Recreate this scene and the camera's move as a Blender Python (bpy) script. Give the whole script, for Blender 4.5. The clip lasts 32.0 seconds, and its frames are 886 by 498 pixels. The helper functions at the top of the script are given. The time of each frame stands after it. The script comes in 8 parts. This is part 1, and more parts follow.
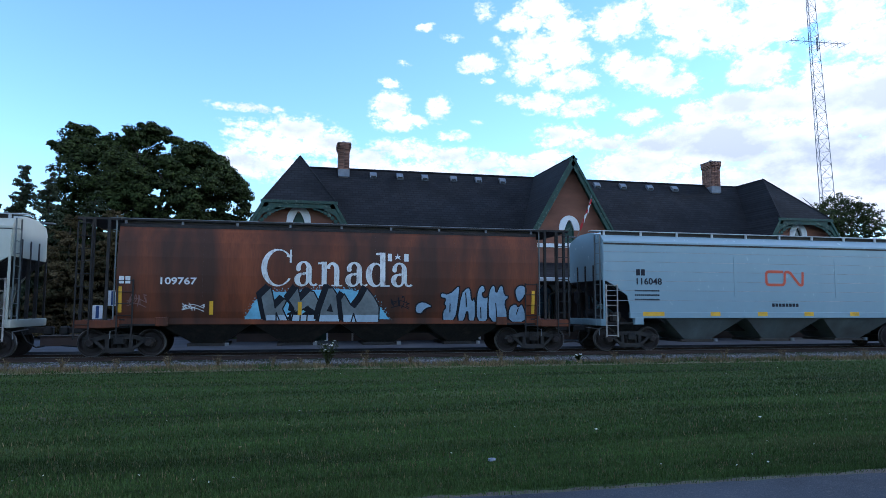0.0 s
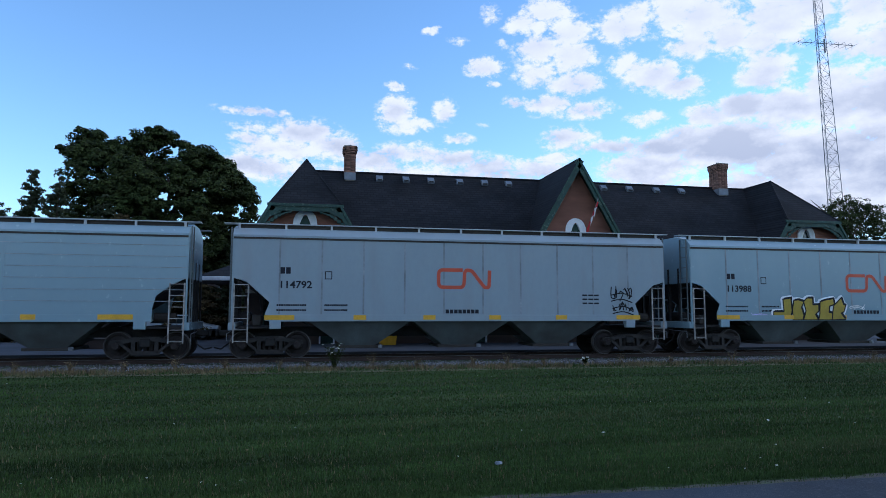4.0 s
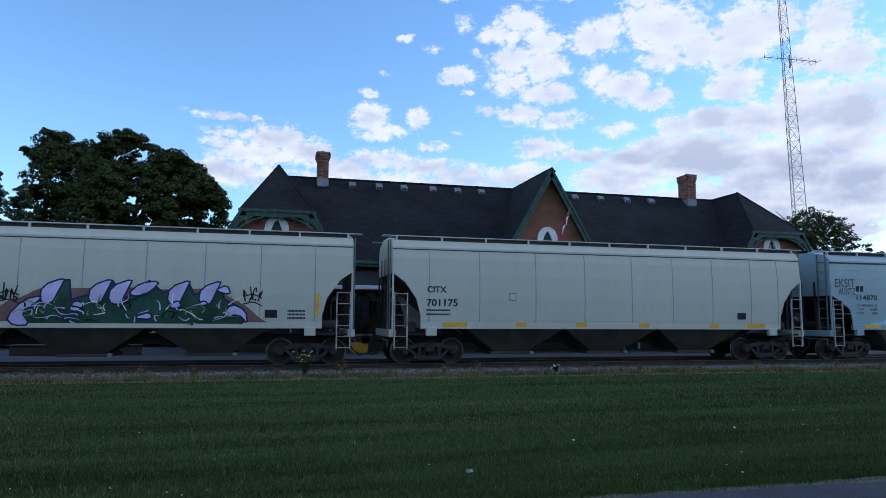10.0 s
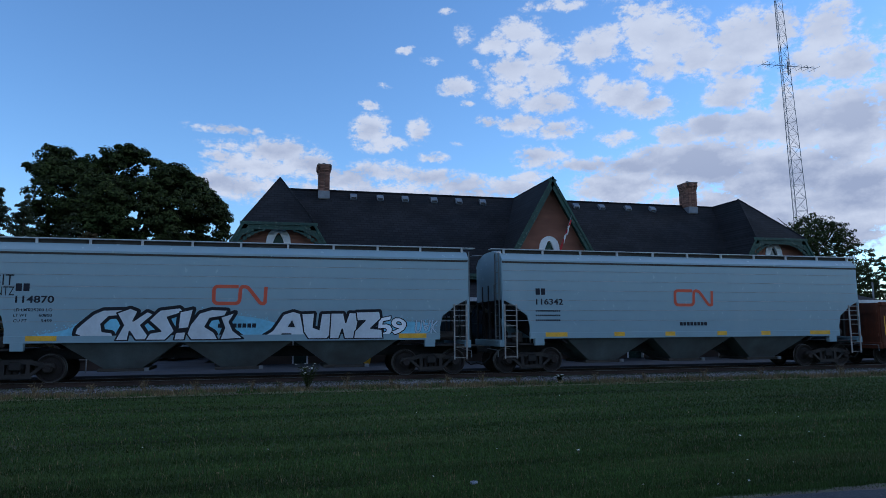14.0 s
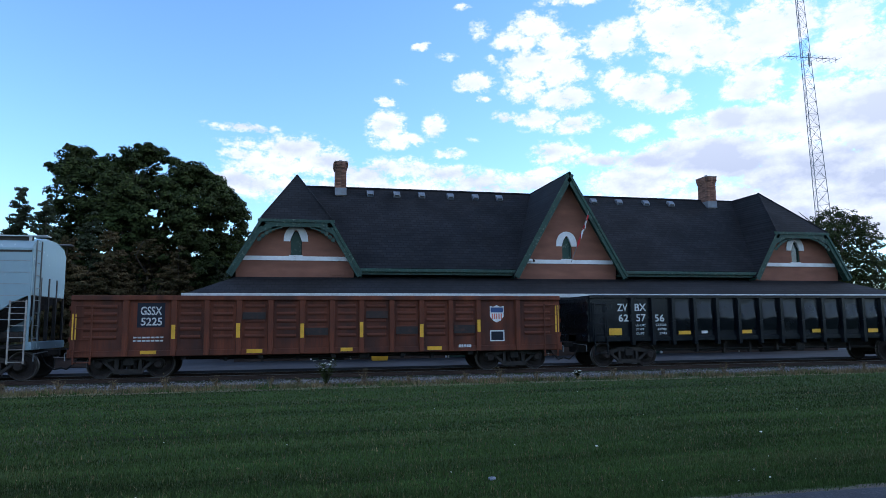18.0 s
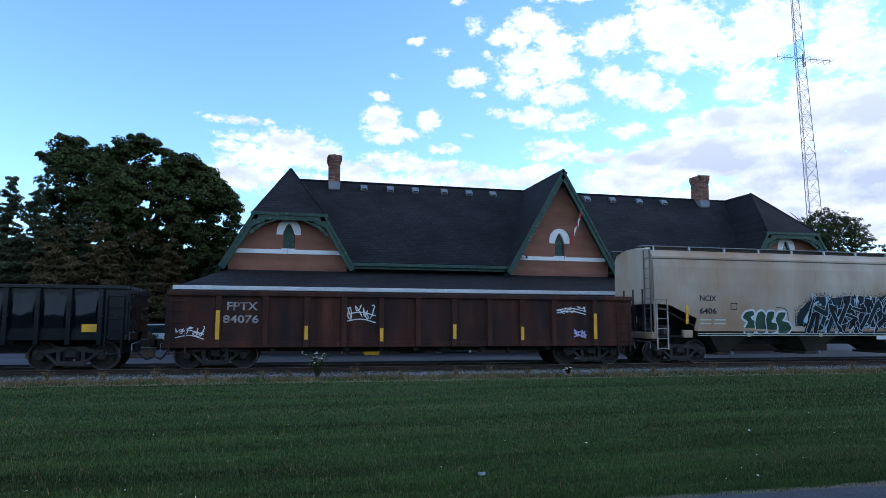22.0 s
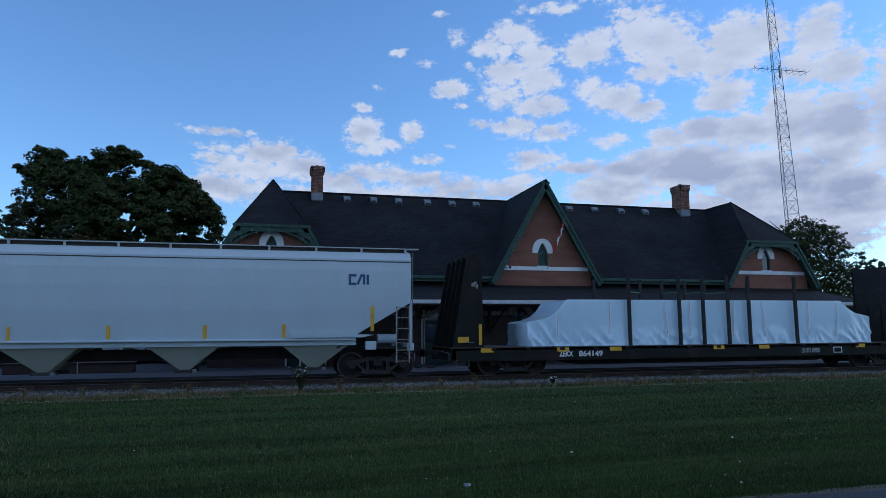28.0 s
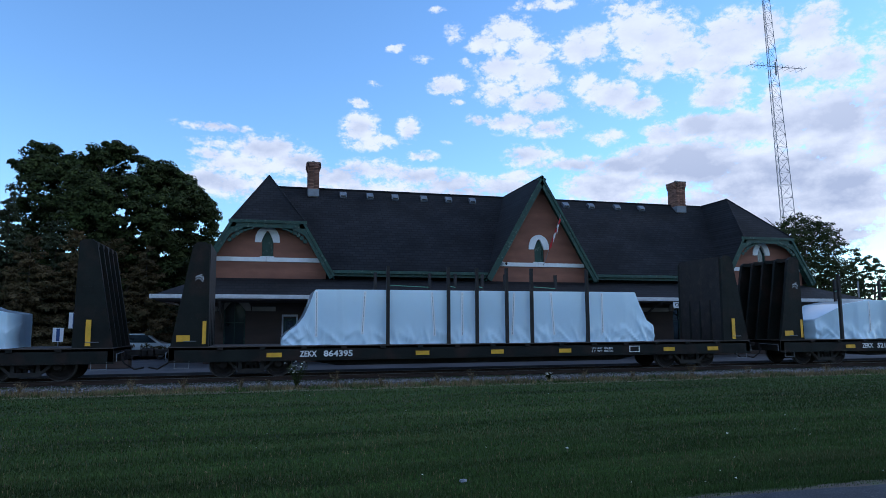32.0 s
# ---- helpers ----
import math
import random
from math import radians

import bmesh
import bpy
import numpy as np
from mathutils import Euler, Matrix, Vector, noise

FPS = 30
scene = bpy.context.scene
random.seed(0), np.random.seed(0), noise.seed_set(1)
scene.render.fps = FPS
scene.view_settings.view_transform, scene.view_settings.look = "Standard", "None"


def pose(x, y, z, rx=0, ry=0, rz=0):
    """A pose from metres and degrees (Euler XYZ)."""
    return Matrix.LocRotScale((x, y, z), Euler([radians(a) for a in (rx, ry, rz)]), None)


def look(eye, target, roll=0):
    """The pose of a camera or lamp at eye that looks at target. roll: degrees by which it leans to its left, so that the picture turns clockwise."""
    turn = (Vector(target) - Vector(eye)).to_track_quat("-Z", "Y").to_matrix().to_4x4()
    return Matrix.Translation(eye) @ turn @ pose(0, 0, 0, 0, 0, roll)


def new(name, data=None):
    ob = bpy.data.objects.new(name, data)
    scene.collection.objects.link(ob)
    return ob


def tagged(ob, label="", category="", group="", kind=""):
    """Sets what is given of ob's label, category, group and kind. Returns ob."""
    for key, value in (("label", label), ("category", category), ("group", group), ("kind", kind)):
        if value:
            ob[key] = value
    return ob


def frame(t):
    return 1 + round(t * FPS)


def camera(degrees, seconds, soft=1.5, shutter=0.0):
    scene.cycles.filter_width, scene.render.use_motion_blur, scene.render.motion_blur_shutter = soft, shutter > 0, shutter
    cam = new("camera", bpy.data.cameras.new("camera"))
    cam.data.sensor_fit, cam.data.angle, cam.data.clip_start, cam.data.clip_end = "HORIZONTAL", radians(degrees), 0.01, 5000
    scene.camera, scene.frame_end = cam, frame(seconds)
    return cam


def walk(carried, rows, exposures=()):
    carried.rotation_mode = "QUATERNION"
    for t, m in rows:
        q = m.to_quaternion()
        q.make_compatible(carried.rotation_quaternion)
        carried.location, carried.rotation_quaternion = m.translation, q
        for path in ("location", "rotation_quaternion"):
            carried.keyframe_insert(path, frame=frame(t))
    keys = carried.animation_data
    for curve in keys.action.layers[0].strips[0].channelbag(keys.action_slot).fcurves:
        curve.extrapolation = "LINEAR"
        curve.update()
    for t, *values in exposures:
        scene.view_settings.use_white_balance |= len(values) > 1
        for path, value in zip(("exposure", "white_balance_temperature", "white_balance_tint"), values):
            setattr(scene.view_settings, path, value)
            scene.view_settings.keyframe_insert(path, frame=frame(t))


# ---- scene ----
cam = camera(66.97, 32.0, soft=0.5)
EYE = Vector((0.0, 0.0, 1.64))


def aim(right, up, lean):
    """The camera's pose: degrees to the right of the track's square, degrees upwards, degrees of lean."""
    a, b = radians(right), radians(up)
    return look(EYE, EYE + Vector((math.sin(a) * math.cos(b), math.cos(a) * math.cos(b), math.sin(b))), lean)


walk(cam, [
    (0.0, aim(12.39, 5.03, 0.14)), (0.5, aim(12.37, 5.21, 0.06)), (1.0, aim(12.51, 5.30, 0.11)), (1.5, aim(12.59, 5.36, 0.16)),
    (2.0, aim(12.64, 5.36, 0.19)), (2.5, aim(12.62, 5.35, 0.09)), (3.0, aim(12.49, 5.32, -0.02)), (3.5, aim(12.12, 5.27, 0.11)),
    (5.5, aim(11.42, 5.35, -0.10)), (6.0, aim(11.41, 5.37, 0.07)), (6.5, aim(11.61, 5.41, 0.11)), (7.0, aim(12.51, 5.41, 0.21)),
    (7.5, aim(13.54, 5.49, 0.07)), (8.0, aim(13.82, 5.60, -0.10)), (8.5, aim(13.76, 5.75, 0.05)), (9.0, aim(13.89, 5.79, 0.23)),
    (9.5, aim(14.05, 5.84, 0.35)), (10.0, aim(14.20, 5.93, 0.36)), (10.5, aim(14.40, 6.00, 0.49)), (11.0, aim(14.66, 5.97, 0.48)),
    (11.5, aim(14.87, 5.95, 0.33)), (12.0, aim(14.98, 5.93, 0.02)), (12.5, aim(14.88, 6.24, -0.32)), (13.0, aim(14.57, 6.64, -0.27)),
    (13.5, aim(14.32, 6.82, -0.27)), (14.0, aim(14.05, 6.83, -0.33)), (14.5, aim(13.80, 6.76, -0.23)), (16.5, aim(13.15, 6.48, -0.22)),
    (17.0, aim(12.96, 6.47, -0.24)), (17.5, aim(12.77, 6.50, -0.32)), (18.0, aim(12.61, 6.52, -0.49)), (18.5, aim(12.38, 6.52, -0.51)),
    (19.0, aim(12.21, 6.65, -0.60)), (19.5, aim(12.20, 6.60, 0.15)), (20.0, aim(12.19, 6.43, 0.24)), (20.5, aim(11.90, 6.36, 0.36)),
    (21.0, aim(11.98, 6.30, 0.20)), (21.5, aim(12.33, 6.23, 0.26)), (22.0, aim(13.21, 6.13, 0.23)), (22.5, aim(13.82, 6.00, 0.39)),
    (23.0, aim(14.12, 6.03, 0.56)), (23.5, aim(14.24, 6.41, -0.49)), (24.0, aim(14.45, 6.66, -0.54)), (24.5, aim(14.54, 6.69, -0.34)),
    (25.0, aim(14.65, 6.70, -0.23)), (25.5, aim(14.67, 6.77, -0.27)), (27.5, aim(14.64, 7.04, -0.25)), (28.0, aim(14.62, 7.03, -0.35)),
    (28.5, aim(14.80, 6.86, -0.05)), (29.0, aim(15.25, 6.61, -0.97)), (29.5, aim(15.31, 6.36, -0.94)), (30.0, aim(14.89, 6.29, -0.77)),
    (30.5, aim(14.70, 6.37, -0.45)), (31.0, aim(14.76, 6.59, -0.44)), (31.5, aim(14.91, 6.67, -0.34)), (32.0, aim(14.94, 6.70, -0.31)),
], exposures=[
    (0.0, 0.56, 5280, 14), (1.5, 0.40, 5330, 14), (3.0, 0.22, 5320, 14), (6.0, 0.0, 5330, 14), (9.0, 0.13, 5380, 14), (11.0, -0.02, 5320, 14), (13.0, -0.27, 5170, 14), (14.5, -0.38, 5120, 14),
    (17.0, 0.22, 5340, 14), (19.0, 0.46, 5400, 14), (21.0, 0.48, 5400, 14), (23.0, 0.38, 5320, 14), (25.0, 0.04, 5240, 14), (28.0, -0.4, 5080, 14), (29.0, -0.12, 5130, 14), (31.0, 0.05, 5200, 14), (32.0, 0.05, 5200, 14)])
# ---- world and sun ----
SUN_AZ, SUN_EL = 88.0, 19.0
CLOUD_BROKEN = [(19.0, 23.6, 2.0, 0.8, 0.9), (20.8, 24.6, 2.2, 1.2, 1), (22.9, 22.9, 2.2, 1.3, 1), (20.2, 21.8, 2.2, 1.3, 1), (22.9, 21.0, 2.4, 1.3, 1), (19.9, 19.8, 2.0, 1.0, 0.9), (23.5, 18.9, 2.6, 1.0, 0.9),
                (18.1, 17.6, 1.1, 0.5, 0.8), (21.0, 17.2, 2.4, 0.9, 0.9), (23.9, 16.6, 2.4, 0.8, 0.85), (27.5, 23.0, 2.3, 1.4, 1), (28.5, 23.9, 1.9, 0.8, 0.9), (29.7, 19.0, 2.7, 1.2, 1), (31.9, 17.9, 2.2, 0.9, 1),
                (27.6, 19.9, 1.6, 1.0, 0.9), (29.0, 15.6, 1.8, 0.7, 0.8), (22.6, 14.3, 2.4, 1.0, 0.9), (26.4, 13.6, 2.8, 0.7, 0.9)]
CLOUD_SCRAPS = [(10.8, 23.3, 1.0, 0.4, 0.95), (13.1, 22.5, 1.0, 0.4, 0.6), (16.0, 24.6, 1.0, 1.0, 0.55), (15.6, 20.5, 1.8, 0.8, 0.95), (16.1, 19.1, 0.8, 0.3, 0.7), (7.6, 18.9, 1.0, 0.4, 0.95), (8.9, 20.4, 0.8, 0.3, 0.4),
                (7.9, 16.8, 1.7, 1.3, 1), (8.6, 15.6, 2.0, 0.8, 0.95), (12.0, 16.8, 1.0, 1.1, 0.95), (13.1, 14.6, 1.5, 0.4, 0.7), (15.3, 15.7, 1.0, 0.3, 0.35), (-4.3, 16.2, 3.1, 0.4, 0.75), (14.5, 26.3, 0.9, 0.3, 0.6),
                (17.2, 22.2, 0.7, 0.4, 0.5)]
CLOUD_LOW = [(-4.5, 14.9, 2.1, 0.5, 0.6), (-4.2, 14.0, 2.1, 0.6, 0.9), (-0.1, 14.6, 3.3, 1.2, 1), (2.3, 13.7, 2.9, 1.2, 1), (-1.9, 13.4, 3.8, 0.9, 1), (5.7, 12.8, 3.4, 1.0, 0.9), (9.1, 13.4, 3.9, 0.9, 0.8),
             (12.6, 12.9, 3.4, 0.9, 0.85), (16.0, 12.2, 3.4, 0.9, 0.9), (19.9, 12.1, 3.4, 0.9, 0.9), (21.4, 12.8, 1.9, 0.6, 0.9), (-4.2, 11.9, 4.1, 1.0, 1), (8.6, 11.3, 14.6, 1.1, 0.9), (-8.6, 11.4, 3.1, 0.6, 0.6)]
CLOUD_HIGH = [(31.5, 23.6, 2.0, 2.5, 0.95), (33.7, 22.8, 3.0, 2.3, 1.05), (35.8, 21.3, 1.7, 1.7, 1), (32.7, 20.8, 2.2, 0.9, 0.9), (39.2, 21.9, 3.0, 2.2, 1.1), (38.1, 20.5, 2.0, 1.2, 1), (38.3, 18.3, 2.2, 1.5, 1.05),
              (37.1, 17.9, 1.0, 0.8, 0.9), (41.4, 22.3, 2.3, 1.6, 1), (45.2, 21.5, 2.1, 1.9, 1.05), (46.4, 19.1, 2.0, 1.9, 1), (43.9, 19.4, 2.2, 1.6, 0.85), (31.8, 25.4, 2.7, 0.6, 0.8), (24.3, 26.4, 2.9, 0.4, 0.8),
              (35.6, 28.2, 11.7, 2.1, 0.9), (21.4, 29.2, 7.3, 1.4, 0.8)]
CLOUD_BANK = [(33.9, 15.4, 1.9, 1.1, 1), (36.5, 15.8, 2.4, 1.0, 1.1), (39.8, 15.4, 3.1, 1.5, 1.2), (42.9, 15.5, 2.9, 2.5, 1.2), (46.1, 14.2, 2.7, 4.0, 1.2), (32.6, 13.9, 2.6, 1.0, 1.1), (30.3, 13.1, 3.1, 0.9, 1.1),
              (35.9, 13.0, 4.8, 2.0, 1.3), (41.5, 11.5, 5.4, 2.5, 1.3), (45.7, 9.4, 4.0, 3.7, 1.3), (29.3, 11.6, 4.0, 1.4, 1.2), (51.9, 13.9, 4.7, 7.1, 1.2), (38.5, 8.4, 10.7, 2.6, 1.2)]


def build_world():
    world = bpy.data.worlds.new("sky")
    scene.world = world
    world.use_nodes = True
    nt = world.node_tree
    nt.nodes.clear()
    n, link = nt.nodes.new, nt.links.new

    def maths(op, a, b=None, clamp=False):
        node = n("ShaderNodeMath")
        node.operation, node.use_clamp = op, clamp
        for k, v in enumerate((a, b)):
            if v is None:
                continue
            if isinstance(v, (int, float)):
                node.inputs[k].default_value = v
            else:
                link(v, node.inputs[k])
        return node.outputs[0]

    sky = n("ShaderNodeTexSky")
    sky.sky_type, sky.sun_disc = "NISHITA", False
    sky.sun_elevation, sky.sun_rotation = radians(SUN_EL), radians(SUN_AZ)
    sky.air_density, sky.dust_density, sky.ozone_density = 1.0, 0.2, 1.3
    co = n("ShaderNodeTexCoord").outputs["Generated"]
    sep = n("ShaderNodeSeparateXYZ")
    link(co, sep.inputs[0])
    az = maths("MULTIPLY", maths("ARCTAN2", sep.outputs[0], sep.outputs[1]), 57.2958)
    el = maths("MULTIPLY", maths("ARCSINE", sep.outputs[2]), 57.2958)
    comb = n("ShaderNodeCombineXYZ")
    link(az, comb.inputs[0]), link(el, comb.inputs[1])

    def noise_at(scale, detail, sx=1.0, sy=1.0):
        m = n("ShaderNodeMapping")
        m.inputs["Scale"].default_value = (sx, sy, 1)
        link(comb.outputs[0], m.inputs[0])
        t = n("ShaderNodeTexNoise")
        t.inputs["Scale"].default_value, t.inputs["Detail"].default_value, t.inputs["Roughness"].default_value = scale, detail, 0.66
        link(m.outputs[0], t.inputs["Vector"])
        return t.outputs["Fac"]

    total = None
    # each bank or scrap of cloud: azimuth, elevation, half width, half height, thickness
    warp = n("ShaderNodeTexNoise")
    warp.inputs["Scale"].default_value, warp.inputs["Detail"].default_value = 0.45, 4
    link(comb.outputs[0], warp.inputs["Vector"])
    shift = n("ShaderNodeVectorMath")
    shift.operation = "MULTIPLY_ADD"
    link(warp.outputs["Color"], shift.inputs[0]), link(comb.outputs[0], shift.inputs[2])
    shift.inputs[1].default_value = (1.6, 1.1, 0)
    centred = n("ShaderNodeVectorMath")
    centred.operation = "SUBTRACT"
    link(shift.outputs[0], centred.inputs[0])
    centred.inputs[1].default_value = (0.8, 0.55, 0)
    for a, e, sx, sy, w in CLOUD_BROKEN + CLOUD_SCRAPS + CLOUD_LOW + CLOUD_HIGH + CLOUD_BANK:
        sub = n("ShaderNodeVectorMath")
        sub.operation = "SUBTRACT"
        link(centred.outputs[0], sub.inputs[0])
        sub.inputs[1].default_value = (a, e, 0)
        mul = n("ShaderNodeVectorMath")
        mul.operation = "MULTIPLY"
        link(sub.outputs[0], mul.inputs[0])
        mul.inputs[1].default_value = (1 / sx, 1 / sy, 0)
        ln = n("ShaderNodeVectorMath")
        ln.operation = "LENGTH"
        link(mul.outputs[0], ln.inputs[0])
        mr = n("ShaderNodeMapRange")
        mr.interpolation_type = "SMOOTHSTEP"
        mr.inputs["From Min"].default_value, mr.inputs["From Max"].default_value = 1.7, 0.1
        mr.inputs["To Min"].default_value, mr.inputs["To Max"].default_value = 0.0, w
        link(ln.outputs["Value"], mr.inputs["Value"])
        total = mr.outputs[0] if total is None else maths("MAXIMUM", total, mr.outputs[0])

    def puffs(scale, sx, sy):
        return maths("MULTIPLY", maths("ABSOLUTE", maths("SUBTRACT", noise_at(scale, 2, sx, sy), 0.5)), 2.0)
    # rounded puffs at three sizes, with a finer fringe
    heap = maths("ADD", maths("MULTIPLY", puffs(0.55, 0.85, 1.3), 1.1), maths("ADD", maths("MULTIPLY", puffs(1.25, 0.9, 1.2), 0.7), maths("MULTIPLY", puffs(2.8, 1.0, 1.2), 0.4)))
    rough = noise_at(0.8, 12, 0.85, 1.3)
    fine = noise_at(0.16, 3, 0.8, 1.6)
    # scattered cloud added over the unseen rest of the sky, whitens light on near sides
    away = maths("MULTIPLY", maths("GREATER_THAN", maths("ABSOLUTE", maths("SUBTRACT", az, 12.0)), 55.0), maths("MULTIPLY", maths("SUBTRACT", fine, 0.19), 1.4))
    total = maths("MAXIMUM", total, away)
    gain = maths("MULTIPLY", total, 2.4, True)
    relief = maths("ADD", maths("MULTIPLY", maths("SUBTRACT", heap, 0.40), 0.75), maths("MULTIPLY", maths("SUBTRACT", rough, 0.5), 1.7))
    dens = maths("ADD", total, maths("MULTIPLY", relief, gain))
    mask = n("ShaderNodeMapRange")
    mask.interpolation_type = "SMOOTHSTEP"
    mask.inputs["From Min"].default_value, mask.inputs["From Max"].default_value = 0.12, 0.70
    link(dens, mask.inputs["Value"])
    cut = maths("MULTIPLY", mask.outputs[0], maths("GREATER_THAN", el, 0.3))
    # cloud shade: bright tops, lilac-grey thick bellies low on the sunny side
    shade = n("ShaderNodeMapRange")
    shade.inputs["From Min"].default_value, shade.inputs["From Max"].default_value = 0.65, 1.75
    lowness = n("ShaderNodeMapRange")
    lowness.inputs["From Min"].default_value, lowness.inputs["From Max"].default_value = 25.0, 11.0
    lowness.inputs["To Min"].default_value = 0.25
    link(el, lowness.inputs["Value"])
    belly = maths("MULTIPLY", maths("SUBTRACT", noise_at(0.22, 2, 0.7, 1.9), 0.42), 3.0)
    link(maths("SUBTRACT", maths("ADD", total, belly), maths("MULTIPLY", relief, 0.5)), shade.inputs["Value"])
    tone = n("ShaderNodeMixRGB")
    tone.inputs["Color1"].default_value = (1.0, 0.965, 0.91, 1)
    tone.inputs["Color2"].default_value = (0.55, 0.57, 0.63, 1)
    link(maths("MULTIPLY", shade.outputs[0], lowness.outputs[0], True), tone.inputs["Fac"])
    bg1, bg2, mix, out = n("ShaderNodeBackground"), n("ShaderNodeBackground"), n("ShaderNodeMixShader"), n("ShaderNodeOutputWorld")
    clear = n("ShaderNodeMixRGB")
    clear.blend_type = "MULTIPLY"
    clear.inputs["Fac"].default_value, clear.inputs["Color2"].default_value = 1.0, (0.86, 0.975, 1.03, 1)
    link(sky.outputs[0], clear.inputs["Color1"]), link(clear.outputs[0], bg1.inputs["Color"])
    bg1.inputs["Strength"].default_value = 0.215
    link(tone.outputs[0], bg2.inputs["Color"])
    bg2.inputs["Strength"].default_value = 0.90
    link(cut, mix.inputs[0]), link(bg1.outputs[0], mix.inputs[1]), link(bg2.outputs[0], mix.inputs[2])
    link(mix.outputs[0], out.inputs["Surface"])


build_world()
sun_data = bpy.data.lights.new("sun", "SUN")
sun_data.energy, sun_data.angle, sun_data.color = 0.55, radians(10), (1.0, 0.9, 0.78)
sun = new("sun", sun_data)
s_az, s_el = radians(SUN_AZ), radians(SUN_EL)
sun.matrix_world = look((0, 0, 60), (-60 * math.sin(s_az), -60 * math.cos(s_az), 60 - 60 * math.tan(s_el)))


# ---- materials ----
def mat(name, col, rough=0.6, metal=0.0, var=0.25, scale=1.5, fine=25.0, bump=0.15, stretch=(1, 1, 1), dirt=None, dirt_amount=0.4,
        dirt_scale=1.2, dirt_stretch=(1, 1, 1), per_piece=0.0, spec=0.5, island=0.0, rvar=0.11):
    """A surface with two scales of grain, an optional second colour in streaks or patches, and a slight difference from piece to piece."""
    m = bpy.data.materials.new(name)
    m.use_nodes = True
    nt = m.node_tree
    n, link = nt.nodes.new, nt.links.new
    b = nt.nodes["Principled BSDF"]
    b.inputs["Roughness"].default_value, b.inputs["Metallic"].default_value = rough, metal
    b.inputs["Specular IOR Level"].default_value = spec
    co = n("ShaderNodeTexCoord").outputs["Object"]

    def grain(sc, detail, st):
        mp = n("ShaderNodeMapping")
        mp.inputs["Scale"].default_value = st
        link(co, mp.inputs[0])
        t = n("ShaderNodeTexNoise")
        t.inputs["Scale"].default_value, t.inputs["Detail"].default_value = sc, detail
        link(mp.outputs[0], t.inputs["Vector"])
        return t.outputs["Fac"]

    def ranged(v, a, b2, c, d):
        r = n("ShaderNodeMapRange")
        for key, val in (("From Min", a), ("From Max", b2), ("To Min", c), ("To Max", d)):
            r.inputs[key].default_value = val
        link(v, r.inputs["Value"])
        return r.outputs[0]

    big, small = grain(scale, 4, stretch), grain(fine, 3, stretch)
    mul = n("ShaderNodeMath")
    mul.operation = "MULTIPLY"
    link(ranged(big, 0.3, 0.7, 1 - var, 1 + var * 0.7), mul.inputs[0])
    link(ranged(small, 0.3, 0.7, 1 - var * 0.5, 1 + var * 0.4), mul.inputs[1])
    value = mul.outputs[0]
    if per_piece:
        info = n("ShaderNodeObjectInfo")
        mul2 = n("ShaderNodeMath")
        mul2.operation = "MULTIPLY"
        link(ranged(info.outputs["Random"], 0, 1, 1 - per_piece, 1 + per_piece), mul2.inputs[0])
        link(value, mul2.inputs[1])
        value = mul2.outputs[0]
    if island:
        geo = n("ShaderNodeNewGeometry")
        mul3 = n("ShaderNodeMath")
        mul3.operation = "MULTIPLY"
        link(ranged(geo.outputs["Random Per Island"], 0, 1, 1 - island, 1 + island), mul3.inputs[0])
        link(value, mul3.inputs[1])
        value = mul3.outputs[0]
    base = n("ShaderNodeMixRGB")
    base.blend_type = "MULTIPLY"
    base.inputs["Fac"].default_value = 1.0
    base.inputs["Color1"].default_value = (*col, 1)
    link(value, base.inputs["Color2"])
    colour = base.outputs[0]
    if dirt:
        d = n("ShaderNodeMixRGB")
        d.inputs["Color2"].default_value = (*dirt, 1)
        link(colour, d.inputs["Color1"])
        link(ranged(grain(dirt_scale, 6, dirt_stretch), 0.62 - dirt_amount * 0.35, 0.78 - dirt_amount * 0.2, 0.0, min(1.0, 0.35 + dirt_amount)), d.inputs["Fac"])
        colour = d.outputs[0]
    link(colour, b.inputs["Base Color"])
    link(ranged(small, 0.3, 0.7, max(0.02, rough - rvar), min(1, rough + rvar)), b.inputs["Roughness"])
    if bump:
        bp = n("ShaderNodeBump")
        bp.inputs["Strength"].default_value, bp.inputs["Distance"].default_value = bump, 0.02
        link(small, bp.inputs["Height"])
        link(bp.outputs[0], b.inputs["Normal"])
    return m


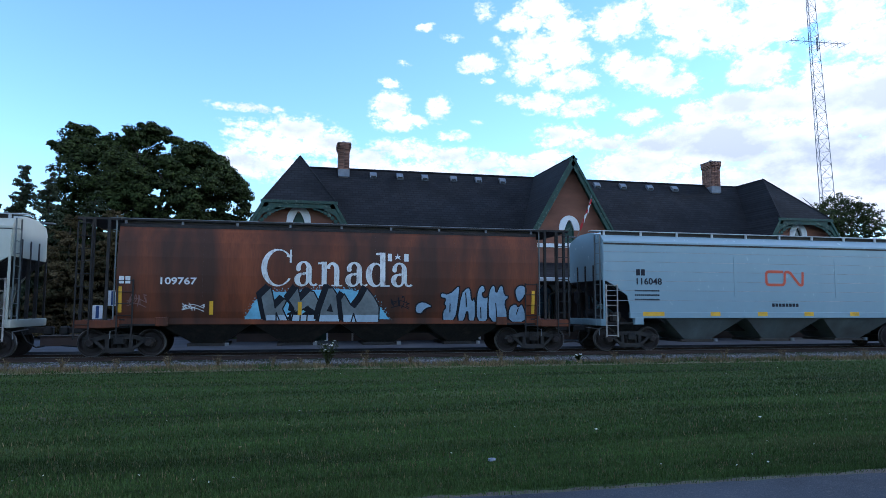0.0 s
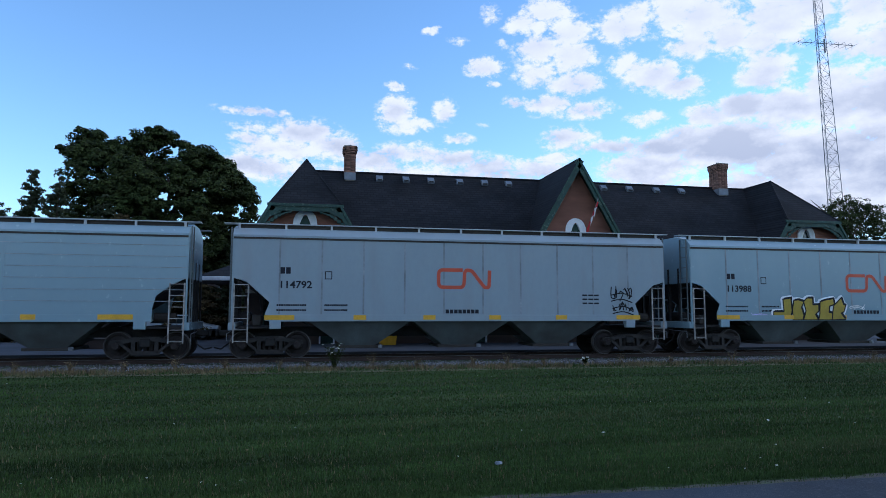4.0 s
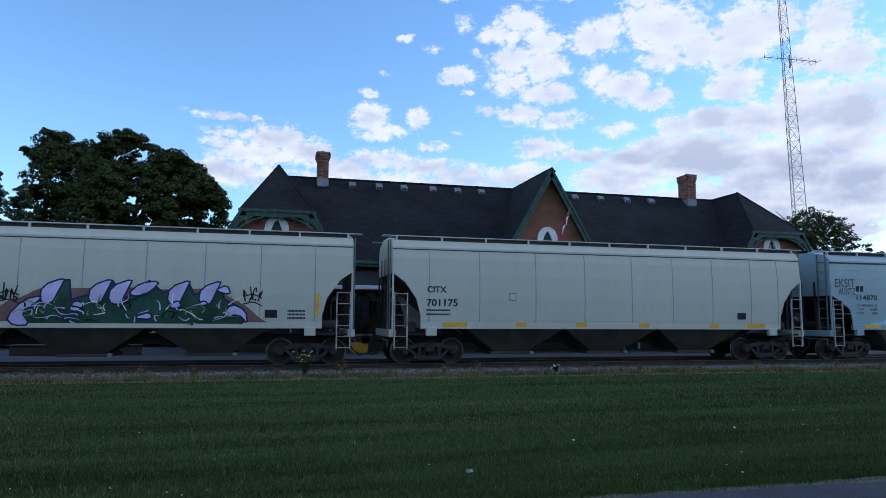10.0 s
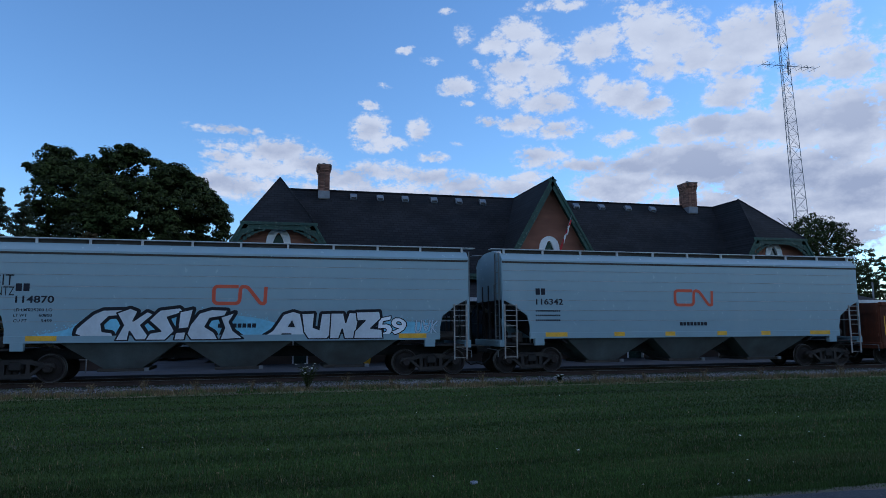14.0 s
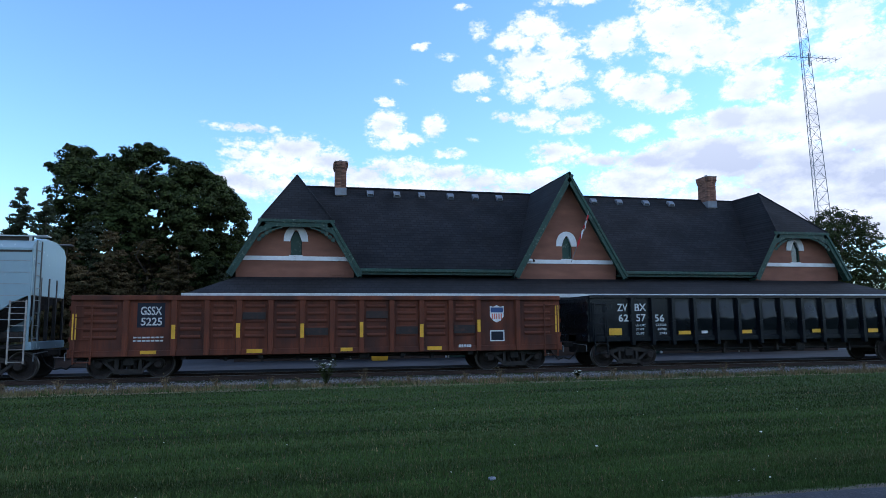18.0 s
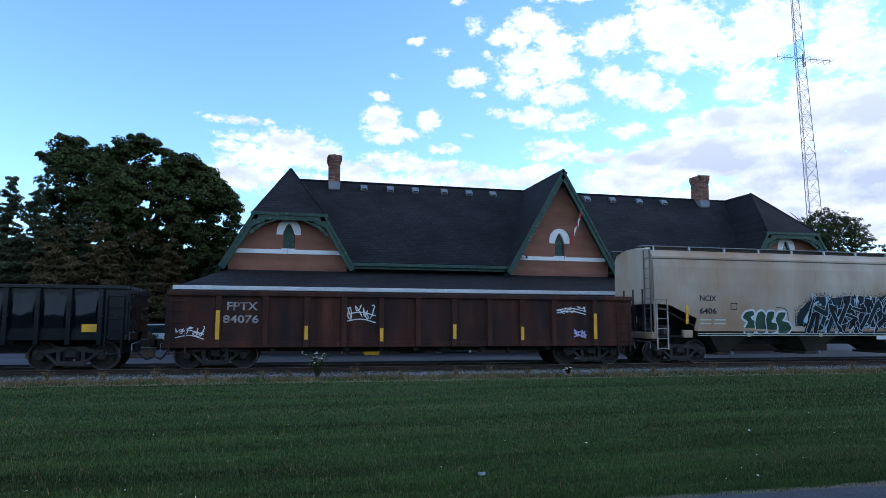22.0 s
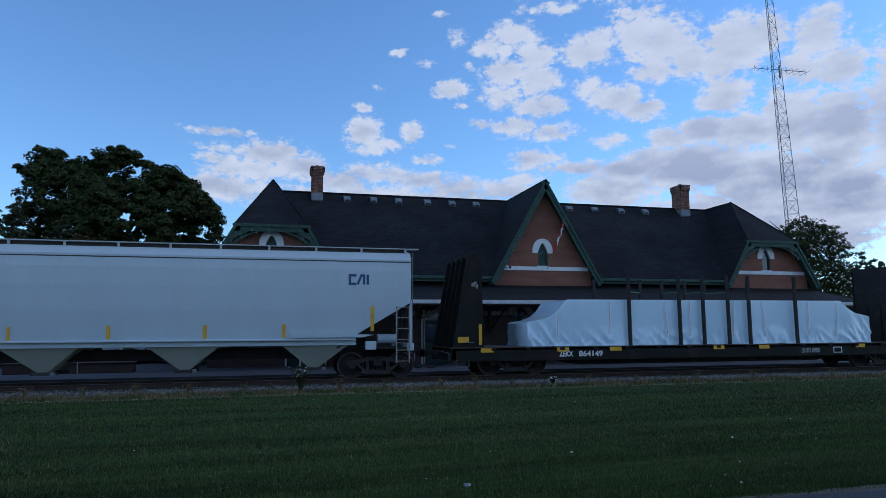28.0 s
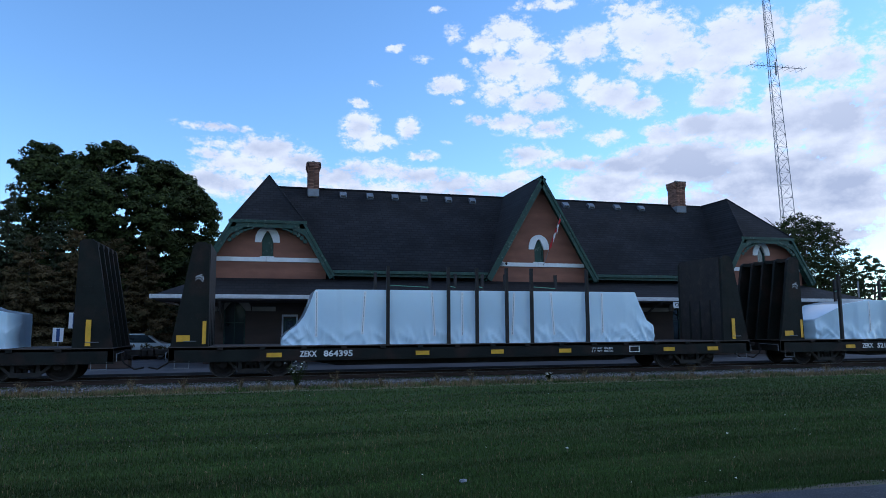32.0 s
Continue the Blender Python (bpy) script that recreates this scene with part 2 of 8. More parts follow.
def shingles(name, col):
    """Asphalt shingles: staggered tabs in courses, each a slightly different grey."""
    m = mat(name, col, 0.92, 0, 0.35, 0.5, 18, 0.3, spec=0.2)
    nt = m.node_tree
    n, link = nt.nodes.new, nt.links.new
    b = nt.nodes["Principled BSDF"]
    co, sep, comb, tile, mul = n("ShaderNodeTexCoord"), n("ShaderNodeSeparateXYZ"), n("ShaderNodeCombineXYZ"), n("ShaderNodeTexBrick"), n("ShaderNodeMixRGB")
    link(co.outputs["Object"], sep.inputs[0])
    link(sep.outputs[0], comb.inputs[0]), link(sep.outputs[2], comb.inputs[1])
    link(comb.outputs[0], tile.inputs["Vector"])
    tile.inputs["Scale"].default_value, tile.inputs["Brick Width"].default_value, tile.inputs["Row Height"].default_value = 1.0, 0.33, 0.15
    tile.inputs["Mortar Size"].default_value = 0.014
    tile.inputs["Color1"].default_value, tile.inputs["Color2"].default_value, tile.inputs["Mortar"].default_value = (1.22, 1.2, 1.18, 1), (0.8, 0.81, 0.84, 1), (0.5, 0.5, 0.5, 1)
    mul.blend_type, mul.inputs["Fac"].default_value = "MULTIPLY", 1.0
    old = b.inputs["Base Color"].links[0].from_socket
    link(old, mul.inputs["Color1"]), link(tile.outputs["Color"], mul.inputs["Color2"]), link(mul.outputs[0], b.inputs["Base Color"])
    return m


def glass(name, col=(0.02, 0.03, 0.035), rough=0.04):
    m = mat(name, col, rough, 0, 0.1, 1, 5, 0.02)
    m.node_tree.nodes["Principled BSDF"].inputs["Specular IOR Level"].default_value = 0.9
    return m


def let_through(m, share, col):
    """Lets part of the light through a thin sheet."""
    nt = m.node_tree
    b, out = nt.nodes["Principled BSDF"], nt.nodes["Material Output"]
    tr, mix = nt.nodes.new("ShaderNodeBsdfTranslucent"), nt.nodes.new("ShaderNodeMixShader")
    tr.inputs["Color"].default_value = (*col, 1)
    mix.inputs[0].default_value = share
    nt.links.new(b.outputs[0], mix.inputs[1]), nt.links.new(tr.outputs[0], mix.inputs[2])
    nt.links.new(mix.outputs[0], out.inputs["Surface"])


STREAK = (1.6, 1.6, 0.16)
M = {
    "grass": mat("grass_ground", (0.037, 0.060, 0.0155), 0.9, 0, 0.6, 0.35, 9, 0.4, (0.3, 2.0, 1), (0.11, 0.11, 0.05), 0.25, 0.4, (0.2, 1.4, 1), spec=0.1),
    "blade": mat("grass_blade", (0.051, 0.088, 0.0235), 0.9, 0, 0.5, 0.5, 4, 0, (0.22, 2.0, 1), (0.10, 0.115, 0.045), 0.22, 0.45, (0.2, 1.6, 1), island=0.42, spec=0.12),
    "soil": mat("bare_soil", (0.07, 0.055, 0.04), 0.95, 0, 0.4, 2, 20, 0.5, dirt=(0.05, 0.07, 0.025), dirt_amount=0.5, dirt_scale=4),
    "weed": mat("dry_weed", (0.17, 0.125, 0.06), 0.9, 0, 0.5, 2, 12, 0, dirt=(0.09, 0.11, 0.035), dirt_amount=0.4, island=0.4),
    "flower": mat("white_flower", (0.75, 0.75, 0.68), 0.8, 0, 0.1, 3, 20, 0),
    "asphalt": mat("asphalt", (0.042, 0.050, 0.062), 0.95, 0, 0.35, 0.8, 60, 0.5, dirt=(0.11, 0.11, 0.11), dirt_amount=0.2, dirt_scale=25, spec=0.2),
    "platform": mat("platform_asphalt", (0.088, 0.098, 0.116), 0.95, 0, 0.25, 0.5, 40, 0.2, dirt=(0.09, 0.09, 0.1), dirt_amount=0.3, dirt_scale=0.7, spec=0.15),
    "ballast_bed": mat("ballast_bed", (0.026, 0.022, 0.019), 0.95, 0, 0.4, 2, 22, 0.8),
    "stone": mat("ballast_stone", (0.125, 0.125, 0.13), 0.9, 0, 0.4, 4, 20, 0.3, island=0.9),
    "tie": mat("creosoted_timber", (0.055, 0.042, 0.034), 0.9, 0, 0.4, 2, 20, 0.4, (0.3, 3, 3)),
    "rail": mat("rusty_rail", (0.05, 0.03, 0.022), 0.85, 0.1, 0.3, 2, 30, 0.2),
    "railhead": mat("polished_railhead", (0.20, 0.19, 0.185), 0.4, 1.0, 0.2, 1, 20, 0.05),
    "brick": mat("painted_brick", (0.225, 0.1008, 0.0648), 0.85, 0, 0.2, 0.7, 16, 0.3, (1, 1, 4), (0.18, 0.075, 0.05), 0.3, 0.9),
    "lower_wall": mat("dark_brown_wall", (0.0892, 0.0612, 0.0476), 0.85, 0, 0.2, 0.7, 16, 0.3, (1, 1, 4), (0.07, 0.05, 0.042), 0.3, 0.9),
    "verge": mat("dry_trampled_verge", (0.13, 0.105, 0.055), 0.95, 0, 0.5, 1.2, 14, 0.6, (0.6, 1, 1), (0.06, 0.085, 0.02), 0.5, 0.9, (0.5, 1, 1)),
    "brick_piece": mat("chimney_brick", (0.20, 0.105, 0.075), 0.9, 0, 0.35, 6, 30, 0.3, per_piece=0.45),
    "mortar": mat("mortar", (0.22, 0.20, 0.18), 0.95, 0, 0.25, 6, 40, 0.3),
    "shingle": shingles("dark_shingle", (0.0175, 0.0185, 0.0215)),
    "green": mat("green_trim_paint", (0.0145, 0.051, 0.0374), 0.6, 0, 0.3, 2, 20, 0.15, dirt=(0.22, 0.26, 0.2), dirt_amount=0.14, dirt_scale=7),
    "white_trim": mat("white_stone_trim", (0.75, 0.77, 0.78), 0.75, 0, 0.1, 2, 12, 0.2, dirt=(0.45, 0.45, 0.43), dirt_amount=0.1),
    "fascia": mat("grey_white_gutter", (0.55, 0.57, 0.58), 0.5, 0.1, 0.15, 1.5, 12, 0.05),
    "dark_wood": mat("dark_brown_soffit", (0.07, 0.055, 0.045), 0.8, 0, 0.3, 2, 16, 0.2),
    "cream": mat("beige_band", (0.45, 0.40, 0.33), 0.8, 0, 0.15, 2, 12, 0.1),
    "glass": glass("dark_window_glass"),
    "lead": mat("grey_flashing", (0.20, 0.22, 0.25), 0.5, 0.4, 0.2, 3, 20, 0.1),
    "galv": mat("galvanised_steel", (0.22, 0.23, 0.245), 0.55, 0.5, 0.2, 2, 20, 0.1),
    "walkway": mat("pale_grating", (0.50, 0.52, 0.53), 0.55, 0.2, 0.15, 2, 20, 0.05),
    "bark": mat("bark", (0.07, 0.055, 0.04), 0.95, 0, 0.5, 4, 30, 0.6, (3, 3, 0.6)),
    "leaf": mat("broad_leaf", (0.040, 0.053, 0.015), 0.8, 0, 0.4, 0.8, 6, 0, island=0.6, dirt=(0.03, 0.048, 0.012), dirt_amount=0.3, dirt_scale=0.5, spec=0.15),
    "leaf_brown": mat("browning_foliage", (0.0938, 0.069, 0.0315), 0.8, 0, 0.4, 1.2, 8, 0, island=0.5, dirt=(0.05, 0.056, 0.022), dirt_amount=0.4, dirt_scale=0.8, spec=0.15),
    "needle": mat("conifer_needle", (0.051, 0.0638, 0.0323), 0.7, 0, 0.4, 1.2, 8, 0, island=0.5, dirt=(0.05, 0.065, 0.04), dirt_amount=0.3, dirt_scale=1.5, spec=0.15),
    # rolling stock
    "rust_red": mat("faded_oxide_paint", (0.185, 0.050, 0.018), 0.5, 0, 0.35, 0.8, 14, 0.08, STREAK, (0.05, 0.021, 0.012), 0.75, 0.8, (1.1, 1.1, 0.2), spec=0.28),
    "silver": mat("light_grey_blue_paint", (0.245, 0.345, 0.395), 0.26, 0, 0.03, 0.6, 5, 0.0, (1, 1, 0.7), (0.30, 0.38, 0.42), 0.1, 0.4, STREAK, spec=0.6, rvar=0.015),
    "pale": mat("weathered_pale_grey_paint", (0.4664, 0.4752, 0.4048), 0.5, 0, 0.06, 0.6, 8, 0.0, (1, 1, 0.4), (0.40, 0.40, 0.36), 0.25, 0.6, STREAK, rvar=0.03),
    "grey": mat("grey_paint", (0.285, 0.345, 0.38), 0.48, 0, 0.05, 0.6, 8, 0.0, (1, 1, 0.5), (0.27, 0.29, 0.3), 0.3, 0.8, STREAK, rvar=0.03),
    "white": mat("white_car_paint", (0.49, 0.565, 0.605), 0.4, 0, 0.05, 0.6, 8, 0.0, (1, 1, 0.5), (0.48, 0.51, 0.53), 0.2, 0.8, STREAK, rvar=0.03),
    "tan": mat("rust_washed_grey_paint", (0.44, 0.39, 0.32), 0.6, 0, 0.18, 0.7, 12, 0.08, STREAK, (0.31, 0.20, 0.115), 0.8, 0.75, (0.45, 0.45, 0.3)),
    "gon_red": mat("oxide_gondola_steel", (0.145, 0.043, 0.021), 0.75, 0, 0.4, 1.2, 16, 0.15, STREAK, (0.045, 0.022, 0.017), 0.55, 0.9, (1, 1, 0.6), spec=0.3),
    "gon_brown": mat("dark_rusted_gondola_steel", (0.0668, 0.0246, 0.0154), 0.7, 0, 0.6, 1.2, 16, 0.15, STREAK, (0.02, 0.014, 0.013), 0.6, 1.0, (1, 1, 0.5), spec=0.2),
    "black": mat("black_gloss_steel", (0.0034, 0.0052, 0.0085), 0.24, 0, 0.1, 1.5, 2.0, 0.0, rvar=0.05, spec=0.36),
    "olive": mat("dark_green_flatcar_steel", (0.0088, 0.0108, 0.0086), 0.7, 0, 0.4, 1.5, 14, 0.15, dirt=(0.034, 0.019, 0.014), dirt_amount=0.35, spec=0.25),
    "frame": mat("grimy_black_steel", (0.0145, 0.0125, 0.0115), 0.7, 0.1, 0.4, 2, 18, 0.2, dirt=(0.05, 0.035, 0.027), dirt_amount=0.3, dirt_scale=3),
    "worn": mat("worn_ladder_paint", (0.36, 0.34, 0.31), 0.65, 0, 0.3, 3, 20, 0.1, dirt=(0.13, 0.085, 0.06), dirt_amount=0.35, dirt_scale=5),
    "seam": mat("dirty_weld_seam", (0.25, 0.28, 0.30), 0.6, 0, 0.3, 1.5, 14, 0.05),
    # bay, under: grime, with the shade beneath the cars mixed into the colour
    "bay": mat("grimy_shaded_bay_paint", (0.135, 0.155, 0.155), 0.6, 0, 0.25, 0.8, 14, 0.1, STREAK, (0.07, 0.065, 0.06), 0.5, 1.2, (0.6, 0.6, 0.6)),
    "under": mat("grimy_shaded_underframe", (0.050, 0.043, 0.036), 0.75, 0, 0.35, 1, 14, 0.1, dirt=(0.03, 0.020, 0.014), dirt_amount=0.4, dirt_scale=1.5),
    "truck": mat("grimy_cast_steel", (0.033, 0.027, 0.023), 0.65, 0.15, 0.45, 3, 22, 0.2, dirt=(0.016, 0.013, 0.012), dirt_amount=0.45, dirt_scale=4),
    "wheel": mat("rusty_wheel_steel", (0.030, 0.022, 0.019), 0.75, 0.2, 0.3, 3, 20, 0.15),
    "tread": mat("polished_wheel_tread", (0.15, 0.135, 0.125), 0.45, 0.8, 0.3, 2, 20, 0.1),
    "yellow": mat("reflective_yellow", (0.72, 0.40, 0.02), 0.45, 0, 0.15, 4, 30, 0.03),
    "letter_white": mat("white_lettering", (0.72, 0.73, 0.72), 0.6, 0, 0.15, 3, 25, 0, dirt=(0.3, 0.2, 0.17), dirt_amount=0.08, dirt_scale=6),
    "letter_worn": mat("worn_pale_lettering", (0.35, 0.34, 0.33), 0.7, 0, 0.3, 3, 25, 0, dirt=(0.06, 0.03, 0.022), dirt_amount=0.45, dirt_scale=7),
    "letter_scuffed": mat("scuffed_white_lettering", (0.6, 0.6, 0.59), 0.6, 0, 0.2, 3, 25, 0, dirt=(0.1, 0.06, 0.05), dirt_amount=0.3, dirt_scale=9),
    "letter_black": mat("black_lettering", (0.018, 0.02, 0.03), 0.55, 0, 0.15, 3, 25, 0, spec=0.18),
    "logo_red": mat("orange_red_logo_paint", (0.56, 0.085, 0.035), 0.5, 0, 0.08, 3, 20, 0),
    "patch": mat("dark_brown_patch_paint", (0.016, 0.010, 0.008), 0.6, 0, 0.3, 2, 14, 0, dirt=(0.09, 0.03, 0.016), dirt_amount=0.3, dirt_scale=5),
    "flag_red": mat("flag_red_cloth", (0.45, 0.02, 0.025), 0.8, 0, 0.15, 3, 20, 0),
    "logo_blue": mat("dark_blue_paint", (0.03, 0.07, 0.2), 0.5, 0, 0.1, 3, 20, 0),
    "film": mat("white_shrink_film", (0.69, 0.87, 1.0), 0.2, 0, 0.02, 0.8, 3, 0.0, (1, 1, 0.6), spec=0.9, rvar=0.03),
    "film_tape": mat("white_tape", (0.86, 0.9, 0.93), 0.2, 0, 0.02, 1, 5, 0.0),
    "strap": mat("green_webbing", (0.05, 0.16, 0.10), 0.8, 0, 0.2, 3, 30, 0.1),
    "sp_grey": mat("spray_grey", (0.17, 0.19, 0.19), 0.5, 0, 0.3, 1.2, 10, 0),
    "sp_ice": mat("spray_ice_blue", (0.42, 0.52, 0.60), 0.5, 0, 0.15, 1.2, 10, 0),
    "sp_sky": mat("spray_sky_blue", (0.22, 0.50, 0.66), 0.5, 0, 0.2, 1.2, 10, 0),
    "sp_haze": mat("spray_haze_blue", (0.26, 0.36, 0.46), 0.5, 0, 0.25, 0.9, 10, 0),
    "sp_pearl": mat("spray_pearl_white", (0.58, 0.62, 0.66), 0.5, 0, 0.12, 1.5, 10, 0),
    "sp_night": mat("spray_night_blue", (0.010, 0.024, 0.034), 0.6, 0, 0.3, 1.2, 10, 0, spec=0.18),
    "sp_ink": mat("spray_ink_black", (0.008, 0.012, 0.018), 0.6, 0, 0.3, 2, 10, 0, spec=0.18),
    "sp_navy": mat("spray_navy", (0.02, 0.025, 0.10), 0.5, 0, 0.2, 2, 10, 0, spec=0.18),
    "letter_peeling": mat("peeling_white_lettering", (0.70, 0.70, 0.68), 0.6, 0, 0.12, 3, 25, 0, dirt=(0.16, 0.08, 0.06), dirt_amount=0.26, dirt_scale=9, dirt_stretch=(1.6, 1, 0.5)),
    "sp_black": mat("spray_black", (0.014, 0.015, 0.02), 0.5, 0, 0.2, 2, 10, 0, spec=0.18),
    "sp_yellow": mat("spray_yellow", (0.40, 0.29, 0.02), 0.5, 0, 0.25, 1.5, 10, 0),
    "sp_lilac": mat("spray_lilac", (0.50, 0.46, 0.72), 0.5, 0, 0.2, 1.5, 10, 0),
    "sp_green": mat("spray_dark_green", (0.03, 0.075, 0.05), 0.5, 0, 0.4, 1.5, 10, 0, spec=0.18),
    "sp_moss": mat("spray_moss_green", (0.16, 0.28, 0.06), 0.5, 0, 0.3, 1.5, 10, 0),
    "sp_brown": mat("spray_brown", (0.16, 0.085, 0.075), 0.6, 0, 0.3, 1.5, 10, 0),
    "sp_white": mat("spray_white", (0.80, 0.83, 0.86), 0.5, 0, 0.1, 1.5, 10, 0),
    "sp_teal": mat("spray_teal", (0.05, 0.26, 0.36), 0.5, 0, 0.25, 1.5, 10, 0),
}


let_through(M["film"], 0.10, (0.92, 0.96, 1.0))
for coat_key, coat_value in (("Coat Weight", 0.6), ("Coat Roughness", 0.07)):
    M["film"].node_tree.nodes["Principled BSDF"].inputs[coat_key].default_value = coat_value


# ---- mesh helpers ----
def finish(name, bm, material, smooth=False):
    bmesh.ops.recalc_face_normals(bm, faces=bm.faces)
    me = bpy.data.meshes.new(name)
    bm.to_mesh(me)
    bm.free()
    me.materials.append(material)
    if smooth:
        me.shade_smooth()
    return me


def part(name, bm, material, parent, label="", at=None, smooth=False):
    """One mesh object under a thing or a part; bm is a bmesh or a ready mesh."""
    me = bm if isinstance(bm, bpy.types.Mesh) else finish(name, bm, material, smooth)
    ob = new(name, me)
    ob.parent = parent
    if at is not None:
        ob.matrix_basis = at if isinstance(at, Matrix) else Matrix.Translation(at)
    if label:
        tagged(ob, label)
    return ob


def thing(name, label, category, group="", kind="", at=(0, 0, 0)):
    ob = new(name)
    ob.location = at
    ob.empty_display_size = 0.2
    return tagged(ob, label, category, group, kind)


def solo(name, bm, material, label, category, group="", kind="", at=(0, 0, 0), smooth=False):
    me = bm if isinstance(bm, bpy.types.Mesh) else finish(name, bm, material, smooth)
    ob = new(name, me)
    ob.location = at
    return tagged(ob, label, category, group, kind)


def box(bm, x0, x1, y0, y1, z0, z1, bevel=0.0):
    vs = [bm.verts.new((x, y, z)) for x in (x0, x1) for y in (y0, y1) for z in (z0, z1)]
    fs = [bm.faces.new([vs[k] for k in q]) for q in ((0, 1, 3, 2), (4, 6, 7, 5), (0, 4, 5, 1), (2, 3, 7, 6), (0, 2, 6, 4), (1, 5, 7, 3))]
    if bevel:
        es = list({e for f in fs for e in f.edges})
        bmesh.ops.bevel(bm, geom=es, offset=bevel, segments=1, affect="EDGES")
    return bm


def one_box(*a, bevel=0.0):
    return box(bmesh.new(), *a, bevel=bevel)


def prism(bm, pts, lo, hi, axis="y"):
    """A polygon in the plane across axis, drawn out from lo to hi. pts: (x, z) for y, (y, z) for x, (x, y) for z."""
    put = {"y": lambda p, d: (p[0], d, p[1]), "x": lambda p, d: (d, p[0], p[1]), "z": lambda p, d: (p[0], p[1], d)}[axis]
    a, b = [bm.verts.new(put(p, lo)) for p in pts], [bm.verts.new(put(p, hi)) for p in pts]
    k = len(pts)
    bm.faces.new(a), bm.faces.new(b[::-1])
    for i in range(k):
        bm.faces.new((a[i], b[i], b[(i + 1) % k], a[(i + 1) % k]))
    return bm


def rod(bm, p, q, r=0.02, sides=6, r2=None):
    p, q = Vector(p), Vector(q)
    d = (q - p).normalized()
    u = d.orthogonal().normalized()
    v = d.cross(u)
    r2 = r if r2 is None else r2
    rings = []
    for c, rad in ((p, r), (q, r2)):
        rings.append([bm.verts.new(c + (u * math.cos(t) + v * math.sin(t)) * rad) for t in [2 * math.pi * k / sides for k in range(sides)]])
    for k in range(sides):
        bm.faces.new((rings[0][k], rings[0][(k + 1) % sides], rings[1][(k + 1) % sides], rings[1][k]))
    bm.faces.new(rings[0][::-1]), bm.faces.new(rings[1])
    return bm


def lathe(bm, profile, sides=24, axis="y", at=(0, 0, 0)):
    """Turns (radius, along) pairs about the axis."""
    rings = []
    for r, h in profile:
        ring = []
        for k in range(sides):
            t = 2 * math.pi * k / sides
            c, s = r * math.cos(t), r * math.sin(t)
            p = {"y": (c, h, s), "z": (c, s, h), "x": (h, c, s)}[axis]
            ring.append(bm.verts.new(Vector(p) + Vector(at)))
        rings.append(ring)
    for a, b in zip(rings, rings[1:]):
        for k in range(sides):
            bm.faces.new((a[k], a[(k + 1) % sides], b[(k + 1) % sides], b[k]))
    bm.faces.new(rings[0][::-1]), bm.faces.new(rings[-1])
    return bm


def from_arrays(name, verts, faces, material):
    me = bpy.data.meshes.new(name)
    v, f = np.asarray(verts, dtype=np.float32), np.asarray(faces, dtype=np.int32)
    n, k = f.shape
    me.vertices.add(len(v))
    me.vertices.foreach_set("co", v.ravel())
    me.loops.add(n * k)
    me.loops.foreach_set("vertex_index", f.ravel())
    me.polygons.add(n)
    me.polygons.foreach_set("loop_start", np.arange(0, n * k, k, dtype=np.int32))
    me.update(calc_edges=True)
    me.materials.append(material)
    return me


# ---- the setting: ground, lawn, path, track, platform ----
GROUND = -0.15
TRACK_Y = 25.1


def build_ground():
    bm = bmesh.new()
    bmesh.ops.create_grid(bm, x_segments=40, y_segments=40, size=1600)
    solo("ground", bm, M["grass"], "mown green lawn running to the horizon", "ground", kind="structure", at=(0, 0, GROUND))
    def ragged(y, wob, seed):
        return [(-60, y), (-6, y)] + [(-6 + 0.12 * k, y + wob * (noise.noise(Vector((k * 0.09, seed, 0))) + 0.6 * noise.noise(Vector((k * 0.4, seed, 3))))) for k in range(1, 200)] + [(20, y), (90, y)]
    bm = bmesh.new()
    prism(bm, ragged(6.42, 0.09, 5.0) + [(90, 6.0), (-60, 6.0)], GROUND - 0.1, GROUND + 0.008, "z")
    solo("soil_edge", bm, M["soil"], "strip of bare brown soil along the path's edge", "soil", kind="structure")
    bm = bmesh.new()
    prism(bm, ragged(6.28, 0.05, 9.0) + [(90, -14), (-60, -14)], GROUND - 0.2, GROUND + 0.015, "z")
    solo("path", bm, M["asphalt"], "grey asphalt footpath beside the lawn", "path", kind="structure")
    solo("platform", one_box(-310, 330, 27.4, 36.5, GROUND - 0.2, 0.0), M["platform"], "blue-grey paved station platform behind the track", "platform", kind="structure")
    solo("car_park", one_box(-70, -3.5, 36.5, 58, GROUND - 0.2, -0.02), M["platform"], "grey asphalt car park beside the station", "car park", kind="structure")
    solo("side_road", one_box(31.0, 330, 36.5, 60, GROUND - 0.2, -0.02), M["platform"], "grey asphalt road beyond the station", "road", kind="structure")
    solo("verge", one_box(-310, 330, 19.9, 20.95, GROUND - 0.1, GROUND + 0.006), M["verge"], "dry brownish grass verge along the ballast", "verge", kind="structure")
    bm = bmesh.new()
    prism(bm, [(20.9, GROUND - 0.05), (21.9, -0.13), (23.6, -0.17), (26.6, -0.17), (27.4, -0.1), (27.4, -0.3), (20.9, -0.3)], -310, 330, "x")
    solo("ballast", bm, M["ballast_bed"], "grey gravel ballast bed under the track", "ballast", kind="structure")


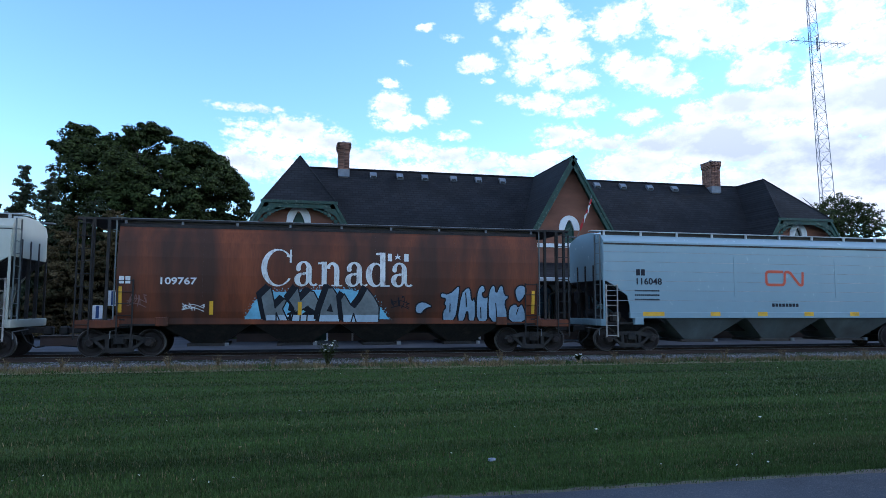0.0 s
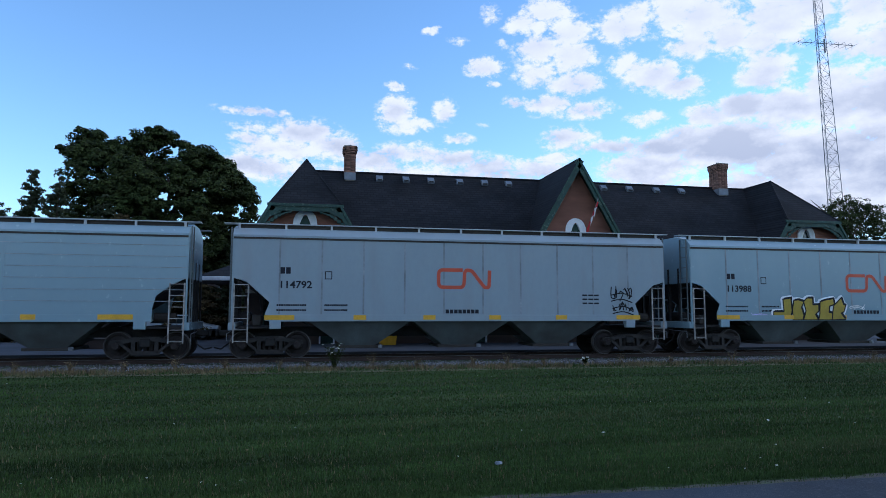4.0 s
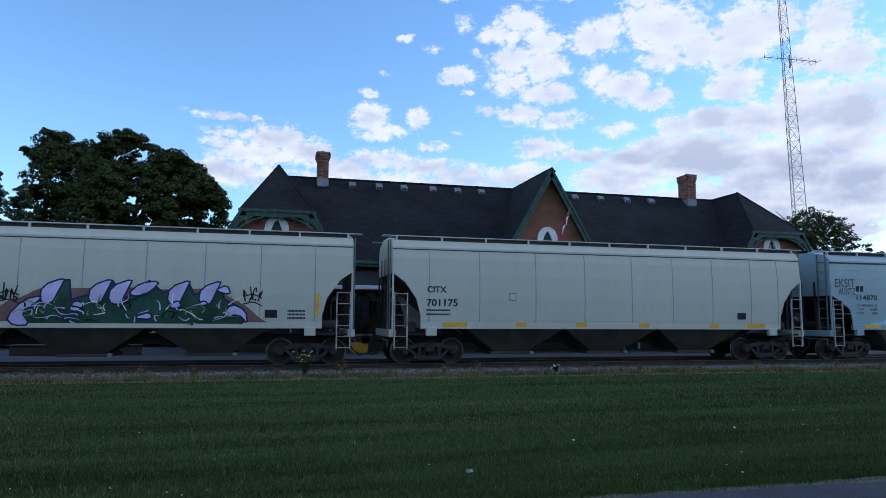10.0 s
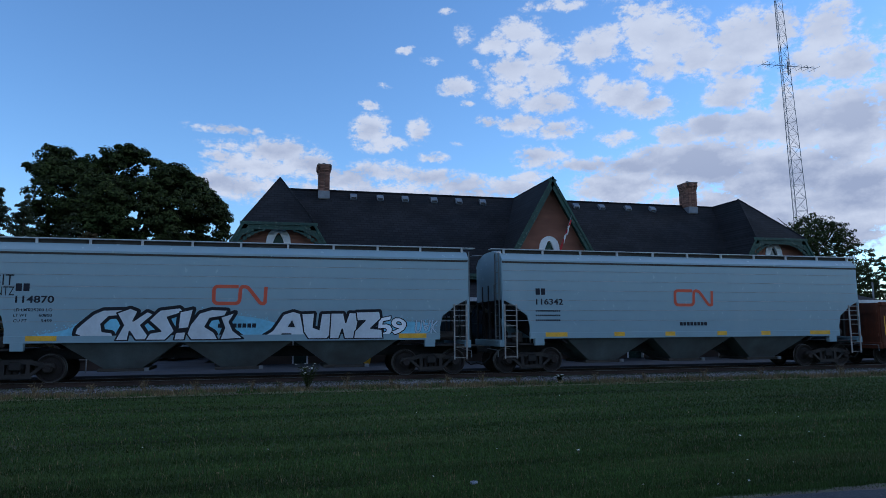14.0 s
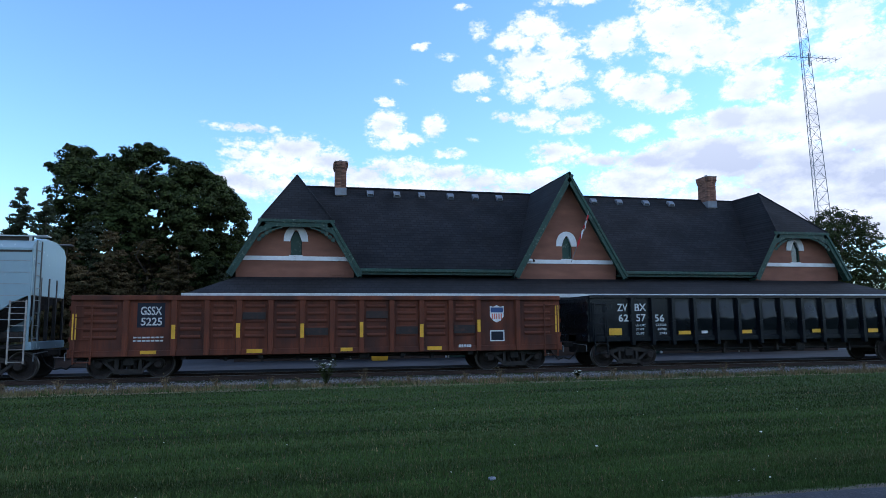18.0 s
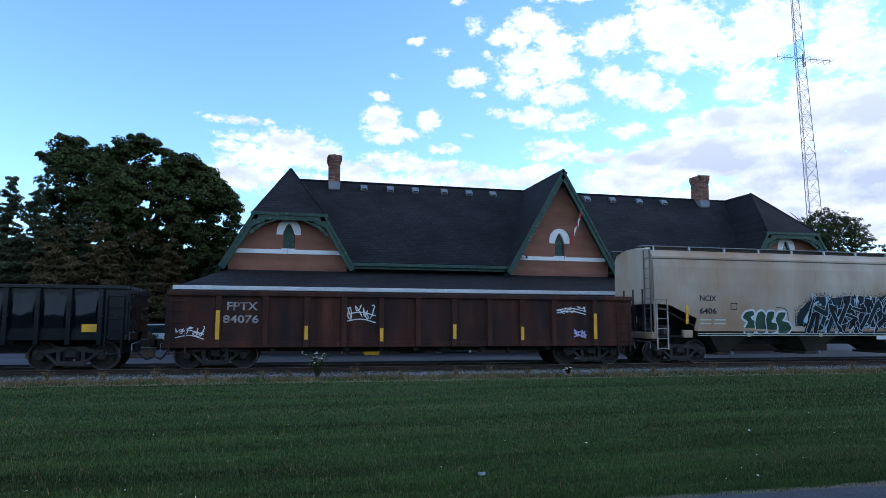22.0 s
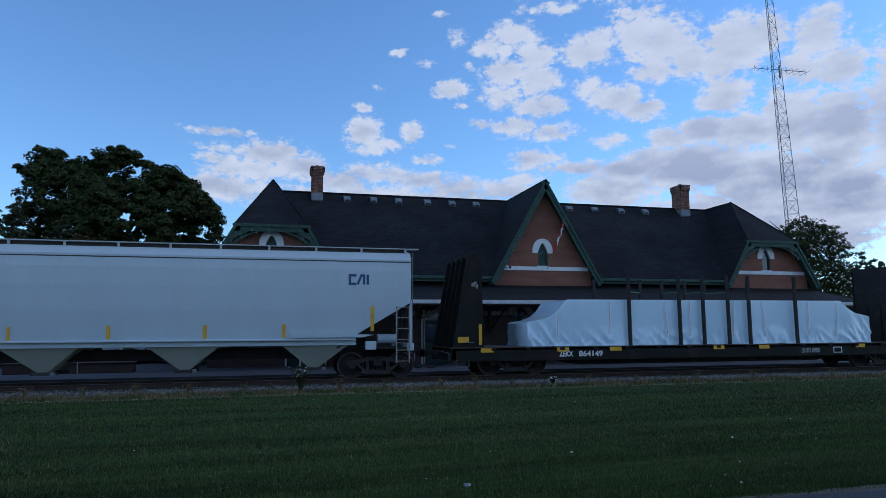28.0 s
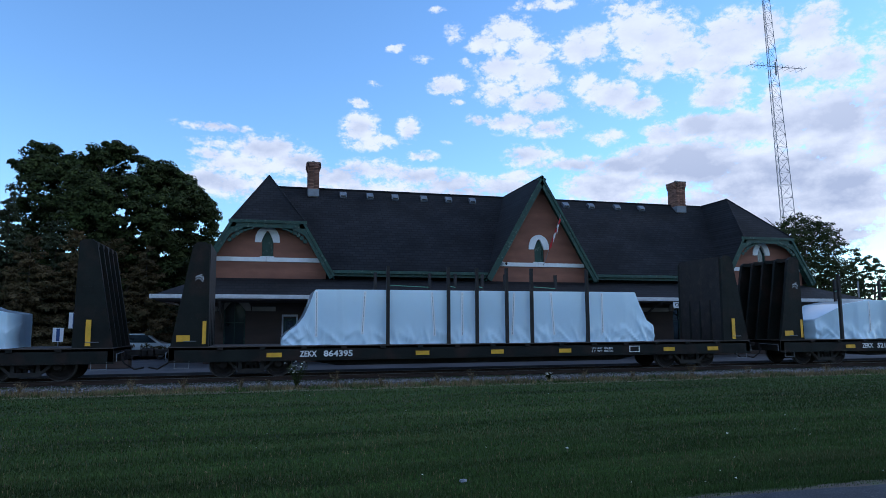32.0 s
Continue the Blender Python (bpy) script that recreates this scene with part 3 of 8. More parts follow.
def scatter_blades(name, n, xs, ys, h, w, material, label, category, seed, clump=0.0, z=GROUND):
    """Thousands of single blades, thinning with distance from the path."""
    r = np.random.default_rng(seed)
    y = 1 / (1 / ys[0] + r.random(n) * (1 / ys[1] - 1 / ys[0]))
    x = xs[0] * y + r.random(n) * (xs[1] - xs[0]) * y
    if clump:
        k = r.integers(0, max(2, n // 70), n)
        cx, cy = r.random(n)[k], r.random(n)[k]
        y = ys[0] + cy * (ys[1] - ys[0]) + r.normal(0, clump, n)
        x = xs[0] * 21 + cx * (xs[1] - xs[0]) * 21 + r.normal(0, clump, n)
    turn, lean = r.random(n) * 6.283, r.normal(0, 0.45, n)
    hh = h[0] + r.random(n) ** 1.6 * (h[1] - h[0])
    ww = w * (0.6 + 0.8 * r.random(n)) * np.clip(y / 8, 0.8, 2.2)
    dx, dy = np.cos(turn) * ww / 2, np.sin(turn) * ww / 2
    lx, ly = -np.sin(turn) * lean * hh, np.cos(turn) * lean * hh
    v = np.empty((n, 3, 3))
    v[:, 0] = np.stack([x - dx, y - dy, np.full(n, z)], 1)
    v[:, 1] = np.stack([x + dx, y + dy, np.full(n, z)], 1)
    v[:, 2] = np.stack([x + lx, y + ly, z + hh], 1)
    me = from_arrays(name, v.reshape(-1, 3), np.arange(3 * n).reshape(-1, 3), material)
    solo(name, me, material, label, category, kind="stuff")


def build_track():
    track = thing("track", "single railway track with rusty rails on dark timber ties", "railway track", kind="structure")
    bm = one_box(-0.11, 0.11, -1.3, 1.3, -0.32, -0.155, bevel=0.01)
    tie = finish("tie", bm, M["tie"])
    for k in range(150):
        part("tie", tie, None, track, at=(-32 + k * 0.56, TRACK_Y + 0.02 * math.sin(k * 2.3), 0))
    for y in (TRACK_Y - 0.755, TRACK_Y + 0.755):
        bm = bmesh.new()
        prism(bm, [(y - 0.07, -0.15), (y + 0.07, -0.15), (y + 0.07, -0.135), (y + 0.012, -0.11), (y + 0.012, -0.04), (y + 0.034, -0.03), (y + 0.034, -0.008),
                   (y - 0.034, -0.008), (y - 0.034, -0.03), (y - 0.012, -0.04), (y - 0.012, -0.11), (y - 0.07, -0.135)], -310, 330, "x")
        rail = part("rail", bm, M["rail"], track)
        part("rail_head", one_box(-310, 330, y - 0.030, y + 0.030, -0.008, 0.0), M["railhead"], rail, "polished steel running surface")
    # loose ballast stones on the shoulder nearest the lawn
    r = np.random.default_rng(5)
    n = 26000
    c = np.stack([r.uniform(-14, 38, n), 20.95 + r.random(n) ** 0.8 * 3.2, np.zeros(n)], 1)
    c[:, 2] = np.interp(c[:, 1], [20.9, 21.9, 23.6, 26], [GROUND - 0.03, -0.125, -0.165, -0.165])
    s = 0.018 + 0.034 * r.random((n, 1)) ** 1.5
    d = np.array([(1, 0, 0), (0, 1, 0), (-1, 0, 0), (0, -1, 0), (0, 0, 0.8)], float)
    v = c[:, None] + (d[None] * (0.6 + 0.8 * r.random((n, 5, 1)))) * s[:, None]
    f = np.array([(0, 1, 4), (1, 2, 4), (2, 3, 4), (3, 0, 4)])
    faces = (f[None] + 5 * np.arange(n)[:, None, None]).reshape(-1, 3)
    me = from_arrays("ballast_stones", v.reshape(-1, 3), faces, M["stone"])
    solo("ballast_stones", me, None, "loose grey crushed stone along the track", "gravel", kind="stuff")


def weed_plant(x, y, h, seed, flowers):
    r = random.Random(seed)
    plant = thing("weed_plant", "green weed with small white flowers at the ballast edge" if flowers else "dry brown weed tuft at the ballast edge", "weed",
                  "weeds along the track", at=(x, y, GROUND))
    bm, fl = bmesh.new(), bmesh.new()
    for k in range(54 if flowers else 20):
        a, q = r.random() * 6.283, r.random() ** 0.7
        tip = Vector((math.cos(a) * h * 0.45 * q, math.sin(a) * h * 0.45 * q, h * (0.5 + 0.5 * r.random())))
        rod(bm, (0, 0, -0.02), tip, 0.006, 3, 0.002)
        for j in range(4):
            p = tip * (0.35 + 0.6 * r.random())
            e = Vector((r.uniform(-1, 1), r.uniform(-1, 1), r.uniform(-0.2, 0.8))) * (0.11 if flowers else 0.07)
            side = e.cross(Vector((0, 0, 1))) * 0.35
            bm.faces.new([bm.verts.new(w) for w in (p, p + e * 0.5 + side, p + e, p + e * 0.5 - side)])
        if flowers and k % 4 == 0:
            for j in range(3):
                bmesh.ops.create_icosphere(fl, subdivisions=1, radius=0.014, matrix=Matrix.Translation(tip + Vector((r.uniform(-.04, .04), r.uniform(-.04, .04), 0.01))))
    part("foliage", bm, M["leaf"] if flowers else M["weed"], plant)
    if flowers:
        part("blossom", fl, M["flower"], plant, "tiny white flowers")
    else:
        fl.free()


# ---- the station ----
RIDGE_Y, RIDGE_Z, FRONT = 38.8, 9.70, 33.4
GABLES = (0.1, 14.28, 28.5)


def slab(bm, pts, thick):
    pts = [Vector(p) for p in pts]
    nrm = (pts[1] - pts[0]).cross(pts[2] - pts[0]).normalized()
    if nrm.z < 0:
        nrm = -nrm
    a, b = [bm.verts.new(p) for p in pts], [bm.verts.new(p - nrm * thick) for p in pts]
    bm.faces.new(a), bm.faces.new(b[::-1])
    for i in range(len(pts)):
        j = (i + 1) % len(pts)
        bm.faces.new((a[i], b[i], b[j], a[j]))
    return bm


def board(bm, p, q, width, y0, y1):
    """A flat board in the gable's plane whose upper edge runs from p to q (x, z)."""
    d = Vector((q[0] - p[0], q[1] - p[1])).normalized()
    nrm = Vector((d.y, -d.x))
    if nrm.y > 0:
        nrm = -nrm
    return prism(bm, [p, q, (q[0] + nrm.x * width, q[1] + nrm.y * width), (p[0] + nrm.x * width, p[1] + nrm.y * width)], y0, y1)


def arch(bm, cx, z0, half, rise, thick, y0, y1, steps=10):
    """A pointed arch ring that springs at z0."""
    inner, outer = [], []
    for k in range(steps + 1):
        t = -1 + 2 * k / steps
        zi = z0 + rise * (1 - abs(t) ** 1.7)
        inner.append((cx + half * t, zi))
        a = math.pi * (1 - k / steps)
        outer.append((cx + (half + thick) * math.cos(a), z0 + (rise + thick * 0.8) * math.sin(a) ** 0.8))
    return prism(bm, inner + outer[::-1], y0, y1)


def lancet(st, cx, glass_mat, label):
    win = part("window", one_box(cx - 0.27, cx + 0.27, FRONT + 0.10, FRONT + 0.14, 5.08, 6.34), glass_mat, st, label)
    part("hood", arch(bmesh.new(), cx, 5.80, 0.29, 0.56, 0.30, FRONT - 0.05, FRONT + 0.09), M["white_trim"], win, "white painted pointed arch")
    part("sill", one_box(cx - 0.33, cx + 0.33, FRONT - 0.06, FRONT + 0.1, 5.075, 5.12), M["white_trim"], win)
    part("frame", one_box(cx - 0.27, cx - 0.22, FRONT + 0.03, FRONT + 0.1, 5.09, 5.95), M["green"], win)
    part("frame", one_box(cx + 0.22, cx + 0.27, FRONT + 0.03, FRONT + 0.1, 5.09, 5.95), M["green"], win)


def gable(st, c, clipped, k):
    top = 6.78 if clipped else RIDGE_Z - 0.25
    tw = (RIDGE_Z - 0.2 - top) / 1.73 if clipped else 0.02
    knee = RIDGE_Z - 0.2 - 1.73 * 2.82
    bm = bmesh.new()
    y0, y1 = FRONT, FRONT + 0.3
    zr = RIDGE_Z - 0.2

    def edge(dx):
        return min(top, zr - 1.73 * abs(dx))
    prism(bm, [(c - 2.82, 3.9), (c + 2.82, 3.9), (c + 2.82, knee), (c + 2.60, 5.08), (c - 2.60, 5.08), (c - 2.82, knee)], y0, y1)
    for s in (-1, 1):
        pts = [(c + s * 0.27, 5.08), (c + s * 2.60, 5.08), (c + s * 2.5, edge(2.5)), (c + s * max(tw, 0.27), edge(max(tw, 0.27)))]
        if tw > 0.3:
            pts.append((c + s * 0.27, top))
        prism(bm, pts, y0, y1)
    prism(bm, [(c - 0.27, 6.3), (c + 0.27, 6.3), (c + 0.27, edge(0.27)), (c, edge(0)), (c - 0.27, edge(0.27))], y0, y1)
    part("gable_wall", bm, M["brick"], st, "reddish brown painted brick gable")
    part("side_wall", one_box(c - 2.81, c + 2.81, FRONT + 0.3, FRONT + 0.42, 3.9, 4.2), M["brick"], st)
    # stone band, broken at the window
    for a, b in ((c - 2.64, c - 0.06), (c - 0.05, c + 2.64)):
        part("stone_band", one_box(a, b, FRONT - 0.05, FRONT + 0.02, 4.86, 5.07, bevel=0.008), M["white_trim"], st, "white painted stone band")
    lancet(st, c - 0.02, M["glass"] if k == 2 else M["green"], "narrow pointed window with dark glass" if k == 2 else "narrow pointed window boarded in dark green")
    # barge boards with a moulded lower edge
    yb = FRONT - 0.62
    foot = (3.20, RIDGE_Z - 1.73 * 3.20)
    for s in (-1, 1):
        a = (c + s * foot[0], foot[1])
        b = (c + s * 1.70, 6.74) if clipped else (c, RIDGE_Z + 0.02)
        bb = part("bargeboard", board(bmesh.new(), a, b, 0.30, yb, yb + 0.07), M["green"], st, "dark green carved bargeboard")
        part("bargeboard_moulding", board(bmesh.new(), (a[0], a[1] + 0.03), (b[0], b[1] + 0.03), 0.12, yb - 0.05, yb), M["green"], bb)
        part("soffit", slab(bmesh.new(), [(a[0], yb + 0.07, a[1] - 0.12), (b[0], yb + 0.07, b[1] - 0.12), (b[0], FRONT, b[1] - 0.12), (a[0], FRONT, a[1] - 0.12)], 0.03), M["green"], bb)
        if clipped:
            # scalloped fretwork bracket in the corner
            bm = bmesh.new()
            for j in range(7):
                u = j / 6
                x = c + s * (0.75 + 1.0 * u)
                z = 6.44 - 0.62 * u ** 1.6
                lathe(bm, [(0.10, yb + 0.01), (0.11, yb + 0.03), (0.10, yb + 0.05)], 8, "y", (x, 0, z))
            prism(bm, [(c + s * 0.6, 6.46), (c + s * 1.72, 6.46), (c + s * 2.1, 5.85), (c + s * 1.55, 6.2)], yb + 0.01, yb + 0.04)
            part("fretwork", bm, M["green"], bb, "weathered green scalloped fretwork")
    if clipped:
        tb = part("bargeboard", one_box(c - 1.74, c + 1.74, yb, yb + 0.07, 6.44, 6.76), M["green"], st)
        part("bargeboard_moulding", one_box(c - 1.82, c + 1.82, yb - 0.06, yb, 6.66, 6.80), M["green"], tb)
        part("soffit", one_box(c - 1.7, c + 1.7, yb + 0.07, FRONT, 6.60, 6.64), M["green"], tb)


def station():
    st = thing("station_building", "long red brick station with dark shingle roof and green trim", "station building", at=(0, 0, 0))
    # lower and upper main wall, cut by its openings
    openings = [(-1.85, -0.86, 0.85, 2.97, "w"), (0.85, 1.62, 0.02, 2.14, "d"), (3.89, 4.82, 0.85, 2.95, "w"), (7.63, 9.44, 0.02, 2.95, "d"),
                (9.95, 10.75, 0.85, 2.95, "w"), (12.6, 13.5, 0.85, 2.95, "w"), (15.4, 16.3, 0.85, 2.95, "w"), (18.9, 19.9, 0.02, 2.3, "d"),
                (22.6, 23.5, 0.85, 2.95, "w"), (25.2, 26.1, 0.85, 2.95, "w"), (27.6, 28.5, 0.85, 2.95, "w")]
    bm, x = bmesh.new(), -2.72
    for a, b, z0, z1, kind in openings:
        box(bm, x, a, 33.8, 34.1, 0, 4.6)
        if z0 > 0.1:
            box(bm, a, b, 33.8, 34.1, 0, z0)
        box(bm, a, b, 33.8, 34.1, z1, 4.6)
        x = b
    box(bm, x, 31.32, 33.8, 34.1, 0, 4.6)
    part("wall", bm, M["lower_wall"], st, "dark brown brick wall")
    part("wall", one_box(-2.72, -2.42, 34.1, 44.0, 0, 4.6), M["brick"], st)
    part("wall", one_box(31.02, 31.32, 34.1, 44.0, 0, 4.6), M["brick"], st)
    part("wall", one_box(-2.42, 31.02, 43.7, 44.0, 0, 4.6), M["brick"], st)
    for a, b, z0, z1, kind in openings:
        if kind == "w":
            w = part("window", one_box(a, b, 33.96, 33.99, z0, z1), M["glass"], st, "tall arched window with dark glass")
            part("frame", box(box(one_box(a, a + 0.06, 33.9, 33.96, z0, z1), b - 0.06, b, 33.9, 33.96, z0, z1), (a + b) / 2 - 0.02, (a + b) / 2 + 0.02, 33.91, 33.95, z0, z1), M["green"], w)
            part("sash_bar", one_box(a + 0.06, b - 0.06, 33.9, 33.95, (z0 + z1) / 2, (z0 + z1) / 2 + 0.05), M["green"], w)
            part("sill", one_box(a - 0.08, b + 0.08, 33.7, 33.9, z0 - 0.1, z0), M["cream"], w)
            part("hood", arch(bmesh.new(), (a + b) / 2, 2.5, (b - a) / 2, 0.46, 0.26, 33.72, 33.82), M["cream"], w, "beige arched stone surround")
        else:
            d = part("door", one_box(a + 0.07, b - 0.07, 33.93, 33.98, z0, 2.22), M["green"], st, "dark green panelled door in a white frame")
            part("frame", box(box(one_box(a, a + 0.08, 33.78, 33.98, z0, 2.3), b - 0.08, b, 33.78, 33.98, z0, 2.3), a, b, 33.78, 33.98, 2.22, 2.32), M["white_trim"], d, "white door frame")
            part("pane", one_box(a + 0.2, b - 0.2, 33.915, 33.93, 1.1, 2.0), M["glass"], d)
            if z1 > 2.5:
                part("transom", one_box(a + 0.05, b - 0.05, 33.94, 33.97, 2.32, z1), M["glass"], d)
    # light band between the window heads
    xs = [-2.7] + [v for o in openings for v in (o[0] - 0.3, o[1] + 0.3)] + [31.3]
    for a, b in zip(xs[::2], xs[1::2]):
        if b - a > 0.3:
            part("stone_band", one_box(a, b, 33.74, 33.80, 2.48, 2.70), M["cream"], st, "beige stone band")
    for k, c in enumerate(GABLES):
        gable(st, c, k != 1, k)
    # roofs
    roof = bmesh.new()
    for cl, cr in ((GABLES[0], GABLES[1]), (GABLES[1], GABLES[2])):
        slab(roof, [(cl + 3.02, 33.0, 4.50), (cr - 3.02, 33.0, 4.50), (cr, RIDGE_Y, RIDGE_Z - 0.01), (cl, RIDGE_Y, RIDGE_Z - 0.01)], 0.1)
    slab(roof, [(0.1, 44.6, 4.5), (28.5, 44.6, 4.5), (28.5, RIDGE_Y, RIDGE_Z - 0.01), (0.1, RIDGE_Y, RIDGE_Z - 0.01)], 0.1)
    main = part("roof", roof, M["shingle"], st, "dark charcoal shingle roof")
    for cl, cr in ((GABLES[0], GABLES[1]), (GABLES[1], GABLES[2])):
        part("gutter", one_box(cl + 3.05, cr - 3.05, 32.86, 33.0, 4.30, 4.47, bevel=0.02), M["green"], st, "dark green gutter and cornice")
        part("cornice", one_box(cl + 2.9, cr - 2.9, 33.0, 33.8, 4.18, 4.30), M["green"], st)
    for k, c in enumerate(GABLES):
        bm = bmesh.new()
        yf = FRONT - 0.66
        zf = RIDGE_Z - 1.73 * 3.22
        back = 44.8 if k != 1 else 38.9
        for s in (-1, 1):
            if k == 1:
                slab(bm, [(c, yf, RIDGE_Z + 0.06), (c + s * 3.22, yf, zf + 0.06), (c + s * 3.22, back, zf + 0.06), (c, back, RIDGE_Z + 0.06)], 0.1)
            else:
                slab(bm, [(c, 36.25, RIDGE_Z + 0.06), (c + s * 1.70, yf, 6.80), (c + s * 3.22, yf, zf + 0.06), (c + s * 3.22, back, zf + 0.06), (c + s * 1.7, back, 6.8), (c, 41.4, RIDGE_Z + 0.06)], 0.1)
        if k != 1:
            slab(bm, [(c, 36.25, RIDGE_Z + 0.06), (c - 1.72, yf, 6.80), (c + 1.72, yf, 6.80)], 0.1)
            slab(bm, [(c, 41.4, RIDGE_Z + 0.06), (c - 1.72, back, 6.80), (c + 1.72, back, 6.80)], 0.1)
        part("roof", bm, M["shingle"], st, "dark shingle cross gable roof")
        if k != 1:
            hips = bmesh.new()
            for s in (-1, 1):
                rod(hips, (c, 36.25, RIDGE_Z + 0.05), (c + s * 1.70, yf, 6.8), 0.05, 5)
            part("hip_cap", hips, M["shingle"], main)
    part("ridge_cap", one_box(0.1, 28.5, RIDGE_Y - 0.09, RIDGE_Y + 0.09, RIDGE_Z - 0.04, RIDGE_Z + 0.03), M["shingle"], main)
    for x in (4.25, 5.8, 7.28, 9.02, 10.55, 12.05, 16.55, 18.2, 19.95, 21.8, 23.55):
        v = part("roof_vent", prism(bmesh.new(), [(38.1, 9.06), (38.42, 9.36), (38.40, 9.47), (38.28, 9.47), (38.06, 9.28), (38.04, 9.14)], x - 0.19, x + 0.19, "x"), M["lead"], main, "small grey box roof vent")
        part("vent_hood", one_box(x - 0.14, x + 0.14, 38.03, 38.055, 9.14, 9.22), M["black"], v)
    # chimneys of separate bricks
    brick_w, brick_h = 0.235, 0.085
    brick = finish("brick", one_box(-0.115, 0.115, -0.05, 0.05, 0, 0.075), M["brick_piece"])
    for cx, wx, wy, ztop in ((2.55, 0.58, 0.9, 11.05), (26.45, 0.62, 1.0, 11.15)):
        y0, z0 = 38.05, 8.9
        ch = part("chimney", one_box(cx - wx / 2 + 0.03, cx + wx / 2 - 0.03, y0 + 0.03, y0 + wy - 0.03, z0, ztop - 0.02), M["mortar"], st, "weathered brick chimney on the ridge")
        part("flashing", one_box(cx - wx / 2 - 0.03, cx + wx / 2 + 0.03, y0 - 0.04, y0 + wy + 0.04, z0 + 0.2, z0 + 0.62), M["lead"], ch, "grey metal flashing")
        rows = int((ztop - z0 - 0.62) / brick_h)
        for r in range(rows):
            z = z0 + 0.62 + r * brick_h
            flare = 0.035 * max(0, r - rows + 6) if r > rows - 6 else 0.0
            flare = min(flare, 0.1)
            per = int(wx / brick_w + 0.5)
            for j in range(per):
                bx = cx - wx / 2 + (j + 0.5) * wx / per + (0.02 if r % 2 else -0.02)
                part("brick", brick, None, ch, at=Matrix.Translation((bx, y0 - flare + 0.03, z)) @ Matrix.Diagonal((wx / per / 0.245, 1, 1, 1)))
            side = 4
            for j in range(side):
                by = y0 + (j + 0.5) * wy / side
                for s in (-1, 1):
                    part("brick", brick, None, ch, at=Matrix.Translation((cx + s * (wx / 2 - 0.03 + flare), by, z)) @ Matrix.Rotation(radians(90), 4, "Z"))
        part("cap", one_box(cx - wx / 2 - 0.08, cx + wx / 2 + 0.08, y0 - 0.1, y0 + wy + 0.1, ztop - 0.06, ztop + 0.03, bevel=0.02), M["mortar"], ch)
        part("flue", rod(bmesh.new(), (cx, y0 + wy / 2, ztop), (cx, y0 + wy / 2, ztop + 0.18), 0.09, 8), M["lead"], ch)
    # platform canopy
    cx0, cx1, cy, cz = -4.58, 33.1, 30.5, 3.09
    bm = bmesh.new()
    slab(bm, [(cx0, cy, cz), (cx1, cy, cz), (31.3, 33.4, 4.05), (-2.7, 33.4, 4.05)], 0.08)
    slab(bm, [(cx0, cy, cz), (-2.7, 33.4, 4.05), (-2.7, 40, 4.05), (cx0, 40, cz)], 0.08)
    slab(bm, [(cx1, cy, cz), (31.3, 33.4, 4.05), (31.3, 40, 4.05), (cx1, 40, cz)], 0.08)
    can = part("canopy", bm, M["shingle"], st, "shallow dark shingle platform canopy")
    part("canopy", slab(bmesh.new(), [(GABLES[0] + 2.82, 33.3, 4.02), (GABLES[1] - 2.82, 33.3, 4.02), (GABLES[1] - 2.82, 33.8, 4.17), (GABLES[0] + 2.82, 33.8, 4.17)], 0.06), M["shingle"], st)
    part("canopy", slab(bmesh.new(), [(GABLES[1] + 2.82, 33.3, 4.02), (GABLES[2] - 2.82, 33.3, 4.02), (GABLES[2] - 2.82, 33.8, 4.17), (GABLES[1] + 2.82, 33.8, 4.17)], 0.06), M["shingle"], st)
    part("fascia", one_box(cx0 - 0.02, cx1 + 0.02, cy - 0.1, cy - 0.01, cz - 0.15, cz + 0.03, bevel=0.015), M["fascia"], can, "pale grey metal gutter")
    part("fascia", one_box(cx0 - 0.1, cx0 - 0.02, cy - 0.1, 40, cz - 0.15, cz + 0.03), M["fascia"], can)
    part("soffit", one_box(cx0, cx1, cy, 33.8, cz - 0.2, cz - 0.13), M["dark_wood"], can, "dark boarded soffit")
    for x in (-1.9, 2.6, 6.9, 11.3, 15.6, 19.9, 24.2, 28.6):
        br = part("bracket", one_box(x - 0.06, x + 0.06, 33.55, 33.72, 1.55, 2.9), M["dark_wood"], can, "timber canopy bracket")
        part("strut", rod(bmesh.new(), (x, 33.55, 1.65), (x, 31.0, 2.86), 0.055, 6), M["dark_wood"], br)
        part("beam", one_box(x - 0.06, x + 0.06, 30.7, 33.55, 2.78, 2.9), M["dark_wood"], br)
    for x in (3.05, 8.0, 13.4, 24.8):
        part("downspout", rod(rod(bmesh.new(), (x, 30.55, 2.95), (x - 0.25, 33.6, 2.35), 0.045, 8), (x - 0.25, 33.6, 2.35), (x - 0.25, 33.6, 0.02), 0.045, 8), M["cream"], can, "beige downspout")
    part("utility_hatch", one_box(1.75, 2.45, FRONT - 0.03, FRONT + 0.01, 4.14, 4.42, bevel=0.01), M["brick"], st)
    lamp = part("floodlight", one_box(11.95, 12.2, FRONT - 0.28, FRONT - 0.05, 4.95, 5.08, bevel=0.03), M["white_trim"], st, "small twin floodlight")
    part("lens", lathe(bmesh.new(), [(0.05, FRONT - 0.3), (0.07, FRONT - 0.26)], 10, "y", (12.3, 0, 4.98)), M["black"], lamp)
    # hanging name board
    sign = thing("station_sign", "white station name board hanging under the canopy", "sign", at=(20.95, 30.42, 2.74))
    part("board", one_box(-0.56, 0.56, -0.02, 0.02, -0.15, 0.15, bevel=0.005), M["white_trim"], sign)
    me = lettering("Chatham", -0.47, 0.47, -0.085, 0.105, None, 0.015)
    part("letters", me, None, sign, "black letters", at=(0, -0.026, 0))
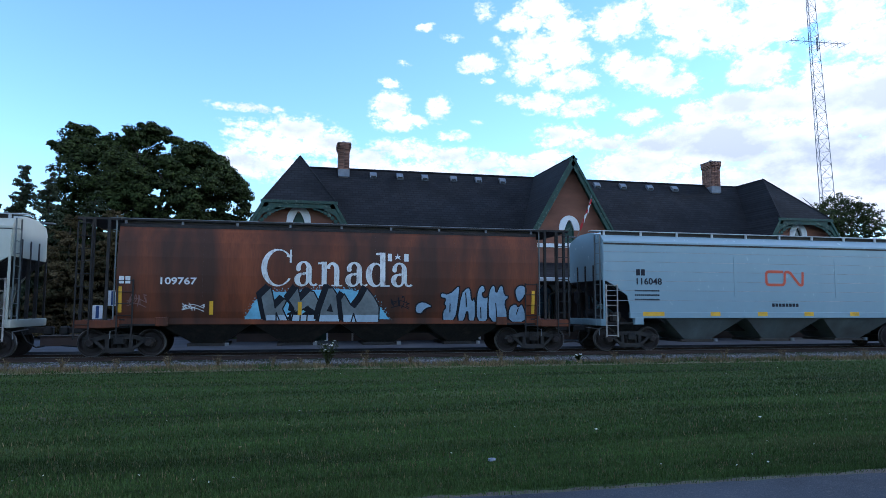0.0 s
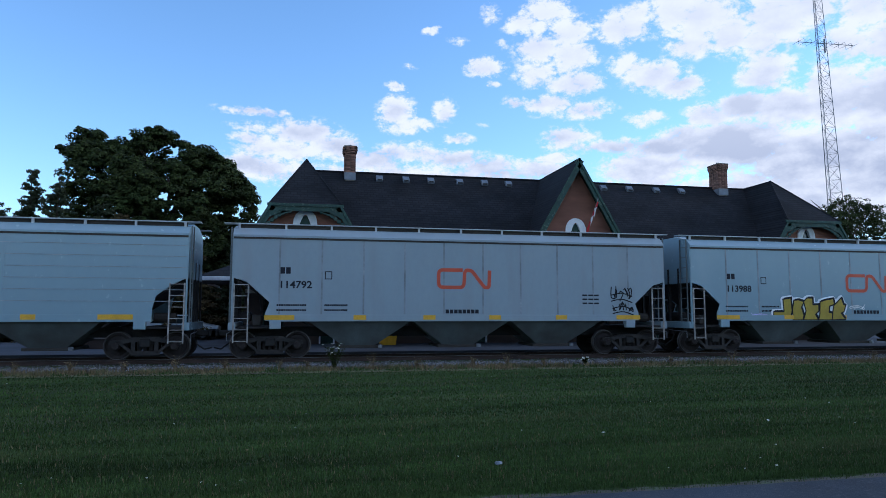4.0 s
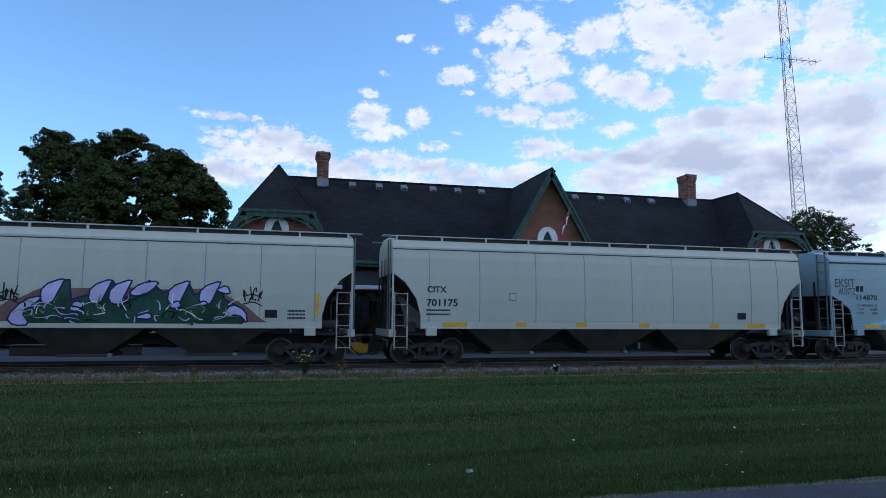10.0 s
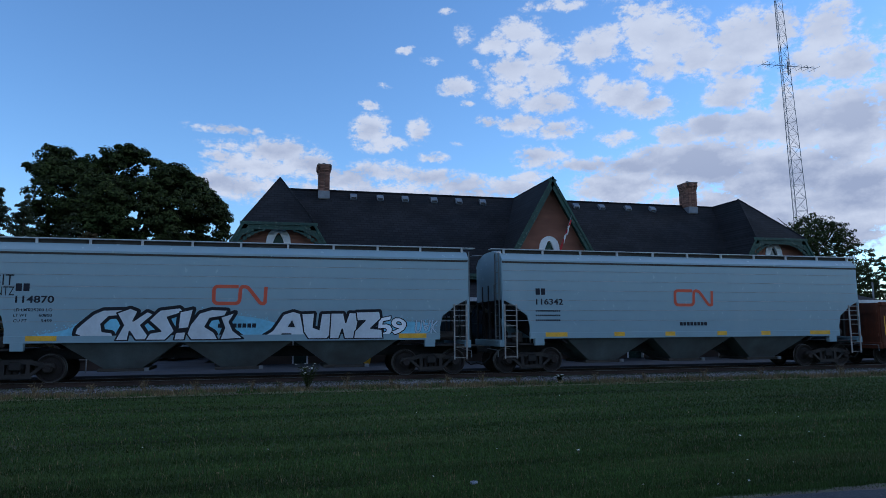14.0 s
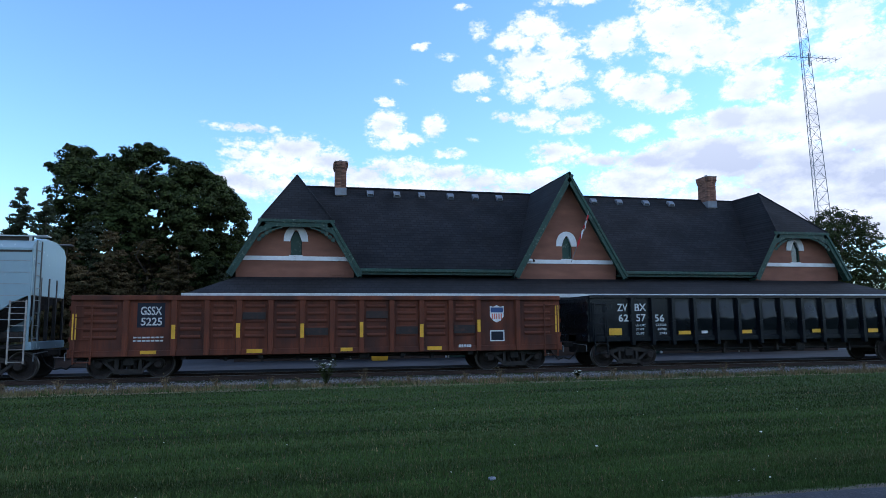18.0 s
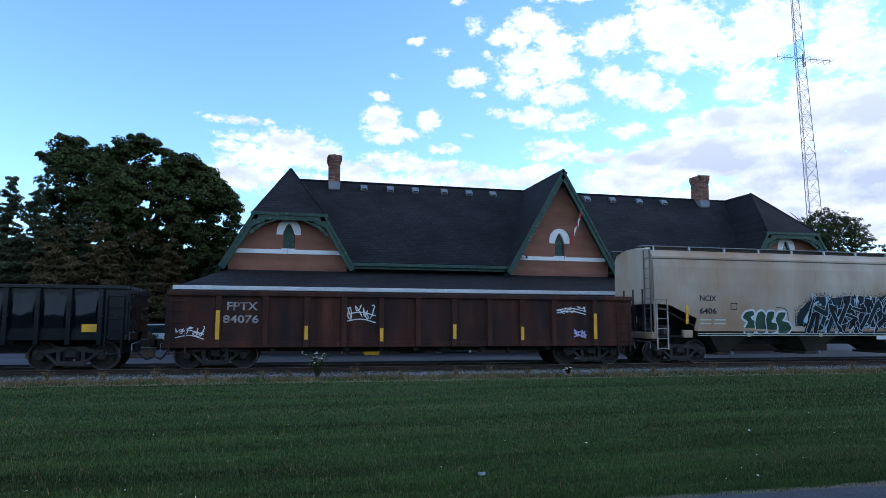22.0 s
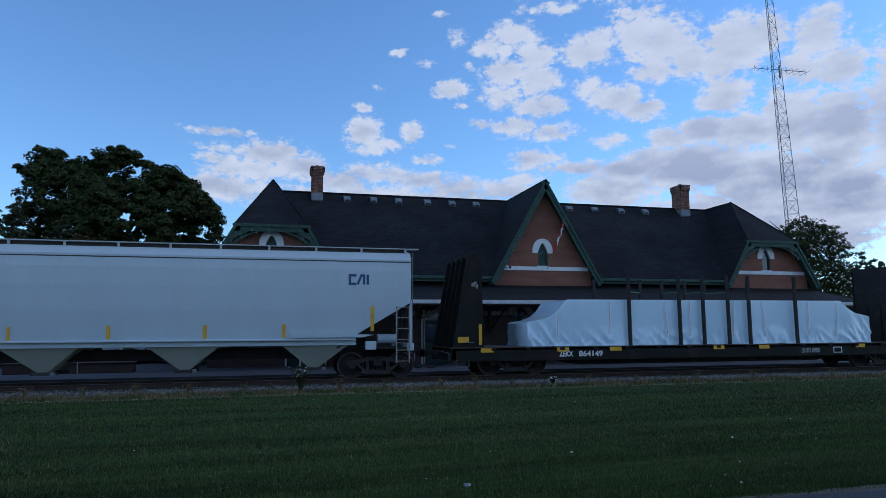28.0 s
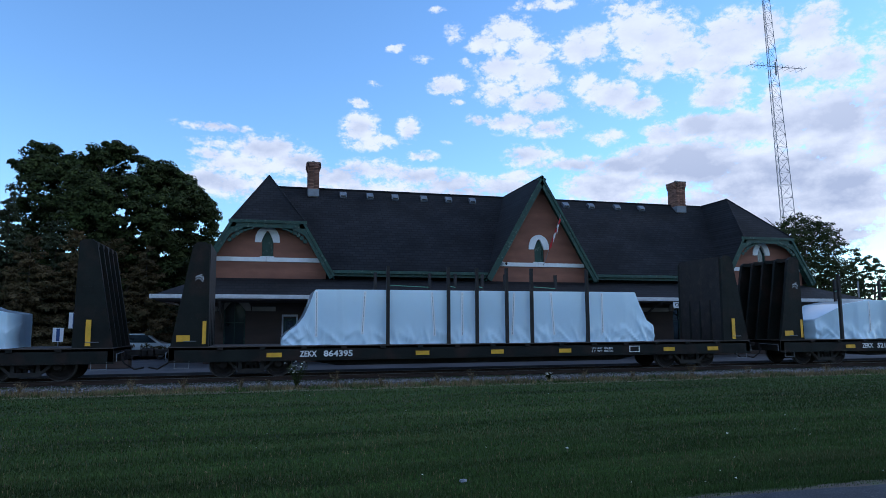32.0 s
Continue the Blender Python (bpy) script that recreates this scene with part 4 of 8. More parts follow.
    for s in (-0.45, 0.45):
        part("hanger", rod(bmesh.new(), (s, 0, 0.14), (s, 0, 0.3), 0.012, 5), M["galv"], sign)
    # flag on a slanted pole
    flag = thing("flag", "drooping red and white flag on a slanted pole", "flag", at=(14.5, FRONT, 5.0))
    part("pole", rod(bmesh.new(), (0, -0.05, -0.05), (0.66, -1.0, 2.6), 0.018, 8), M["galv"], flag)
    for k in range(9):
        p = Vector((0.66, -1.0, 2.6)) * (0.40 + 0.062 * k)
        w, drop = 0.10 + 0.05 * math.sin(k * 1.7), 0.36 + 0.10 * math.sin(k * 2.3)
        bm = prism(bmesh.new(), [(p.x - w, p.z - drop), (p.x - 0.02, p.z - drop + 0.1), (p.x + 0.06, p.z), (p.x - 0.02, p.z + 0.05)], p.y - 0.03 - 0.012 * k, p.y - 0.02 - 0.012 * k)
        part("flag_fold", bm, M["letter_white"] if k in (3, 4, 6, 7) else M["flag_red"], flag)


def lettering(text, x0, x1, z0, z1, material=None, bold=0.0):
    """The text as a flat mesh in the plane y = 0, fitted into x0..x1 and z0..z1."""
    cu = bpy.data.curves.new("letters", "FONT")
    cu.body, cu.fill_mode, cu.resolution_u, cu.offset = text, "BOTH", 3, bold
    tmp = new("letters", cu)
    bpy.context.view_layer.update()
    me = bpy.data.meshes.new_from_object(tmp.evaluated_get(bpy.context.evaluated_depsgraph_get()))
    bpy.data.objects.remove(tmp)
    bpy.data.curves.remove(cu)
    v = np.empty(len(me.vertices) * 3)
    me.vertices.foreach_get("co", v)
    v = v.reshape(-1, 3)
    lo, hi = v.min(0), v.max(0)
    out = np.zeros_like(v)
    out[:, 0] = x0 + (v[:, 0] - lo[0]) / (hi[0] - lo[0]) * (x1 - x0)
    out[:, 2] = z0 + (v[:, 1] - lo[1]) / (hi[1] - lo[1]) * (z1 - z0)
    me.vertices.foreach_set("co", out.reshape(-1))
    me.materials.clear()
    me.materials.append(material or M["letter_black"])
    me.update()
    return me


# ---- trees and distance ----
def leaf_mesh(name, centres, radii, per, size, material, seed, flat=0.5):
    """Clumps of leaves that lie like scales on the outside of each clump and droop at its rim."""
    r = np.random.default_rng(seed)
    k = np.repeat(np.arange(len(centres)), per)
    n = len(k)
    d = r.normal(size=(n, 3))
    d[:, 2] = np.abs(d[:, 2]) * 1.1 - 0.45
    d /= np.linalg.norm(d, axis=1)[:, None]
    p = centres[k] + d * (radii[k] * (0.62 + 0.45 * r.random(n)))[:, None] * np.array([1, 1, 0.7])
    # the leaf's own face looks outwards and up
    f = d + np.array([0, 0, 0.55]) + 0.45 * r.normal(size=(n, 3))
    f /= np.linalg.norm(f, axis=1)[:, None]
    u = np.cross(f, r.normal(size=(n, 3)))
    u /= np.linalg.norm(u, axis=1)[:, None] + 1e-6
    w = np.cross(f, u)
    s = (size * (0.6 + 0.8 * r.random(n)))[:, None]
    v = np.stack([p - u * s, p + w * s * flat, p + u * s, p - w * s * flat], 1)
    return from_arrays(name, v.reshape(-1, 3), np.arange(4 * n).reshape(-1, 4), material)


def limb(bm, a, b, r0, r1, sag, r, bits=4):
    """A crooked tapering limb."""
    pts = [a + (b - a) * (j / bits) + Vector((r.normal(0, 0.06), r.normal(0, 0.06), sag * math.sin(math.pi * j / bits))) * (b - a).length * (0 < j < bits) for j in range(bits + 1)]
    for j in range(bits):
        rod(bm, pts[j], pts[j + 1], r0 + (r1 - r0) * j / bits, 6, r0 + (r1 - r0) * (j + 1) / bits)
    return pts[-1]


def great_tree(x, y, seed, label):
    """The wide old broadleaf: an uneven crown of separate leafy pads on crooked limbs, with sky showing between them."""
    r = np.random.default_rng(seed)
    tree = thing("tree", label, "tree", "trees round the station", at=(x, y, GROUND))
    across = [-5.8, -5.6, -5.2, -4.6, -3.7, -2.8, -2.0, -1.0, 0.0, 1.1, 2.2, 3.3, 4.4, 5.2, 6.0, 6.4, 6.6]
    height = [9.6, 11.2, 12.9, 13.5, 13.7, 12.9, 13.1, 13.7, 14.2, 13.7, 13.0, 12.8, 12.1, 11.1, 10.2, 9.2, 7.0]
    bm = bmesh.new()
    fork = limb(bm, Vector((0, 0, -0.1)), Vector((0.1, 0, 3.4)), 0.46, 0.34, 0, r, 3)
    heads = []
    for k in range(9):
        a = k * 2.4 + 0.4
        q = 0.35 + 0.55 * ((k * 0.618) % 1)
        tx = 5.0 * q * math.cos(a)
        tip = Vector((tx, 3.6 * q * math.sin(a), float(np.interp(tx, across, height)) - 2.2 - 1.5 * (1 - q)))
        mid = fork + (tip - fork) * 0.55 + Vector((0, 0, 0.8))
        limb(bm, fork, mid, 0.20, 0.12, 0.05, r), limb(bm, mid, tip, 0.12, 0.04, 0.04, r)
        for j in range(5):
            e = tip + Vector((r.uniform(-0.9, 0.9), r.normal(0, 0.8), r.uniform(-0.6, 1.1)))
            limb(bm, mid + (tip - mid) * r.uniform(0.2, 0.9), e, 0.05, 0.015, 0.03, r, 3)
    part("trunk", bm, M["bark"], tree)
    c, rad = [], []
    for k in range(1700):
        px, py = r.uniform(-5.4, 6.2), r.uniform(-4.4, 4.4)
        px *= (1 - (py / 4.8) ** 2) ** 0.35
        top = float(np.interp(px, across, height))
        dome = math.sqrt(max(0.02, 1 - (py / 5.0) ** 2))
        outer = k < 700
        z = 3.6 + (top - 3.6) * dome * (r.uniform(0.86, 0.97) if outer else r.uniform(0.1, 0.9))
        # gaps between the boughs
        if noise.noise(Vector((px * 0.55, py * 0.12, z * 0.62 + 3.7))) < (-0.31 if outer else -0.20 if z < 9 else -0.04):
            continue
        c.append((px, py, z)), rad.append(r.uniform(0.25, 0.62))
    for u in np.linspace(0, 1, 80):
        px = -5.5 + 11.8 * u
        c.append((px + r.normal(0, 0.1), r.normal(0, 0.9), float(np.interp(px, across, height)) - r.uniform(0.3, 0.8))), rad.append(r.uniform(0.22, 0.5))
    for k in range(150):
        a = 1 if k % 3 == 0 else -1
        c.append((a * r.uniform(3.2, 5.4), r.normal(0, 1.3), r.uniform(3.4, 10.2))), rad.append(r.uniform(0.3, 0.6))
    part("crown", leaf_mesh("crown", np.array(c), np.array(rad), 150, 0.10, M["leaf"], seed, 0.55), None, tree)


def broad_tree(x, y, h, spread, seed, label, clumps=200, per=70, size=0.2, base=0.28, material="leaf", z0=GROUND, group="trees round the station", lobes=9):
    r = np.random.default_rng(seed)
    tree = thing("tree", label, "tree", group, at=(x, y, z0))
    bm = bmesh.new()
    fork = limb(bm, Vector((0, 0, -0.1)), Vector((0.1, 0, h * 0.3)), h * 0.026, h * 0.018, 0, r, 3)
    for k in range(12):
        a = k * 2.4 + r.random()
        tip = Vector((math.cos(a) * spread * 0.7, math.sin(a) * spread * 0.7, h * (0.5 + 0.42 * r.random())))
        limb(bm, fork, tip, h * 0.012, h * 0.002, 0.06, r)
    part("trunk", bm, M["bark"], tree)
    heads = []
    lobe = spread * 0.46
    zc = h * (base + 0.32 * (1 - base))
    rz = h * 0.97 - zc - lobe * 0.8
    for k in range(lobes * 2):
        a, up = k * 2.4 + r.normal(0, 0.15), -0.35 + 1.33 * (k + 0.5) / (lobes * 2)
        q = math.sqrt(max(0.0, 1 - max(up, 0) ** 2)) * (0.85 + 0.3 * r.random())
        heads.append((math.cos(a) * spread * 0.72 * q, math.sin(a) * spread * 0.6 * q, zc + rz * up * (0.88 + 0.24 * r.random())))
    heads.append((0, 0, zc))
    heads = np.array(heads)
    k = r.integers(0, len(heads), clumps)
    d = r.normal(size=(clumps, 3))
    d /= np.linalg.norm(d, axis=1)[:, None]
    c = heads[k] + d * (lobe * r.random(clumps) ** 0.4)[:, None] * np.array([1, 1, 0.75])
    c[:, 2] = np.clip(c[:, 2], h * base * 0.8, h * 0.985)
    rad = (0.03 + 0.055 * r.random(clumps)) * spread * 1.25
    part("crown", leaf_mesh("crown", c, rad, per, size, M[material], seed), None, tree)


def conifer(x, y, h, w, seed, label, material="needle", z0=GROUND):
    r = np.random.default_rng(seed)
    tree = thing("conifer", label, "conifer", "trees round the station", at=(x, y, z0))
    bm = bmesh.new()
    rod(bm, (0, 0, -0.1), (0, 0, h * 0.95), h * 0.016, 7, 0.02)
    c, rad = [], []
    tiers = int(h * 2.9)
    for k in range(tiers):
        u = (k + r.random() * 0.6) / tiers
        z = h * (0.08 + 0.91 * u)
        reach = w * (1 - u) ** 0.8 + 0.12
        for j in range(5 + int(7 * (1 - u))):
            a, q = r.random() * 6.283, 0.6 + 0.5 * r.random()
            tip = Vector((math.cos(a) * reach * q, math.sin(a) * reach * q, z - 0.10 * reach + 0.18 * r.normal()))
            rod(bm, (0, 0, z), tip, 0.02, 4, 0.006)
            for g in range(1, 2 + int(reach * q / 0.26)):
                f = g / (1 + int(reach * q / 0.26))
                c.append((tip.x * f, tip.y * f, z + (tip.z - z) * f)), rad.append(0.15 + 0.16 * (1 - u) * f)
    part("trunk", bm, M["bark"], tree)
    part("crown", leaf_mesh("crown", np.array(c), np.array(rad), 34, 0.10, M[material], seed, 0.32), None, tree)


def mast():
    m = thing("radio_mast", "tall slender lattice radio mast with a horizontal antenna", "radio mast", at=(59.9, 65.0, GROUND))
    H, lean = 52.0, -1.55

    def leg(k, z):
        w = 1.15 * (1 - z / H * 0.72)
        a = radians(90 + 120 * k)
        return Vector((math.cos(a) * w + lean * z / 40, math.sin(a) * w, z))
    for k in range(3):
        part("leg", rod(bmesh.new(), leg(k, 0), leg(k, H), 0.045, 4, 0.028), M["galv"], m)
    bm = bmesh.new()
    n = 34
    for j in range(n):
        z0, z1 = H * j / n, H * (j + 1) / n
        for k in range(3):
            rod(bm, leg(k, z0), leg((k + 1) % 3, z1), 0.018, 3)
            rod(bm, leg(k, z1), leg((k + 1) % 3, z1), 0.018, 3)
            rod(bm, leg((k + 1) % 3, z0), leg(k, z1), 0.016, 3)
    part("lattice", bm, M["galv"], m)
    za = 32.35
    c = Vector((lean * za / 40, -0.6, za))
    ant = part("antenna_boom", rod(bmesh.new(), c + Vector((-3.6, 0, 0.25)), c + Vector((3.9, 0, 0.45)), 0.04, 5), M["galv"], m)
    for k in range(9):
        x = -3.5 + k * 0.9
        part("antenna_element", rod(bmesh.new(), c + Vector((x, -0.9, 0.3)), c + Vector((x, 0.9, 0.3)), 0.02, 4), M["galv"], ant)
        part("antenna_element", rod(bmesh.new(), c + Vector((x, 0, 0.0)), c + Vector((x, 0, 0.65)), 0.02, 4), M["galv"], ant)
    part("mast_head", rod(bmesh.new(), c + Vector((0, 0, -0.7)), c + Vector((0, 0, 0.9)), 0.11, 6), M["galv"], m)


def surroundings():
    great_tree(-9.5, 47.0, 11, "large old dark green broadleaf tree beside the station")
    broad_tree(-8.3, 43.0, 7.9, 2.1, 21, "small browning tree beside the station", 420, 40, 0.07, 0.1, "leaf_brown")
    conifer(-6.6, 41.5, 6.4, 2.2, 31, "browning evergreen tree beside the station", "leaf_brown")
    conifer(-10.2, 41.0, 7.4, 2.6, 22, "dense dark evergreen tree", "leaf_brown")
    conifer(-11.6, 42.5, 8.6, 2.6, 28, "dense dark evergreen tree", "needle")
    conifer(-13.9, 42.0, 9.5, 2.6, 23, "dense dark evergreen tree")
    conifer(-15.7, 43.0, 10.3, 1.9, 24, "pale green spruce with an open top")
    conifer(-20.0, 42.0, 8.4, 3.0, 25, "dense dark evergreen tree")
    conifer(-12.0, 39.6, 6.8, 2.6, 26, "dense dark evergreen tree", "leaf_brown")
    conifer(-18.0, 44.5, 8.2, 3.0, 32, "dense dark evergreen tree")
    conifer(-15.2, 40.6, 6.6, 2.6, 33, "dense dark evergreen tree")
    conifer(-17.6, 41.0, 6.0, 2.4, 34, "dense dark evergreen tree", "leaf_brown")
    conifer(-22.5, 45.0, 7.6, 3.0, 35, "dense dark evergreen tree")
    conifer(-4.6, 44.5, 6.0, 2.0, 27, "low dark evergreen behind the station")
    broad_tree(-24.0, 56.0, 9.0, 5.0, 13, "dark green tree behind the car park", 160, 60, 0.22)
    broad_tree(44.3, 47.5, 12.3, 4.3, 12, "loose green tree behind the station", 2300, 30, 0.085, 0.12, lobes=15)
    broad_tree(56.5, 52.0, 9.3, 3.4, 14, "ragged green tree beyond the station", 300, 80, 0.09, 0.12)
    broad_tree(62.0, 50.0, 9.6, 3.5, 15, "ragged green tree beyond the station", 300, 80, 0.09, 0.12)
    broad_tree(68.0, 55.0, 8.2, 4.0, 16, "ragged green tree beyond the station", 160, 90, 0.14, 0.12)
    r = np.random.default_rng(77)
    n = 2200
    c = np.stack([r.uniform(-90, 170, n), r.uniform(95, 112, n), r.random(n) ** 1.2 * 5.0], 1)
    me = leaf_mesh("distant_hedge", c, 1.0 + r.random(n), 40, 0.5, M["leaf"], 78)
    solo("distant_hedge", me, None, "dark line of distant trees", "treeline", kind="stuff")
    # added leafy belt, never in view: keeps low sky light off the near sides
    n = 2600
    c = np.stack([r.uniform(-85, 110, n), r.uniform(-34, -26, n), r.random(n) ** 0.9 * 4.2], 1)
    me = leaf_mesh("garden_trees", c, 1.2 + r.random(n), 34, 0.75, M["leaf"], 79)
    solo("garden_trees", me, None, "dark leafy belt added behind the camera to block low sky", "treeline", kind="stuff")
    n = 1500
    c = np.stack([r.uniform(-40, -2.5, n), r.uniform(48, 54, n), r.random(n) ** 0.9 * 6.5], 1)
    me = leaf_mesh("dark_shrubbery", c, 0.5 + 0.6 * r.random(n), 60, 0.2, M["leaf_brown"], 80)
    solo("dark_shrubbery", me, None, "dense dark shrubbery behind the evergreens", "shrubs", kind="stuff")
    mast()
    # low brick planter on the platform
    pl = thing("planter", "low brown brick planter wall on the platform", "planter", at=(-7.9, 31.6, 0))
    part("wall", one_box(-2.5, 2.4, -0.4, 0.4, 0, 0.40, bevel=0.02), M["lower_wall"], pl)
    part("coping", one_box(-2.55, 2.45, -0.45, 0.45, 0.40, 0.45, bevel=0.015), M["dark_wood"], pl)
    bn = thing("yellow_bin", "yellow plastic grit bin against the station wall", "bin", at=(4.1, 32.6, 0))
    part("body", prism(bmesh.new(), [(-0.36, 0), (0.36, 0), (0.42, 0.5), (-0.42, 0.5)], -0.3, 0.3), M["yellow"], bn)
    part("lid", one_box(-0.45, 0.45, -0.34, 0.34, 0.5, 0.6, bevel=0.03), M["yellow"], bn)
    for x, y, z, w, h in ((-7.2, 29.4, 2.0, 0.42, 0.62), (-8.5, 32.2, 1.42, 0.42, 0.6)):
        s = thing("track_sign", "small white sign with a blue stripe on a post", "sign", "platform signs", at=(x, y, 0))
        part("post", rod(bmesh.new(), (0, 0.03, 0), (0, 0.03, z + h / 2), 0.03, 6), M["galv"], s)
        pan = part("panel", one_box(-w / 2, w / 2, -0.02, 0.0, z - h / 2, z + h / 2), M["white_trim"], s)
        part("stripe", one_box(-w * 0.16, w * 0.16, -0.027, -0.021, z - h / 2 + 0.03, z + h / 2 - 0.03), M["logo_blue"], pan)
    # parked car behind the station's corner
    car = thing("parked_car", "pale silver hatchback parked behind the platform", "car", at=(-6.7, 41.0, -0.02))
    part("body", prism(bmesh.new(), [(-2.0, 0.3), (2.0, 0.3), (2.05, 0.75), (1.2, 0.92), (0.5, 1.42), (-1.2, 1.42), (-1.95, 0.95)], -0.82, 0.82), M["white"], car)
    part("side_glass", prism(bmesh.new(), [(1.0, 0.92), (0.45, 1.36), (-1.1, 1.36), (-1.6, 0.95)], -0.835, 0.835), M["glass"], car)
    for a in (-1.25, 1.25):
        for s in (-0.8, 0.66):
            w = part("wheel", lathe(bmesh.new(), [(0.2, 0), (0.31, 0.01), (0.32, 0.07), (0.31, 0.13), (0.2, 0.14)], 16, "y"), M["frame"], car, at=(a, s, 0.32))
            part("rim", lathe(bmesh.new(), [(0.19, -0.01), (0.2, 0.0)], 12, "y"), M["galv"], w)
    hs = thing("house", "small pale house with a grey gable roof", "house", at=(-9.5, 66, GROUND))
    part("wall", prism(bmesh.new(), [(-4, 0), (4, 0), (4, 2.6), (0, 4.6), (-4, 2.6)], 0, 8), M["cream"], hs)
    rf = bmesh.new()
    slab(rf, [(-4.4, -0.4, 2.45), (0, -0.4, 4.75), (0, 8.4, 4.75), (-4.4, 8.4, 2.45)], 0.12)
    slab(rf, [(4.4, -0.4, 2.45), (0, -0.4, 4.75), (0, 8.4, 4.75), (4.4, 8.4, 2.45)], 0.12)
    part("roof", rf, M["lead"], hs)
    sh = thing("shed", "low white shed beyond the station", "shed", at=(52.5, 47.5, GROUND))
    part("wall", one_box(-3.5, 3.5, 0, 4, 0, 2.6), M["white_trim"], sh)
    part("roof", one_box(-3.8, 3.8, -0.3, 4.3, 2.6, 2.85), M["fascia"], sh)
    po = thing("utility_pole", "thin grey steel post beyond the station", "post", at=(44.6, 42.0, GROUND))
    part("post", rod(bmesh.new(), (0, 0, 0), (0, 0, 5.2), 0.07, 6), M["galv"], po)


build_ground()
scatter_blades("lawn_grass", 330000, (-0.52, 1.32), (6.5, 20.9), (0.018, 0.056), 0.011, M["blade"], "mown green grass blades", "grass", 3)
scatter_blades("path_edge_grass", 9000, (-0.52, 1.32), (6.30, 6.75), (0.02, 0.06), 0.008, M["blade"], "thin grass at the path's edge", "grass", 8)
scatter_blades("dry_blades", 14000, (-0.52, 1.32), (6.6, 20.9), (0.03, 0.08), 0.008, M["weed"], "straw-coloured dry blades in the lawn", "grass", 6)
scatter_blades("dry_weeds", 24000, (-0.6, 1.5), (20.3, 21.25), (0.03, 0.20), 0.010, M["weed"], "dry brown weeds along the ballast edge", "weeds", 4, 0.2)
scatter_blades("green_weeds", 9000, (-0.6, 1.5), (20.2, 21.6), (0.03, 0.15), 0.011, M["blade"], "green weeds along the ballast edge", "weeds", 9, 0.16)
build_track()
station()
surroundings()
weed_plant(1.02, 21.1, 0.85, 1, True)
weed_plant(9.3, 21.2, 0.26, 2, True)


def litter(x, y, size, seed, label, name, material):
    """A crumpled scrap lying in the grass."""
    bm = bmesh.new()
    bmesh.ops.create_icosphere(bm, subdivisions=2, radius=size)
    for v in bm.verts:
        k = noise.noise(v.co * (3.0 / size) * 0.4 + Vector((seed, 0, 0)))
        v.co *= 1 + 0.6 * k
        v.co.z = v.co.z * 0.45 + size * 0.6
    solo(name, bm, M[material], label, "litter", "litter on the lawn", at=(x, y, GROUND + 0.005))


litter(2.27, 7.67, 0.045, 1, "crumpled pale paper lying on the lawn", "crumpled_paper", "lead")
for k, (lx, ly, ls) in enumerate(((5.5, 10.06, 0.035), (7.51, 9.84, 0.05), (5.42, 6.99, 0.035), (-0.65, 9.09, 0.04), (4.38, 9.35, 0.045), (10.17, 11.54, 0.03), (4.26, 6.6, 0.02))):
    litter(lx, ly, ls * 0.5, k + 3, "small pale leaf lying on the lawn", "fallen_leaf", "flower" if k % 3 else "weed")
r = np.random.default_rng(12)
cn = 40
cy = 1 / (1 / 6.7 + r.random(cn) * (1 / 20 - 1 / 6.7))
me = leaf_mesh("clover", np.stack([(-0.5 + 1.75 * r.random(cn)) * cy, cy, np.full(cn, GROUND + 0.05)], 1), np.full(cn, 0.010), 5, 0.008, M["flower"], 13)
solo("clover_heads", me, None, "tiny white clover heads in the lawn", "clover", kind="stuff")
for wx, wh in ((-5.0, 0.35), (-2.2, 0.4), (3.6, 0.32), (7.8, 0.3), (-7.9, 0.36), (12.4, 0.28), (5.4, 0.36), (-3.6, 0.46), (-0.6, 0.34), (2.2, 0.5), (6.6, 0.44), (10.6, 0.4), (14.8, 0.42), (17.2, 0.36), (20.5, 0.4), (-6.4, 0.44), (0.2, 0.28)):
    weed_plant(wx, 21.1 + 0.1 * math.sin(wx * 3), wh, int(wx * 10), False)


# ---- the train ----
TRAVEL = [(0, 5.08), (1, 12.8), (2, 20.52), (3, 28.38), (4, 36.11), (5, 43.76), (6, 51.28), (7, 59.13), (8, 67.06), (9, 74.97), (10, 82.87),
          (11, 90.78), (12, 98.83), (13, 106.91), (14, 114.95), (15, 123.01), (16, 131.07), (17, 139.12), (18, 147.2), (19, 155.34), (20, 163.42),
          (21, 171.61), (22, 179.73), (23, 187.8), (24, 195.91), (25, 204.19), (26, 212.46), (27, 220.76), (28, 229.08), (29, 237.37), (30, 245.69),
          (31, 254.07), (32, 262.43)]
WHEEL_R = 0.457
CARS, WHEELS = [], []
CACHE = {}


def cached(key, maker):
    if key not in CACHE:
        CACHE[key] = maker()
    return CACHE[key]


